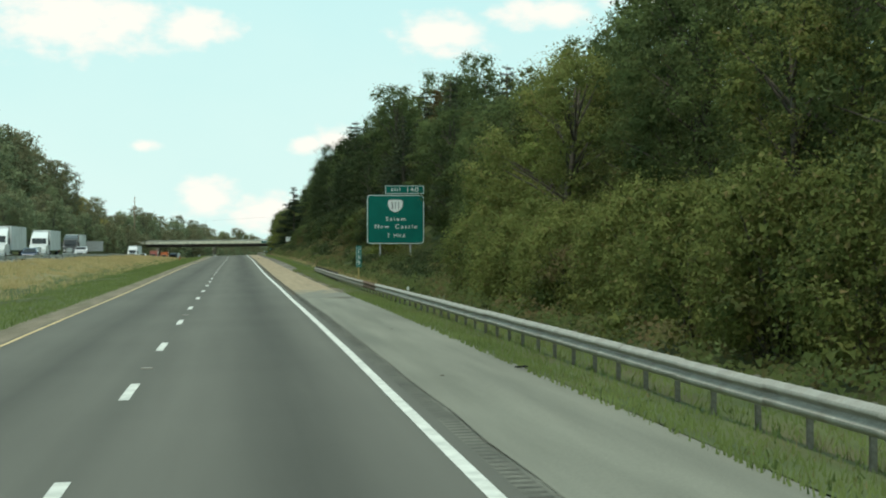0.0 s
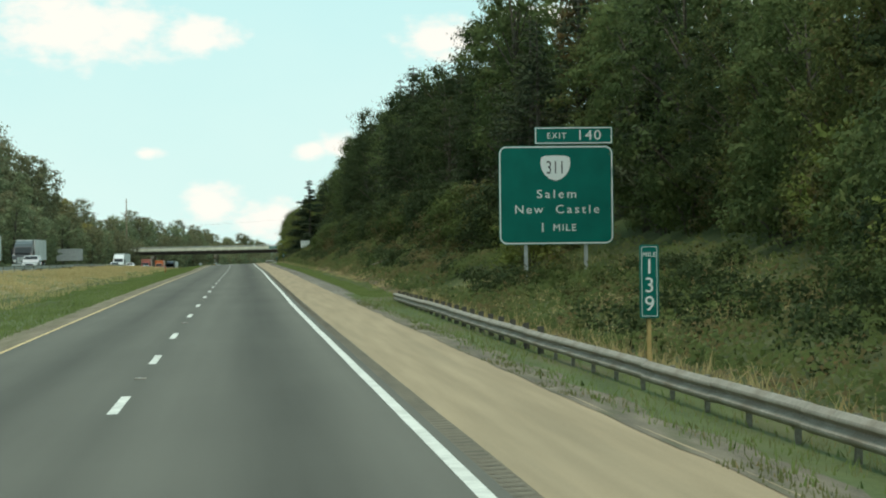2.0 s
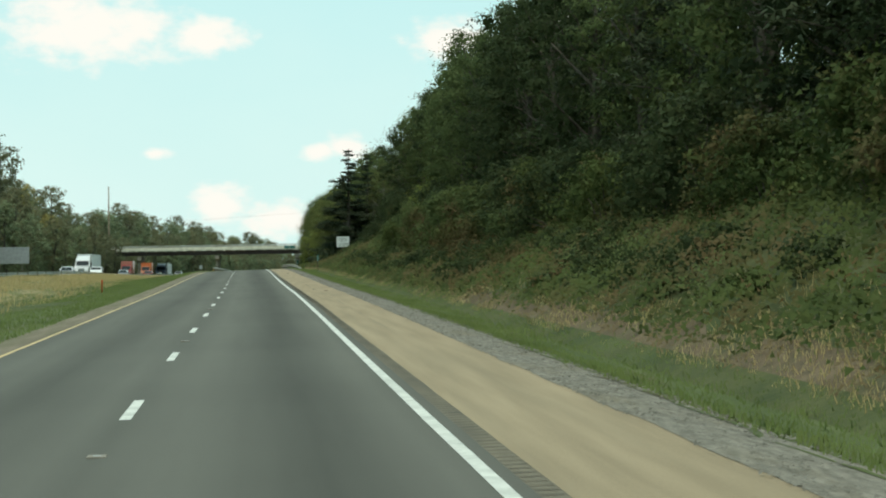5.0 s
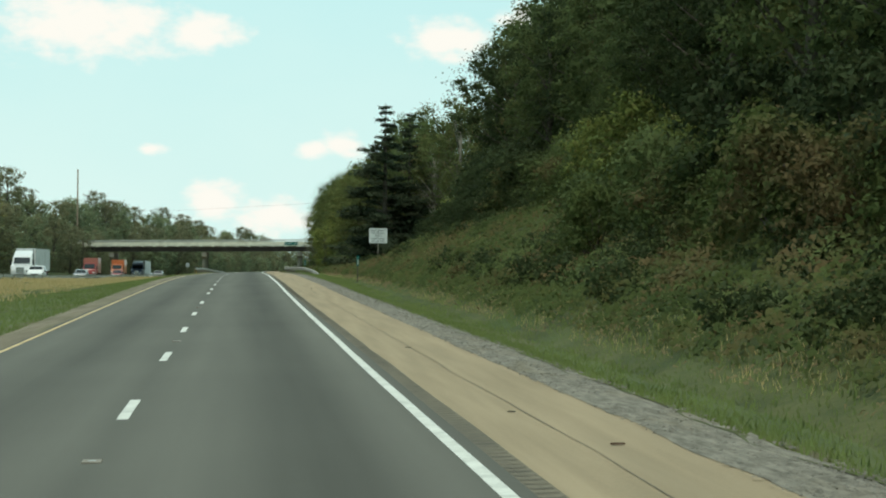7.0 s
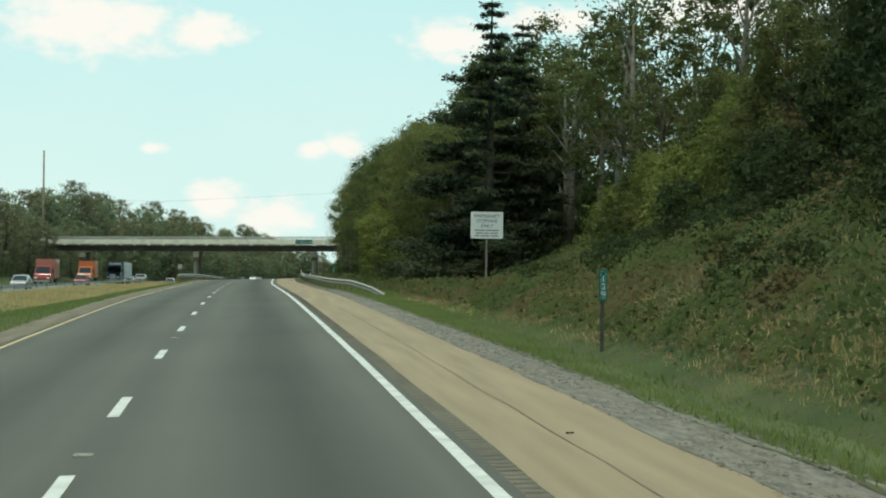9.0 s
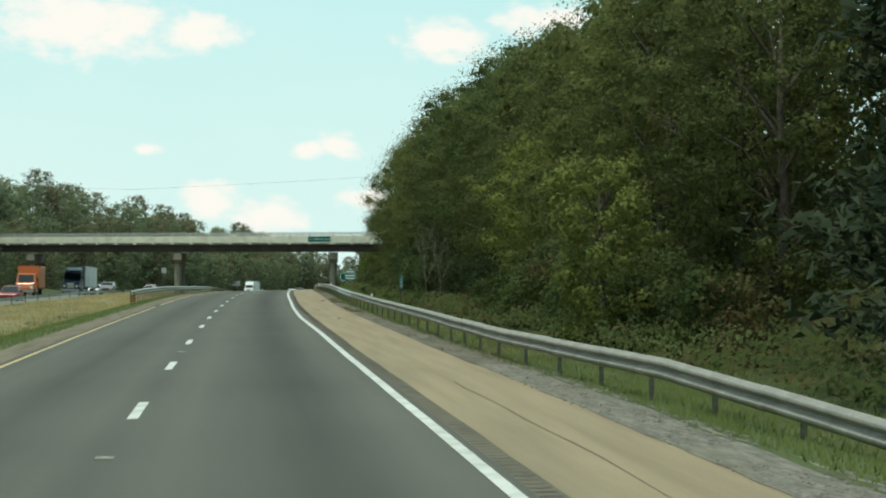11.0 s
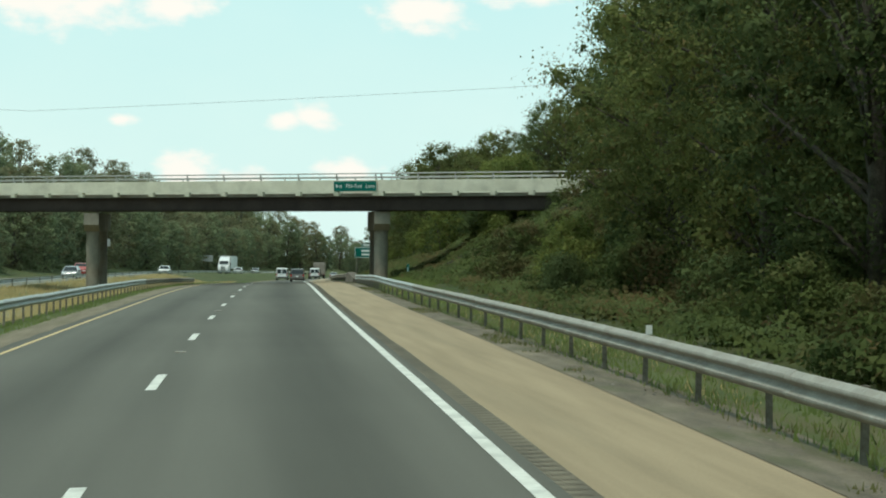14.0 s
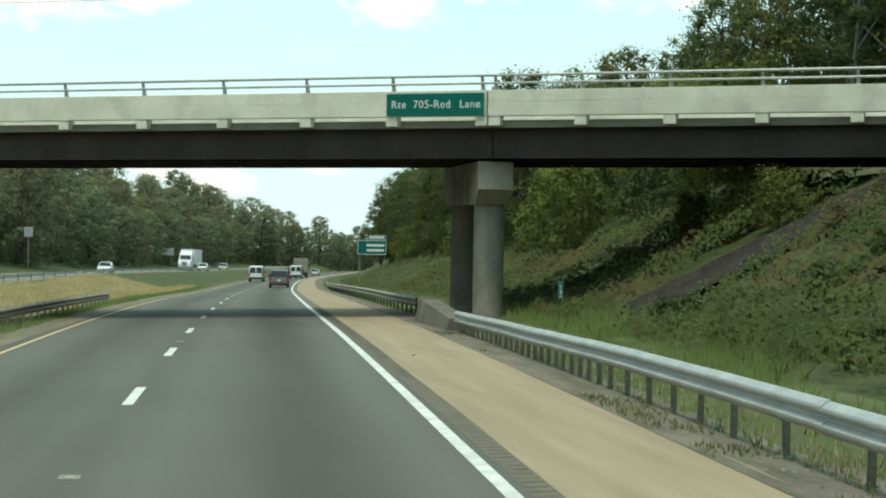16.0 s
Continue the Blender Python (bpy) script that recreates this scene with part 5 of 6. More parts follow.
row([SHRUBS[0], SHRUBS[3], SHRUBS[1]], 90, 118, 3.2, 16.2, 17.0, (0.9, 1.25), group=EDGE)
row([SHRUBS[0], SHRUBS[3], SHRUBS[2]], 118, 150, 5.0, 17.0, 17.8, (0.7, 1.0), group=EDGE)
row([DARK[0], OAKS[1], OAKS[0]], 94, 122, 4.6, 16.6, 17.8, (0.55, 0.7))
row([OAKS[0], OAKS[1], OAKS[4], OAKS[2], PINES[1]], 26, 60, 5.2, 16, 18, (0.7, 0.9))
row([OAKS[0], OAKS[1], OAKS[4], OAKS[2], PINES[1]], 60, 112, 5.2, 16.4, 18.4, (0.56, 0.74))
row([OAKS[0], OAKS[1], OAKS[4], OAKS[2]], 115, 152, 5.0, 17, 19, (0.66, 0.82))
row([BACK[0], BACK[1], PINES[1], BACK[2]], 30, 103, 6.5, 20, 25, (0.6, 0.8))
row([BACK[0], BACK[1], PINES[1], BACK[2]], 117, 170, 6.5, 20, 25, (0.56, 0.74))
# bank and trees above it
row([SHRUBS[0], SHRUBS[0], SHRUBS[4]], 146, 302, 4.0, 11.0, 12.2, (0.85, 1.3), group=EDGE)
row([SHRUBS[0], SHRUBS[3], SHRUBS[1]], 302, 342, 3.6, 13.6, 15.0, (0.7, 1.1), group=EDGE)
row([SHRUBS[0], SHRUBS[3], SHRUBS[1]], 342, 400, 4.0, 15.4, 17.0, (0.6, 1.0), group=EDGE)
row([DARK[0], DARK[1], PINES[1], DARK[1], DARK[0], OAKS[2], PINES[0]], 150, 290, 4.6, 13.6, 15.6, (0.62, 0.84))
row([OAKS[0], DARK[1], OAKS[1], OAKS[2], DARK[0], OAKS[4], PINES[1]], 290, 366, 4.6, 16.4, 18.4, (0.62, 0.80))
row([DARK[0], BACK[0], BACK[1], DARK[1]], 292, 366, 4.0, 18.6, 20.5, (0.72, 0.86))
row([OAKS[1], OAKS[4], OAKS[3]], 362, 404, 3.4, 17.4, 19.5, (0.42, 0.56))
row([BACK[0], BACK[1], BACK[2], BACK[0]], 156, 366, 4.6, 18, 23, (0.72, 0.90))
row([THIN[0], THIN[1], THIN[0], BARE[1]], 358, 430, 2.8, 18, 24, (0.75, 1.0))
row([SHRUBS[0], SHRUBS[3]], 370, 430, 5.0, 19.5, 22, (0.9, 1.3), group=EDGE)
row([OAKS[1], OAKS[3]], 374, 404, 5.0, 16.4, 17.6, (0.34, 0.46))
row([RUST_BUSH, SHRUBS[0], SHRUBS[3]], 240, 300, 3.0, 9.6, 11.4, (0.7, 1.05), group=EDGE)
for u, s, k in ((17.3, 134, 1.0), (18.6, 141, 0.98), (20.5, 124, 0.92), (16.9, 150, 0.92), (19.8, 131, 0.88)):
    plant(PINES[1], u, s, k, 1.0, group=WOOD)
plant(BIG_PINE, 13.2, 416, 1.03, 1.0, group=WOOD)
plant(BIG_PINE, 16.4, 425, 0.95, 1.0, group=WOOD)
plant(OAKS[3], 8.4, 432, 0.52, 1.0, group=WOOD)
# behind the second guard rail
row([SHRUBS[0], SHRUBS[3], SHRUBS[2]], 426, 560, 4.2, 8.8, 9.8, (0.55, 0.85), group=EDGE, clear=((468, 484),))
row([FINE_MIX, FINE_OAK, FINE_MIX, FINE_OAK, FINE_MIX], 436, 520, 4.2, 12.0, 13.6, (0.8, 1.0))
row([SHRUBS[3], SHRUBS[3], SHRUBS[0]], 436, 520, 2.9, 10.2, 11.2, (0.8, 1.2), group=EDGE, clear=((455, 486),))
row([OAKS[1], OAKS[4], FINE_MIX, FINE_MIX], 520, 566, 4.6, 14.8, 16.6, (0.88, 1.05))
row([BACK[0], BACK[1]], 430, 566, 5, 16.5, 21, (0.85, 1.1))
for kind, u, s, k in ((FINE_MIX, 13.2, 549, 0.96), (FINE_MIX, 12.7, 541, 0.96), (FINE_OAK, 12.4, 532, 0.92), (THIN[0], 26.0, 640, 0.72), (THIN[1], 28.5, 643, 0.85)):
    plant(kind, u, s, k, 1.0, group=WOOD)
plant(YOUNG, 10.9, 456.5, 0.9, 1.0, group=WOOD)
plant(BARE[0], 7.8, 471.5, 0.24, 1.6, group=WOOD)
plant(BARE[1], 8.25, 472.4, 0.24, 1.6, group=WOOD)
plant(BARE[0], 8.6, 473.0, 0.2, 1.8, group=WOOD)
row([SHRUBS[0], SHRUBS[1], SHRUBS[3]], 137.5, 163.5, 2.8, 11.8, 15.5, (0.6, 0.95), group=EDGE)
row([OAKS[0], DARK[0], OAKS[4], OAKS[1]], 568, 596, 3.2, 21.0, 24.0, (0.74, 0.92))
for u, s, k in ((17.6, 606.0, 0.6), (18.8, 604.5, 0.8)):
    plant(SHRUBS[0], u, s, k, 1.0, group=EDGE)
for u, s, k in ((13.6, 94.0, 0.9), (14.4, 97.5, 1.1), (15.2, 101.5, 1.15)):
    plant(SHRUBS[1] if s < 95 else SHRUBS[3], u, s, k, 1.0, group=EDGE)
row([SHRUBS[0], SHRUBS[3], SHRUBS[0]], 520, 562, 3.0, 9.6, 13.0, (0.4, 0.8), group=EDGE)
# embankment at the bridge and past it
row([SHRUBS[2], SHRUBS[0], SHRUBS[1]], 560, 588, 3.0, 9.6, 12.5, (0.5, 0.85), group=EDGE)
row([SHRUBS[2], SHRUBS[0], SHRUBS[3]], 562, 590, 3.0, 12.5, 16, (0.6, 1.0), group=EDGE)
row([SHRUBS[2], SHRUBS[1]], 610, 626, 2.0, 10, 16, (0.35, 0.6), group=EDGE)
row([SHRUBS[1], SHRUBS[0], SHRUBS[3]], 626, 664, 2.9, 12.5, 20, (0.9, 1.3), group=EDGE)
row([OAKS[0], BACK[0], OAKS[4]], 638, 666, 2.6, 22.5, 30, (0.5, 0.66))
row([OAKS[3], SHRUBS[1], OAKS[1]], 634, 700, 5.0, 16, 20, (0.45, 0.68))
row([BACK[0], BACK[1], OAKS[2]], 700, 900, 6.0, 15.5, 20, (0.55, 0.72))
row([SHRUBS[3], SHRUBS[1], OAKS[1]], 664, 800, 7, 13.5, 16.5, (0.8, 1.1))
row([BACK[0], BACK[1]], 750, 1000, 9.5, 13, 17, (0.55, 0.75))
kept_draws = rnd.getstate()
# low crowns that just clear the bridge, and the bush that hides its end
row([OAKS[3], OAKS[1], OAKS[0]], 648, 672, 2.2, 16, 20, (0.58, 0.70))
row([OAKS[1], BACK[1], OAKS[0]], 672, 712, 2.8, 14.5, 24, (0.6, 0.74))
row([DARK[0], OAKS[4], BACK[0]], 636, 662, 5.0, 27, 33, (0.85, 1.1))
for u, s, k in ((18.6, 598.0, 0.85), (19.8, 596.5, 0.95), (19.6, 600.0, 0.8)):
    plant(SHRUBS[3] if k > 1 else SHRUBS[0], u, s, k, 1.0, group=EDGE)
row([SHRUBS[3], SHRUBS[3], SHRUBS[0]], 322, 372, 3.4, 14.6, 16.4, (0.6, 1.0), group=EDGE)
for kind, u, s, k in ((OAKS[4], 17.4, 576, 0.66), (OAKS[0], 18.6, 583, 0.74), (OAKS[4], 20.4, 590, 0.74), (OAKS[3], 16.6, 569, 0.75), (OAKS[0], 22.6, 596, 0.76), (THIN[0], 24, 585, 0.85)):
    plant(kind, u, s, k, 1.0, group=WOOD)
# bushes in the shade-darkened leaf, for the dark under the trees
for u, s, k in ((14.0, 334, 1.1), (13.6, 338, 1.15), (14.6, 341, 1.3), (13.6, 345, 1.1), (14.8, 348, 1.3), (14.2, 352, 1.1), (15.2, 356, 1.3), (14.9, 361, 1.15),
                (12.6, 337, 0.7), (12.2, 341, 0.65), (13.0, 344, 0.8), (12.0, 348, 0.6), (12.9, 352, 0.75), (12.4, 357, 0.65), (13.2, 362, 0.8), (12.6, 368, 0.7), (10.9, 461, 0.9), (11.3, 465, 1.1), (10.8, 469, 0.95), (11.2, 473, 1.1), (11.0, 477, 1.0), (10.7, 481, 0.9)):
    plant(SHRUBS[4], u, s, k, 1.0, group=EDGE)
# dense bushes crowding the first rail
for u, s, k in ((13.8, 95.0, 1.2), (13.2, 92.6, 0.95), (15.2, 98.6, 1.3), (14.2, 100.6, 0.8), (15.8, 100.4, 1.4), (16.2, 104.5, 1.2)):
    plant(SHRUBS[3] if k > 1.2 else SHRUBS[0], u, s, k, 1.0, group=EDGE)
for u, s, k in ((11.8, 91.6, 0.5), (12.2, 94.0, 0.5), (12.9, 97.4, 0.45), (13.4, 99.4, 0.45)):
    plant(SHRUBS[3], u, s, k, 0.95, group=EDGE)
for u, s, k in ((12.2, 86.0, 0.7), (12.5, 90.0, 0.75), (13.0, 94.5, 0.85)):
    plant(SHRUBS[4], u, s, k, 1.0, group=EDGE)
plant(OAKS[3], 15.6, 97.6, 0.52, 1.0, group=WOOD)
# the near end of the woodland across the road
for k in range(15):
    s = 250 + k * 5.6
    plant(rnd.choice(FAR_TREES), -42 - rnd.uniform(0, 5), s, rnd.uniform(0.6, 0.78), 1.0, sink=0.6, group=FARWOOD)
    plant(rnd.choice(FAR_TREES), -53 - rnd.uniform(0, 8), s + 2, rnd.uniform(0.8, 0.98), 1.0, sink=0.6, group=FARWOOD)
for u, s, k, tall in ((-42.0, 540, 0.8, 1.1), (-55, 590, 0.9, 1.35)):
    plant(VINE_TREE, u, s, k, tall, group=FARWOOD)
rnd.setstate(kept_draws)
# far woodland on the left, its distance haze put into the leaf colours
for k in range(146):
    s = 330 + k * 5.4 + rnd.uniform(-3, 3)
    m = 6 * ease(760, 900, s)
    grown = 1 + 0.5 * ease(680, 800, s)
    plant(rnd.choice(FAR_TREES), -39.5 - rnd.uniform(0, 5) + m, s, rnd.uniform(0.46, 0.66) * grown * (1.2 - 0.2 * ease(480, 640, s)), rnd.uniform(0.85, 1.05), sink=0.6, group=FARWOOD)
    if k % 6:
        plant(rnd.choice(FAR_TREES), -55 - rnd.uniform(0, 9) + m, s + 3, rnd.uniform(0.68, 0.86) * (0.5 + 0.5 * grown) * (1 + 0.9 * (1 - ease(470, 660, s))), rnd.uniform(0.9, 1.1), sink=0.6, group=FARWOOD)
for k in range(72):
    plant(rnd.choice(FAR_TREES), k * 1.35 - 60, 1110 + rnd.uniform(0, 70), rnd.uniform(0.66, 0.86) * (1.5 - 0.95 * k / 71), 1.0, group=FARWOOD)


# ---------------------------------------------------------------- undergrowth and grass
def mound(u, s, seed):
    """How high the growth stands, from thin (0.1) to full (about 1.2)."""
    k = 0.45 + 0.55 * noise.noise((u * 0.42, s * 0.36, seed * 3.7)) + 0.42 * noise.noise((u * 1.3, s * 1.15, seed)) + 0.16 * noise.noise((u * 3.4, s * 3.1, seed + 9.3))
    return max(k, 0.1)


def scattered(name, zones, mat, label, tall, size, seed, ratio=0.5, upright=0.9, patchy=0.0):
    """Low leaves over swelling mounds of growth: zones are (u0, u1, s0, s1, leaves per square metre)."""
    rng = np.random.default_rng(seed)
    cs, lump = [], []
    for u0, u1, s0, s1, dens in zones:
        n = int((u1 - u0) * (s1 - s0) * dens)
        for u, s, r in zip(rng.uniform(u0, u1, n), rng.uniform(s0, s1, n), rng.uniform(0, 1, n)):
            k = mound(u, s, seed)
            if patchy and k < patchy:
                continue
            q = ground(u, s)
            cs.append((q.x, q.y, q.z + 0.03 + (1 - 0.6 * r * r) * tall * k))
            gu, gs = mound(u + 0.2, s, seed) - k, mound(u, s + 0.2, seed) - k
            lump.append((-gu * tall * 5, -gs * tall * 5, 1.0))
    c = np.array(cs)
    sw = np.array(lump) + np.array((-0.25, -0.3, 0.0)) + rng.normal(size=c.shape) * 0.22
    nr = sw * 0.6 + rng.normal(size=c.shape) * 0.45 + np.array((-0.3, -0.5, 0.3 * upright))
    if tall < 0.05:
        nr = rng.normal(size=c.shape) * 0.16 + np.array((-0.1, -0.2, 1.0))
    me = leaf_cloud(name, c, nr, rng.uniform(size[0], size[1], len(c)), mat, ratio, seed, sw if tall > 0.05 else None)
    return tagged(new(name, me), label, "undergrowth", "", "stuff")


def thicket(name, stretches, mat, label, size, seed, clumps=11, per=46):
    """Low weed bushes crowding stretches of ground: (u0, u1, s0, s1, how many)."""
    rng = np.random.default_rng(seed)
    cs, ns, zs, ws = [], [], [], []
    for u0, u1, s0, s1, count in stretches:
        for u, s in zip(rng.uniform(u0, u1, count), rng.uniform(s0, s1, count)):
            k = rng.uniform(*size)
            q = (np.arange(clumps) + 0.5) / clumps
            a = np.arange(clumps) * 2.4 + rng.uniform(0, 6)
            r = 1.15 * k * np.sqrt(np.maximum(1 - (q * 0.9) ** 2, 0.05)) * rng.uniform(0.35, 1.0, clumps)
            spots = np.stack([r * np.cos(a), r * np.sin(a), k * (0.1 + 0.95 * q)], 1)
            c, nr, sz, sw = clumped(rng, spots, rng.uniform(0.28, 0.45, clumps) * k, per, size=(0.06, 0.14), heart=8)
            cs.append(c + np.array(ground(u, s, -0.05)))
            ns.append(nr)
            zs.append(sz)
            ws.append(sw)
    me = leaf_cloud(name, np.concatenate(cs), np.concatenate(ns), np.concatenate(zs), mat, 0.62, seed, np.concatenate(ws))
    return tagged(new(name, me), label, "undergrowth", "", "stuff")


def grassed(name, zones, mat, label, high, width, seed, bend=0.35, patchy=0.0):
    """Single upright blades over stretches of ground."""
    rng = np.random.default_rng(seed)
    pts = []
    for u0, u1, s0, s1, dens in zones:
        n = int((u1 - u0) * (s1 - s0) * dens)
        for u, s in zip(rng.uniform(u0, u1, n), rng.uniform(s0, s1, n)):
            k = 0.5 + 0.6 * noise.noise((u * 0.4, s * 0.2, seed * 1.3)) + 0.3 * noise.noise((u * 1.5, s * 0.9, seed))
            if patchy and k < patchy:
                continue
            q = ground(u, s)
            pts.append((q.x, q.y, q.z, 0.55 + 0.6 * k))
    p = np.array(pts)
    n = len(p)
    a = rng.uniform(0, math.pi, n)
    h = rng.uniform(high[0], high[1], n) * np.clip(p[:, 3], 0.3, 1.4)
    w = rng.uniform(width[0], width[1], n)
    dx, dy = np.cos(a) * w / 2, np.sin(a) * w / 2
    v = np.empty((n, 3, 3))
    v[:, 0] = p[:, :3] + np.stack([-dx, -dy, np.full(n, -0.02)], 1)
    v[:, 1] = p[:, :3] + np.stack([dx, dy, np.full(n, -0.02)], 1)
    v[:, 2] = p[:, :3] + np.stack([rng.normal(size=n) * bend * h, rng.normal(size=n) * bend * h, h], 1)
    turned = np.cross(v[:, 1] - v[:, 0], v[:, 2] - v[:, 0])[:, 1] > 0
    v[turned] = v[turned][:, ::-1]
    me = bpy.data.meshes.new(name)
    me.vertices.add(3 * n)
    me.vertices.foreach_set("co", v.reshape(-1))
    me.loops.add(3 * n)
    me.loops.foreach_set("vertex_index", np.arange(3 * n, dtype=np.int32))
    me.polygons.add(n)
    me.polygons.foreach_set("loop_start", np.arange(0, 3 * n, 3, dtype=np.int32))
    me.polygons.foreach_set("use_smooth", np.ones(n, dtype=bool))
    me.update(calc_edges=True)
    face = np.cross(v[:, 1] - v[:, 0], v[:, 2] - v[:, 0])
    face /= np.linalg.norm(face, axis=1, keepdims=True) + 1e-9
    w = face * 0.25 + np.array((0.0, -0.25, 1.0)) + rng.normal(size=(n, 3)) * 0.15
    w /= np.linalg.norm(w, axis=1, keepdims=True)
    me.normals_split_custom_set_from_vertices(np.repeat(w, 3, axis=0).tolist())
    me.materials.append(mat)
    return tagged(new(name, me), label, "grass", "", "stuff")


scattered("bank_undergrowth", [(7.3, 13, 140, 234, 90), (6.8, 7.3, 140, 234, 30), (6.9, 13, 234, 402, 90), (13, 17, 296, 402, 60), (10, 19, 402, 440, 30), (13, 20, 150, 296, 5), (7.0, 10.5, 0, 135, 45), (10.5, 16, 60, 145, 36), (7.4, 10, 404, 560, 45), (10, 15, 404, 520, 8), (10, 16, 520, 560, 70),
                                (8.0, 16.5, 556, 603.2, 95), (8.0, 16.5, 609.8, 640, 80), (8.0, 20, 640, 684, 40), (16.5, 22, 552, 604, 34), (7.0, 14, 684, 780, 10)], LEAF_BANK, "tangled low green and brown undergrowth of the bank", 1.0, (0.06, 0.15), 61, ratio=0.75)
scattered("bank_herbs", [(7.6, 12, 140, 400, 55), (7.0, 9.5, 0, 135, 20), (7.4, 9.6, 420, 600, 60), (8.6, 16, 560, 603, 70), (8.6, 16, 609.5, 640, 60)], LEAF_OAK, "fresh green broad-leaved weeds on the bank", 0.85, (0.05, 0.12), 62, patchy=0.62)
scattered("dead_weeds", [(6.8, 13, 140, 402, 80), (7.4, 9.0, 404, 560, 30), (7.4, 14, 60, 140, 25)], RUSTY, "brown dead weeds and bare stalks on the bank", 0.9, (0.05, 0.14), 67, ratio=0.4, patchy=0.72)
# leaf colour carries the shade that the trees throw on the bank
thicket("weed_thicket", [(7.8, 10.4, 236, 322, 62), (8.2, 10.6, 150, 236, 40), (9.0, 15.0, 326, 404, 56), (11.2, 14.6, 328, 374, 40), (8.6, 11.0, 128, 150, 10), (8.2, 12.5, 66, 104, 30), (12.0, 15.0, 104, 124, 8)], LEAF_DARK, "low weed thickets on the bank in shade-darkened green", (0.55, 1.0), 81)
thicket("pale_weed_thicket", [(7.8, 10.4, 150, 330, 34), (8.4, 15.0, 330, 404, 20), (9.0, 16.0, 560, 604, 40), (7.6, 10.0, 430, 520, 30), (8.6, 14.0, 520, 560, 30), (10.0, 14.0, 96, 130, 16)], LEAF_BANK, "low pale green weed thickets on the bank", (0.45, 0.9), 82)
grassed("verge_grass", [(4.3, 5.3, -10, 63, 90), (5.3, 7.2, -10, 63, 50), (5.3, 7.2, 63, 140, 16), (4.4, 5.3, 63, 140, 18), (5.1, 6.75, 140, 420, 130), (6.7, 8.2, 140, 234, 12), (6.7, 8.4, 234, 400, 75), (6.6, 9.0, 395, 430, 60), (4.8, 7.5, 420, 612, 45), (6.8, 10, 596, 640, 90),
                        (4.9, 8, 612, 760, 20)], GRASS_GREEN, "short green verge grass", (0.06, 0.16), (0.02, 0.05), 63)
scattered("pebbles", [(4.05, 4.7, 128, 142, 45), (4.05, 5.25, 142, 424, 70), (4.3, 4.9, 424, 606, 10)], PEBBLE, "loose grey pebbles strewn beside the shoulder", 0.01, (0.02, 0.06), 69, ratio=0.9, patchy=0.3)
scattered("straw_litter", [(6.6, 7.9, 140, 234, 75), (6.5, 7.4, 234, 330, 35), (6.6, 9.6, 330, 402, 100), (6.4, 8.4, 70, 140, 40)], LITTER, "matted dead straw at the foot of the bank", 0.3, (0.05, 0.13), 70, ratio=0.3, patchy=0.5)
grassed("tall_weeds", [(7.2, 9.6, 588, 622, 40), (6.0, 7.6, 430, 600, 8)], GRASS_GREEN, "tall green grass tufts behind the guard rail", (0.22, 0.5), (0.03, 0.06), 68, patchy=0.35)
grassed("edge_tufts", [(4.12, 4.75, 430, 606, 150), (4.15, 4.7, 66, 134, 110)], GRASS_TUFT, "ragged olive grass tufts along the shoulder's outer edge", (0.03, 0.09), (0.02, 0.045), 72, patchy=0.64)
grassed("rail_grass", [(4.7, 6.6, 424, 606, 60), (4.6, 6.8, -10, 140, 45)], GRASS_TUFT, "uneven olive and tan grass under the guard rail", (0.04, 0.13), (0.012, 0.026), 73, patchy=0.5)
grassed("bank_dry_drifts", [(7.4, 11.5, 330, 404, 46), (7.2, 9.0, 146, 330, 10)], GRASS_DRY, "drifts of tall dry tan grass on the bank", (0.2, 0.5), (0.015, 0.035), 74, patchy=0.58)
grassed("tall_dry_grass", [(7.4, 15, 92, 140, 5), (6.2, 7.6, 80, 134, 14)], GRASS_DRY, "tall dry grass round the sign's posts", (0.3, 0.7), (0.02, 0.045), 71, patchy=0.5)
grassed("dead_bank_grass", [(6.6, 8.2, 140, 234, 100), (6.6, 8.2, 234, 330, 35), (6.6, 9.0, 330, 400, 70), (6.6, 8.8, 70, 142, 40), (9, 13, 100, 150, 30), (5.2, 6.6, 425, 606, 10)], GRASS_DRY, "dry tan dead grass at the foot of the bank", (0.05, 0.2), (0.012, 0.03), 64, patchy=0.5)
grassed("median_green_grass", [(-11.4, -6.5, 20, 420, 30), (-13.6, -11.4, 20, 420, 22), (-13.0, -6.5, 420, 560, 22), (-9.0, -6.5, 560, 760, 22), (-17.5, -13.0, 40, 560, 9)], GRASS_GREEN, "green mown grass of the median", (0.08, 0.18), (0.02, 0.06), 65)
grassed("median_dry_grass", [(-19.2, -12.9, 60, 420, 18), (-12.9, -10.6, 60, 560, 4), (-19.2, -12.6, 420, 560, 13), (-19.2, -8.8, 560, 760, 14)], GRASS_DRY, "tall dry straw-coloured grass of the median", (0.18, 0.5), (0.03, 0.07), 66, patchy=0.4)

# ---------------------------------------------------------------- vehicles
GLASS = plain("dark_glass", (0.015, 0.018, 0.02), 0.08)
TYRE = speckled("tyre_rubber", (0.012, 0.012, 0.012), (0.03, 0.03, 0.03), 8, 40, 0.9)
CHROME = plain("bright_metal", (0.55, 0.55, 0.55), 0.25, 0.9)
TAIL_RED = plain("red_lens", (0.35, 0.015, 0.012), 0.2)
LAMP = plain("clear_lens", (0.75, 0.75, 0.72), 0.15)
BLACK_TRIM = plain("black_trim", (0.02, 0.02, 0.022), 0.5)


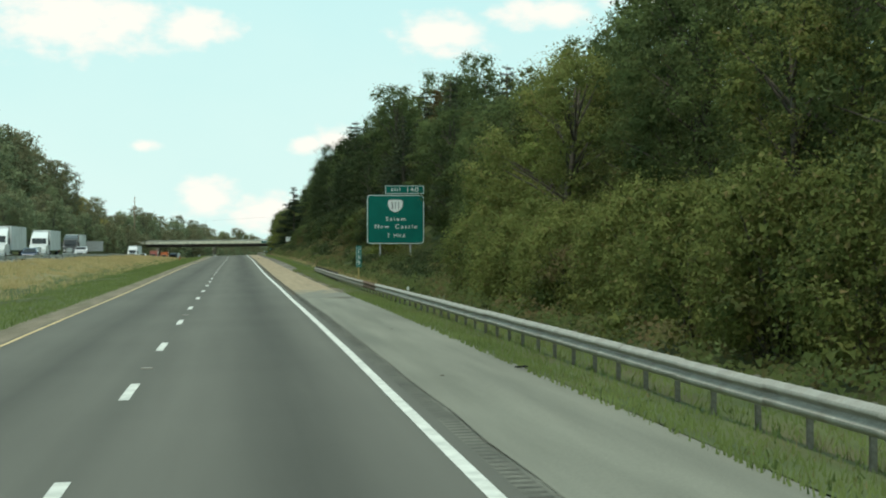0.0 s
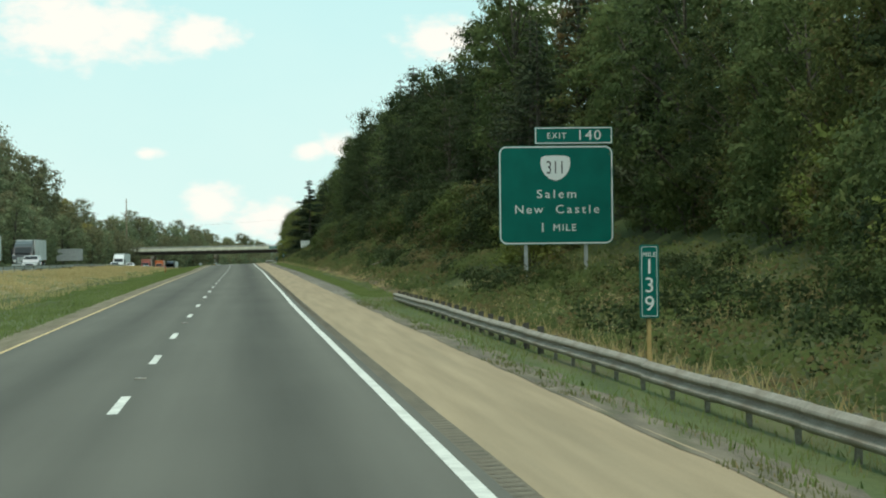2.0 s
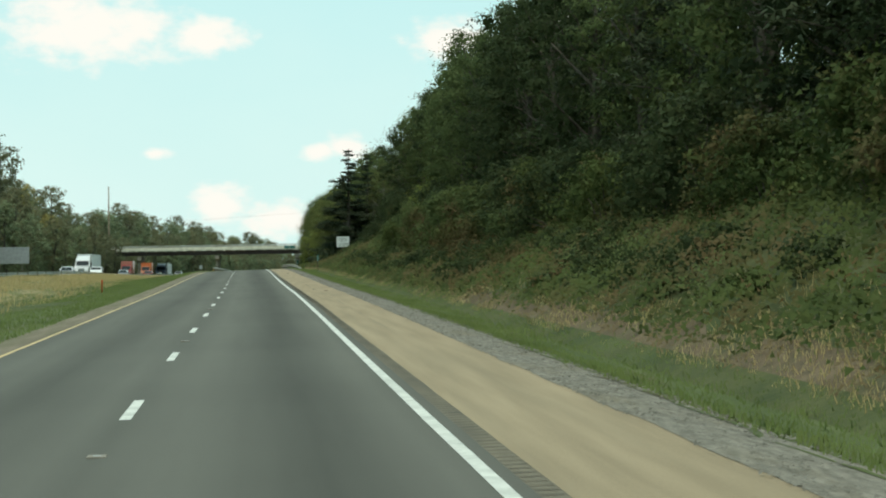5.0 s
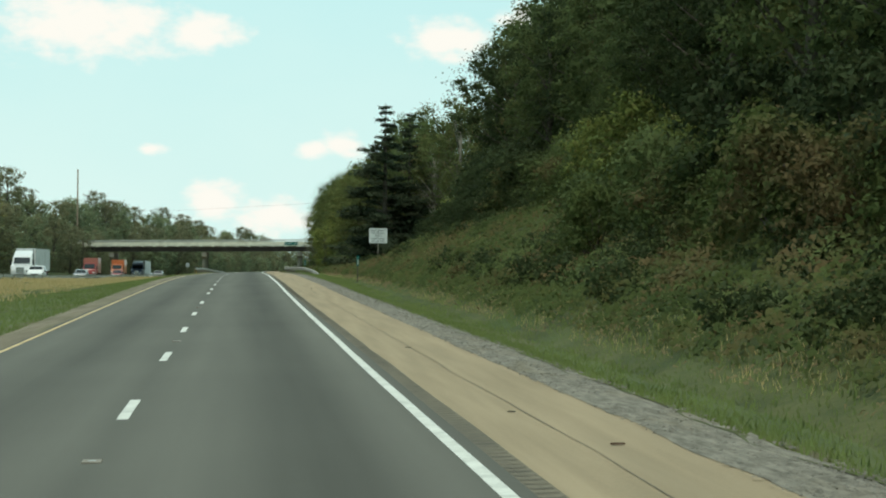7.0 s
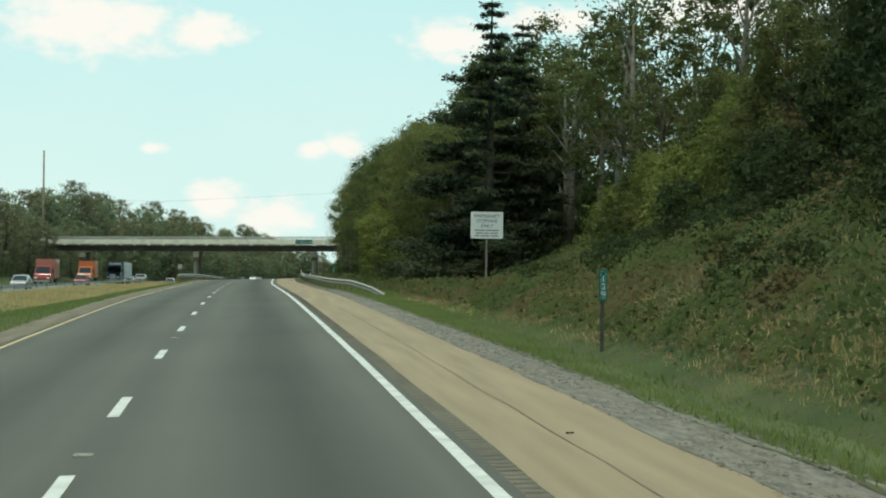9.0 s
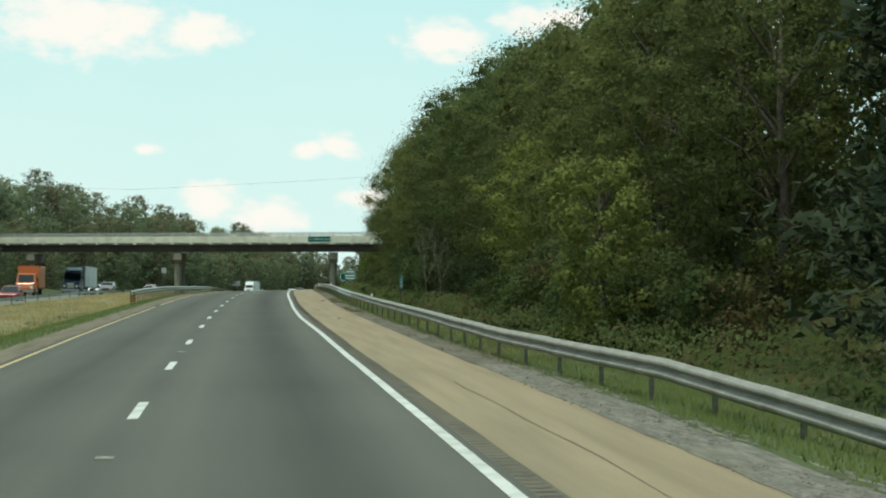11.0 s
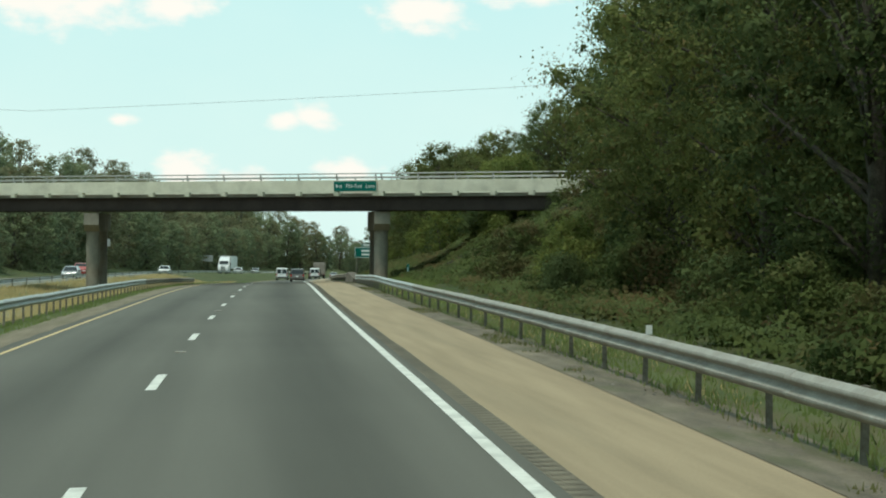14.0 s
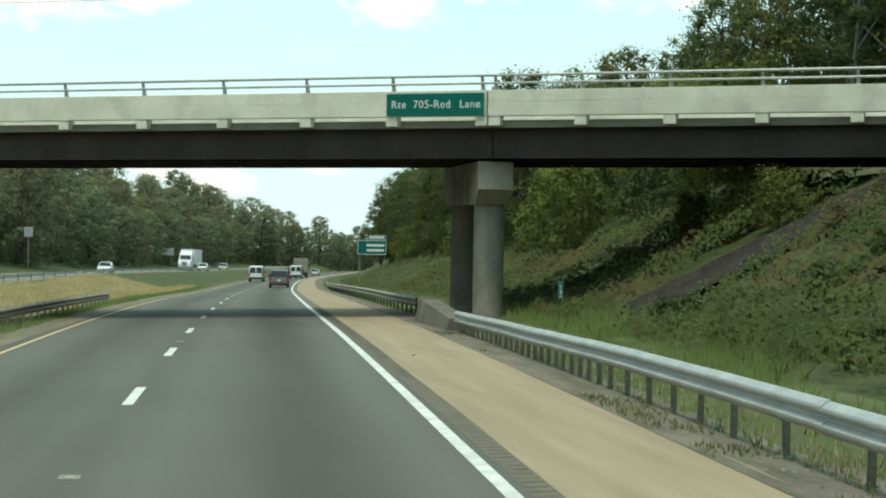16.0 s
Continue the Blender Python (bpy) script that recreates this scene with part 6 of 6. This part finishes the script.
def paint(name, colour, rough=0.3):
    m, n, l, b = material(name, rough)
    c = n.new("ShaderNodeTexCoord")
    t = n.new("ShaderNodeTexNoise")
    t.inputs["Scale"].default_value = 2.5
    l.new(c.outputs["Object"], t.inputs["Vector"])
    mix = n.new("ShaderNodeMix")
    mix.data_type = "RGBA"
    mix.inputs["A"].default_value, mix.inputs["B"].default_value = (*[q * 0.86 for q in colour], 1), (*colour, 1)
    l.new(t.outputs["Fac"], mix.inputs["Factor"])
    l.new(mix.outputs["Result"], b.inputs["Base Color"])
    b.inputs["Coat Weight"].default_value = 0.4
    return m


PAINTS = {"white": paint("white_paint", (0.74, 0.75, 0.74)), "silver": paint("silver_paint", (0.42, 0.43, 0.44), 0.25), "brown_grey": paint("brown_grey_paint", (0.13, 0.115, 0.105)),
          "blue": paint("dark_blue_paint", (0.03, 0.05, 0.11)), "red": paint("red_paint", (0.30, 0.03, 0.025)), "orange": paint("orange_paint", (0.52, 0.15, 0.05)),
          "black": paint("black_paint", (0.02, 0.02, 0.022)), "grey": paint("grey_paint", (0.20, 0.205, 0.21))}
TRAILER = speckled("trailer_skin", (0.52, 0.53, 0.52), (0.68, 0.69, 0.68), 1, 12, 0.5, stain=(0.35, 0.33, 0.3), stain_scale=0.7, stain_amount=0.5)


def hull(profile, half, belt, roof_in):
    """A closed body from a side outline of (y, z); it narrows above the belt line and rounds at its ends."""
    n = len(profile)
    zt = max(z for _, z in profile)
    y0, y1 = min(y for y, _ in profile), max(y for y, _ in profile)
    verts, rows_ = [], (-1.0, -0.9, 0.9, 1.0)
    for k in rows_:
        for y, z in profile:
            w = half - roof_in * ease(belt, zt, z)
            w -= 0.10 * (ease(y1 - 0.5, y1, y) + 1 - ease(y0, y0 + 0.35, y))
            edge = abs(k) == 1.0
            yy = mixed(y, (y0 + y1) / 2, 0.02 if edge else 0.0)
            zz = mixed(z, zt * 0.55, 0.03 if edge else 0.0)
            verts.append((w * k, yy, zz))
    faces = []
    for r in range(3):
        for i in range(n):
            j = (i + 1) % n
            faces.append((r * n + i, r * n + j, (r + 1) * n + j, (r + 1) * n + i))
    faces += [tuple(range(n)), tuple(range(3 * n, 4 * n))[::-1]]
    return verts, faces


def wheel_at(parent, x, y, r, w=0.22):
    v, f = tube([(-w / 2, 0, 0), (-w / 2 + 0.03, 0, 0), (w / 2 - 0.03, 0, 0), (w / 2, 0, 0)], [r * 0.9, r, r, r * 0.9], 18)
    wh = solid("wheel", v, f, TYRE, parent, smooth=True)
    wh.location = (x, y, r)
    side = 1 if x > 0 else -1
    v, f = tube([(side * (w / 2 - 0.02), 0, 0), (side * (w / 2 + 0.012), 0, 0)], [r * 0.6, r * 0.5], 14)
    solid("rim", v, f, CHROME, wh)
    return wh


def pane(parent, name, quad, mat, thick=0.015):
    """A thin slab over four corners."""
    q = [Vector(c) for c in quad]
    nrm = (q[1] - q[0]).cross(q[3] - q[0]).normalized()
    verts = [c + nrm * thick for c in q] + [c - nrm * thick for c in q]
    return solid(name, verts, [(0, 1, 2, 3), (7, 6, 5, 4), (0, 4, 5, 1), (1, 5, 6, 2), (2, 6, 7, 3), (3, 7, 4, 0)], mat, parent)


def light_vehicle(name, label, category, paint_key, length, width, height, kind):
    t = thing(name, Matrix.Identity(4), label, category)
    L, w, h = length / 2, width / 2, height
    belt = h * (0.56 if kind != "van" else 0.52)
    if kind == "van":
        prof = [(-L, 0.38), (-L + 0.02, belt), (-L + 0.10, h * 0.94), (-L + 0.3, h), (L - 1.9, h), (L - 1.55, h * 0.96), (L - 0.85, belt + 0.06), (L - 0.08, belt - 0.14), (L, 0.6), (L - 0.05, 0.36), (L - 0.4, 0.28), (-L + 0.3, 0.30)]
        rear = [(-L + 0.02, belt + 0.06), (-L + 0.10, h * 0.90)]
        front = [(L - 0.92, belt + 0.12), (L - 1.5, h * 0.93)]
        side = (-L + 0.5, L - 1.7, belt + 0.08, h * 0.89)
        ins = 0.12
    elif kind == "minivan":
        prof = [(-L, 0.40), (-L - 0.02, 0.62), (-L + 0.05, belt), (-L + 0.35, h * 0.95), (-L + 0.65, h), (L - 2.2, h), (L - 1.9, h * 0.965), (L - 0.95, belt + 0.02), (L - 0.15, belt - 0.16), (L, 0.55), (L - 0.05, 0.34), (L - 0.5, 0.22), (-L + 0.4, 0.24)]
        rear = [(-L + 0.07, belt + 0.05), (-L + 0.33, h * 0.92)]
        front = [(L - 1.05, belt + 0.06), (L - 1.85, h * 0.94)]
        side = (-L + 0.7, L - 1.9, belt + 0.05, h * 0.90)
        ins = 0.16
    elif kind == "suv":
        prof = [(-L, 0.45), (-L, belt), (-L + 0.28, h * 0.96), (-L + 0.5, h), (L - 2.3, h), (L - 2.05, h * 0.97), (L - 1.35, belt + 0.02), (L - 0.12, belt - 0.08), (L, 0.65), (L - 0.05, 0.42), (L - 0.5, 0.3), (-L + 0.4, 0.32)]
        rear = [(-L + 0.05, belt + 0.05), (-L + 0.27, h * 0.92)]
        front = [(L - 1.42, belt + 0.05), (L - 2.02, h * 0.94)]
        side = (-L + 0.6, L - 2.1, belt + 0.06, h * 0.90)
        ins = 0.16
    else:
        prof = [(-L, 0.42), (-L + 0.03, belt - 0.02), (-L + 0.75, belt + 0.05), (-L + 1.35, h * 0.97), (-L + 1.7, h), (L - 2.2, h), (L - 1.9, h * 0.96), (L - 1.15, belt + 0.03), (L - 0.12, belt - 0.14), (L, 0.5), (L - 0.06, 0.3), (L - 0.5, 0.2), (-L + 0.4, 0.22)]
        rear = [(-L + 0.82, belt + 0.08), (-L + 1.32, h * 0.95)]
        front = [(L - 1.2, belt + 0.08), (L - 1.86, h * 0.94)]
        side = (-L + 1.3, L - 1.8, belt + 0.05, h * 0.91)
        ins = 0.2
    v, f = hull(prof, w, belt, ins)
    solid("body", v, f, PAINTS[paint_key], t, smooth=False)
    wb, wt = w - 0.09, w - ins - 0.10
    if kind == "van":
        for sx in (-1, 1):
            a, b = sorted((sx * 0.06, sx * (wb - 0.08)))
            a2, b2 = sorted((sx * 0.06, sx * (wt - 0.06)))
            pane(t, "rear_window", [(a, rear[0][0] - 0.012, rear[0][1]), (b, rear[0][0] - 0.012, rear[0][1]), (b2, rear[1][0] - 0.012, rear[1][1]), (a2, rear[1][0] - 0.012, rear[1][1])], GLASS)
    else:
        pane(t, "rear_window", [(-wb, rear[0][0] - 0.012, rear[0][1]), (wb, rear[0][0] - 0.012, rear[0][1]), (wt, rear[1][0] - 0.012, rear[1][1]), (-wt, rear[1][0] - 0.012, rear[1][1])], GLASS)
    pane(t, "windscreen", [(wb, front[0][0] + 0.012, front[0][1]), (-wb, front[0][0] + 0.012, front[0][1]), (-wt, front[1][0] + 0.012, front[1][1]), (wt, front[1][0] + 0.012, front[1][1])], GLASS)
    for sx in (-1, 1):
        a, b, z0, z1 = side
        x0, x1 = sx * (w - ins * ease(belt, h, z0) + 0.004), sx * (w - ins * ease(belt, h, z1) + 0.004)
        pane(t, "side_window", [(x0, a, z0), (x0, b + 0.45, z0), (x1, b, z1), (x1, a + 0.12, z1)], GLASS, 0.012)
        part("tail_light", box(sx * (w - 0.15) - 0.10, sx * (w - 0.15) + 0.10, -L - 0.03, -L + 0.08, belt - 0.28, belt + 0.02, 0.015), TAIL_RED, t)
        part("headlight", box(sx * (w - 0.30) - 0.17, sx * (w - 0.30) + 0.17, L - 0.14, L - 0.01, belt - 0.36, belt - 0.18, 0.015), LAMP, t)
        part("mirror", box(sx * (w + 0.09) - 0.09, sx * (w + 0.09) + 0.09, front[0][0] - 0.35, front[0][0] - 0.25, belt + 0.02, belt + 0.2, 0.02), BLACK_TRIM, t)
        for y in (-L + 0.95, L - 0.95):
            wheel_at(t, sx * (w - 0.12), y, 0.33 if kind != "van" else 0.37)
    part("bumper", box(-w + 0.06, w - 0.06, -L - 0.09, -L + 0.1, 0.38, 0.60, 0.03), BLACK_TRIM if kind in ("van", "suv") else PAINTS[paint_key], t)
    part("bumper", box(-w + 0.06, w - 0.06, L - 0.12, L + 0.07, 0.36, 0.58, 0.03), PAINTS[paint_key], t)
    part("grille", box(-w * 0.45, w * 0.45, L - 0.06, L + 0.012, belt - 0.36, belt - 0.2), BLACK_TRIM, t)
    part("number_plate", box(-0.16, 0.16, -L - 0.10, -L - 0.088, 0.62, 0.76), SIGN_WHITE, t)
    return t


def semi_truck(name, label, cab_key, trailer_mat, trailer_len=15.0, trailer_high=4.05):
    """Tractor with a bonnet and a box trailer; the front looks to +y."""
    t = thing(name, Matrix.Identity(4), label, "truck")
    w = 1.22
    prof = [(-2.6, 0.95), (-2.6, 3.2), (-1.6, 3.75), (-0.5, 3.35), (0.25, 2.95), (0.75, 2.05), (2.35, 1.75), (2.6, 1.2), (2.55, 0.55), (-0.5, 0.6)]
    v, f = hull(prof, w, 2.2, 0.12)
    solid("cab", v, f, PAINTS[cab_key], t)
    pane(t, "windscreen", [(1.02, 0.76, 2.14), (-1.02, 0.76, 2.14), (-0.98, 0.32, 2.86), (0.98, 0.32, 2.86)], GLASS, 0.03)
    part("grille", box(-0.5, 0.5, 2.45, 2.64, 0.85, 1.62, 0.03), CHROME, t)
    part("bumper", box(-1.16, 1.16, 2.5, 2.75, 0.38, 0.78, 0.05), CHROME, t)
    for sx in (-1, 1):
        part("headlight", box(sx * 0.82 - 0.2, sx * 0.82 + 0.2, 2.42, 2.62, 1.0, 1.28, 0.03), LAMP, t)
        part("mirror", box(sx * 1.42 - 0.1, sx * 1.42 + 0.1, 0.55, 0.65, 1.9, 2.6, 0.02), BLACK_TRIM, t)
        v, f = tube([(sx * 1.1, -1.7, 1.2), (sx * 1.1, -1.7, 3.9)], [0.08, 0.08], 10)
        solid("exhaust_pipe", v, f, CHROME, t)
        for y in (1.7, -2.9, -4.2):
            wheel_at(t, sx * 1.02, y, 0.5, 0.32)
        for y in (-2.2 - trailer_len + 1.6, -2.2 - trailer_len + 2.9):
            wheel_at(t, sx * 1.02, y, 0.5, 0.5)
        part("fuel_tank", box(sx * 0.95 - 0.3, sx * 0.95 + 0.3, -1.9, -0.6, 0.45, 1.0, 0.08), CHROME, t)
    part("chassis", box(-0.45, 0.45, -5.0, 1.5, 0.62, 0.92), BLACK_TRIM, t)
    bm = box(-1.28, 1.28, -2.9 - trailer_len, -2.9, 1.15, trailer_high, 0.03)
    tr = part("trailer", bm, trailer_mat, t)
    k = -3.4
    while k > -2.9 - trailer_len + 0.3:
        for sx in (-1, 1):
            part("rib", box(sx * 1.29 - 0.012, sx * 1.29 + 0.012, k - 0.03, k + 0.03, 1.2, trailer_high - 0.05), trailer_mat, tr)
        k -= 2.4
    part("under_guard", box(-1.2, 1.2, -2.9 - trailer_len, -2.8 - trailer_len, 0.5, 0.62), BLACK_TRIM, t)
    for sx in (-1, 1):
        part("tail_light", box(sx * 1.05 - 0.12, sx * 1.05 + 0.12, -2.95 - trailer_len, -2.88 - trailer_len, 1.0, 1.14), TAIL_RED, t)
    return t


def box_truck(name, label, cab_key, body_mat):
    t = thing(name, Matrix.Identity(4), label, "truck")
    prof = [(0.9, 0.6), (0.9, 2.55), (1.5, 2.6), (2.35, 2.45), (2.72, 1.55), (3.6, 1.35), (3.75, 0.95), (3.7, 0.45), (1.2, 0.5)]
    v, f = hull(prof, 1.08, 1.6, 0.12)
    solid("cab", v, f, PAINTS[cab_key], t)
    pane(t, "windscreen", [(0.88, 2.72, 1.64), (-0.88, 2.72, 1.64), (-0.84, 2.40, 2.4), (0.84, 2.40, 2.4)], GLASS, 0.03)
    part("cargo_box", box(-1.22, 1.22, -3.9, 0.8, 0.95, 3.45, 0.03), body_mat, t)
    part("bumper", box(-1.05, 1.05, 3.65, 3.85, 0.4, 0.7, 0.04), CHROME, t)
    part("rear_door", box(-1.12, 1.12, -3.93, -3.9, 1.1, 3.35), body_mat, t)
    for sx in (-1, 1):
        part("headlight", box(sx * 0.8 - 0.17, sx * 0.8 + 0.17, 3.6, 3.77, 0.85, 1.08, 0.02), LAMP, t)
        part("tail_light", box(sx * 1.0 - 0.1, sx * 1.0 + 0.1, -3.95, -3.9, 0.8, 0.95), TAIL_RED, t)
        part("mirror", box(sx * 1.25 - 0.09, sx * 1.25 + 0.09, 2.3, 2.4, 1.6, 2.1, 0.02), BLACK_TRIM, t)
        for y in (2.7, -2.4):
            wheel_at(t, sx * 0.92, y, 0.42, 0.3)
    part("chassis", box(-0.45, 0.45, -3.8, 3.0, 0.5, 0.95), BLACK_TRIM, t)
    return t


def parked(ob, u, s, back=False):
    move = 6.0 * ease(760, 900, s) if u < -12 else 0.0
    q = at(u + move, s, far_side(s) if u < -12 else u * FALL)
    pitch_ = math.degrees(math.atan2(line_z(s + 4) - line_z(s - 4), 8))
    turn = -heading(s) + (180 if back else 0)
    ob.matrix_world = Matrix.Translation(q) @ pose(0, 0, 0, 0, 0, turn) @ pose(0, 0, 0, -pitch_ if back else pitch_)
    return ob


# same direction, ahead
parked(light_vehicle("minivan", "dark brown-grey minivan driving on the asphalt", "minivan", "brown_grey", 4.8, 1.92, 1.72, "minivan"), 0.6, 735)
parked(light_vehicle("passenger_van", "white full-size van beside the yellow line", "van", "white", 5.6, 2.02, 2.1, "van"), -3.7, 804)
parked(light_vehicle("passenger_van", "white full-size van ahead of the minivan", "van", "white", 5.6, 2.02, 2.1, "van"), 0.2, 856)
parked(box_truck("box_truck", "grey-brown box truck far down the road", "grey", speckled("truck_box_skin", (0.20, 0.175, 0.15), (0.30, 0.26, 0.22), 1, 10, 0.6)), 0.2, 880)
parked(light_vehicle("suv", "dark sport utility car far ahead", "car", "black", 4.7, 1.9, 1.75, "suv"), -3.6, 925)
parked(light_vehicle("sedan", "silver saloon far down the road", "car", "silver", 4.7, 1.8, 1.45, "sedan"), 0.1, 950)
# opposite carriageway, coming towards
SLOW, FAST = -28.4, -24.7
parked(semi_truck("semi_truck", "white tractor with a long white box trailer", "white", TRAILER), SLOW, 205, True)
parked(semi_truck("semi_truck", "white tractor with a pale box trailer, roof fairing", "white", TRAILER), SLOW, 250, True)
parked(semi_truck("semi_truck", "black tractor with a grey box trailer", "black", TRAILER, 13.5, 3.9), SLOW, 300, True)
parked(semi_truck("semi_truck", "white tractor hauling a weathered trailer", "white", TRAILER), SLOW, 478, True)
parked(box_truck("box_truck", "faded red box truck on the opposite road", "red", paint("faded_red_box", (0.42, 0.16, 0.12), 0.5)), SLOW, 558, True)
parked(box_truck("box_truck", "orange box truck on the opposite road", "orange", PAINTS["orange"]), SLOW, 602, True)
parked(semi_truck("semi_truck", "blue tractor with a white box trailer", "blue", TRAILER, 13.0, 4.0), SLOW, 640, True)
parked(semi_truck("semi_truck", "white tractor with a white box trailer in the bend", "white", TRAILER), SLOW, 905, True)
for key, kind, lane, s, label in (("blue", "sedan", FAST, 206, "blue-grey saloon on the opposite road"), ("silver", "suv", FAST, 276, "silver sport utility car on the opposite road"),
                                  ("white", "sedan", FAST, 418, "white saloon on the opposite road"), ("white", "suv", FAST, 462, "white sport utility car on the opposite road"),
                                  ("grey", "sedan", SLOW, 450, "grey saloon on the opposite road"), ("silver", "sedan", FAST, 512, "silver saloon on the opposite road"),
                                  ("red", "sedan", FAST, 566, "dark red saloon on the opposite road"), ("grey", "suv", FAST, 648, "dark grey sport utility car under the bridge"),
                                  ("white", "sedan", SLOW, 664, "white saloon past the bridge"), ("silver", "sedan", FAST, 706, "silver saloon past the bridge"),
                                  ("red", "suv", SLOW, 742, "red sport utility car past the bridge"), ("white", "sedan", FAST, 803, "white saloon in the bend of the opposite road"),
                                  ("white", "sedan", FAST, 900, "white saloon far off in the bend"), ("silver", "sedan", FAST, 942, "silver saloon far off in the bend")):
    dims = {"sedan": (4.7, 1.8, 1.45), "suv": (4.8, 1.92, 1.78)}[kind]
    parked(light_vehicle(kind, label, "car", key, *dims, kind), lane, s, True)

# ---------------------------------------------------------------- small things on the road
# rumble grooves beside the edge line: flat bars, the grooves' shade in their colour
for first, last, mat in ((-8, 205, speckled("groove_shade_grey", (0.075, 0.073, 0.062), (0.13, 0.127, 0.105), 2, 20, 0.95)),
                         (206, 2112, speckled("groove_shade_grit", (0.095, 0.085, 0.066), (0.165, 0.143, 0.104), 2, 20, 0.95))):
    gv2, gf2 = [], []
    for k in range(first, last):
        s = k * 0.30
        for u, ds in ((2.10, 0), (2.31, 0), (2.31, 0.12), (2.10, 0.12)):
            gv2.append(at(u, s + ds, u * FALL - 0.001))
        q = len(gv2)
        gf2.append((q - 4, q - 3, q - 2, q - 1))
    tagged(solid("rumble_strip", gv2, gf2, mat), "worn rumble grooves beside the edge line, flat bars in a shade tone", "rumble strip", "", "stuff")
# pavement markers in every second gap
k = 1
while k < 60:
    s = 12.192 * (k + 0.5)
    m = thing("pavement_marker", Matrix.Translation(at(-1.83, s, -1.83 * FALL)), "worn flush pavement marker between lane dashes", "road marker", "pavement markers")
    bm = box(-0.10, 0.10, -0.14, 0.14, -0.005, 0.012, 0.005)
    part("casting", bm, OLD_ZINC, m)
    part("lens", box(-0.04, 0.04, -0.03, 0.03, 0.011, 0.015), SIGN_BACK, m)
    k += 2
# long crack along the tan shoulder
pts = [at(3.15 + 0.06 * noise.noise((s * 0.2, 0, 0)) + 0.03 * noise.noise((s, 4, 0)), s, 3.15 * FALL + 0.008) for s in np.arange(215, 420, 1.5)]
cv, cf = [], []
for i, q in enumerate(pts):
    w = 0.006 + 0.004 * noise.noise((i * 0.4, 7, 0))
    cv += [q + Vector((-w, 0, 0)), q + Vector((w, 0, 0))]
    if i:
        cf.append((2 * i - 2, 2 * i - 1, 2 * i + 1, 2 * i))
tagged(solid("shoulder_crack", cv, cf, SEAM), "thin dark lengthwise crack in the tan shoulder", "crack", "", "structure")


def debris(u, s, size, mat, label, seed):
    rng = random.Random(seed)
    t = thing("debris", Matrix.Translation(at(u, s, u * FALL + 0.006)) @ pose(0, 0, 0, 0, 0, rng.uniform(0, 180)), label, "debris")
    bm = box(-size, size, -size * 0.25, size * 0.25, 0.0, size * 0.22, size * 0.06)
    for vtx in bm.verts:
        vtx.co += Vector((rng.uniform(-1, 1), rng.uniform(-1, 1), rng.uniform(0, 0.6))) * size * 0.16
    part("scrap", bm, mat, t)
    return t


for i, (u, s, size) in enumerate(((3.0, 266, 0.05), (3.5, 262, 0.08), (3.1, 281, 0.06), (3.75, 492.5, 0.12), (3.3, 336, 0.06), (2.9, 14, 0.04), (3.2, 458, 0.07), (2.8, 596, 0.05), (4.3, 15, 0.12), (3.4, 29, 0.05))):
    debris(u, s, size, RUST if i % 2 else TYRE, "small scrap of tyre rubber or wood on the shoulder", i)
# fallen grey branches on the bank
fb = thing("fallen_branch", Matrix.Translation(ground(8.0, 164.0, 0.4)) @ Matrix.Scale(0.6, 4), "pale dead branch lying on the bank", "branch")
v, f = joined([tube([(-1.1, 0, -0.1), (0, 0.1, 0.25), (1.0, -0.2, 0.45)], [0.05, 0.04, 0.015], 6), tube([(0, 0.1, 0.25), (0.5, 0.3, 0.7)], [0.03, 0.01], 5)])
solid("limb", v, f, PALE_BARK, fb, smooth=True)
copy_thing(fb, Matrix.Translation(ground(8.3, 473, 0.75)) @ pose(0, 0, 0, 0, 10, 20) @ Matrix.Scale(0.83, 4))
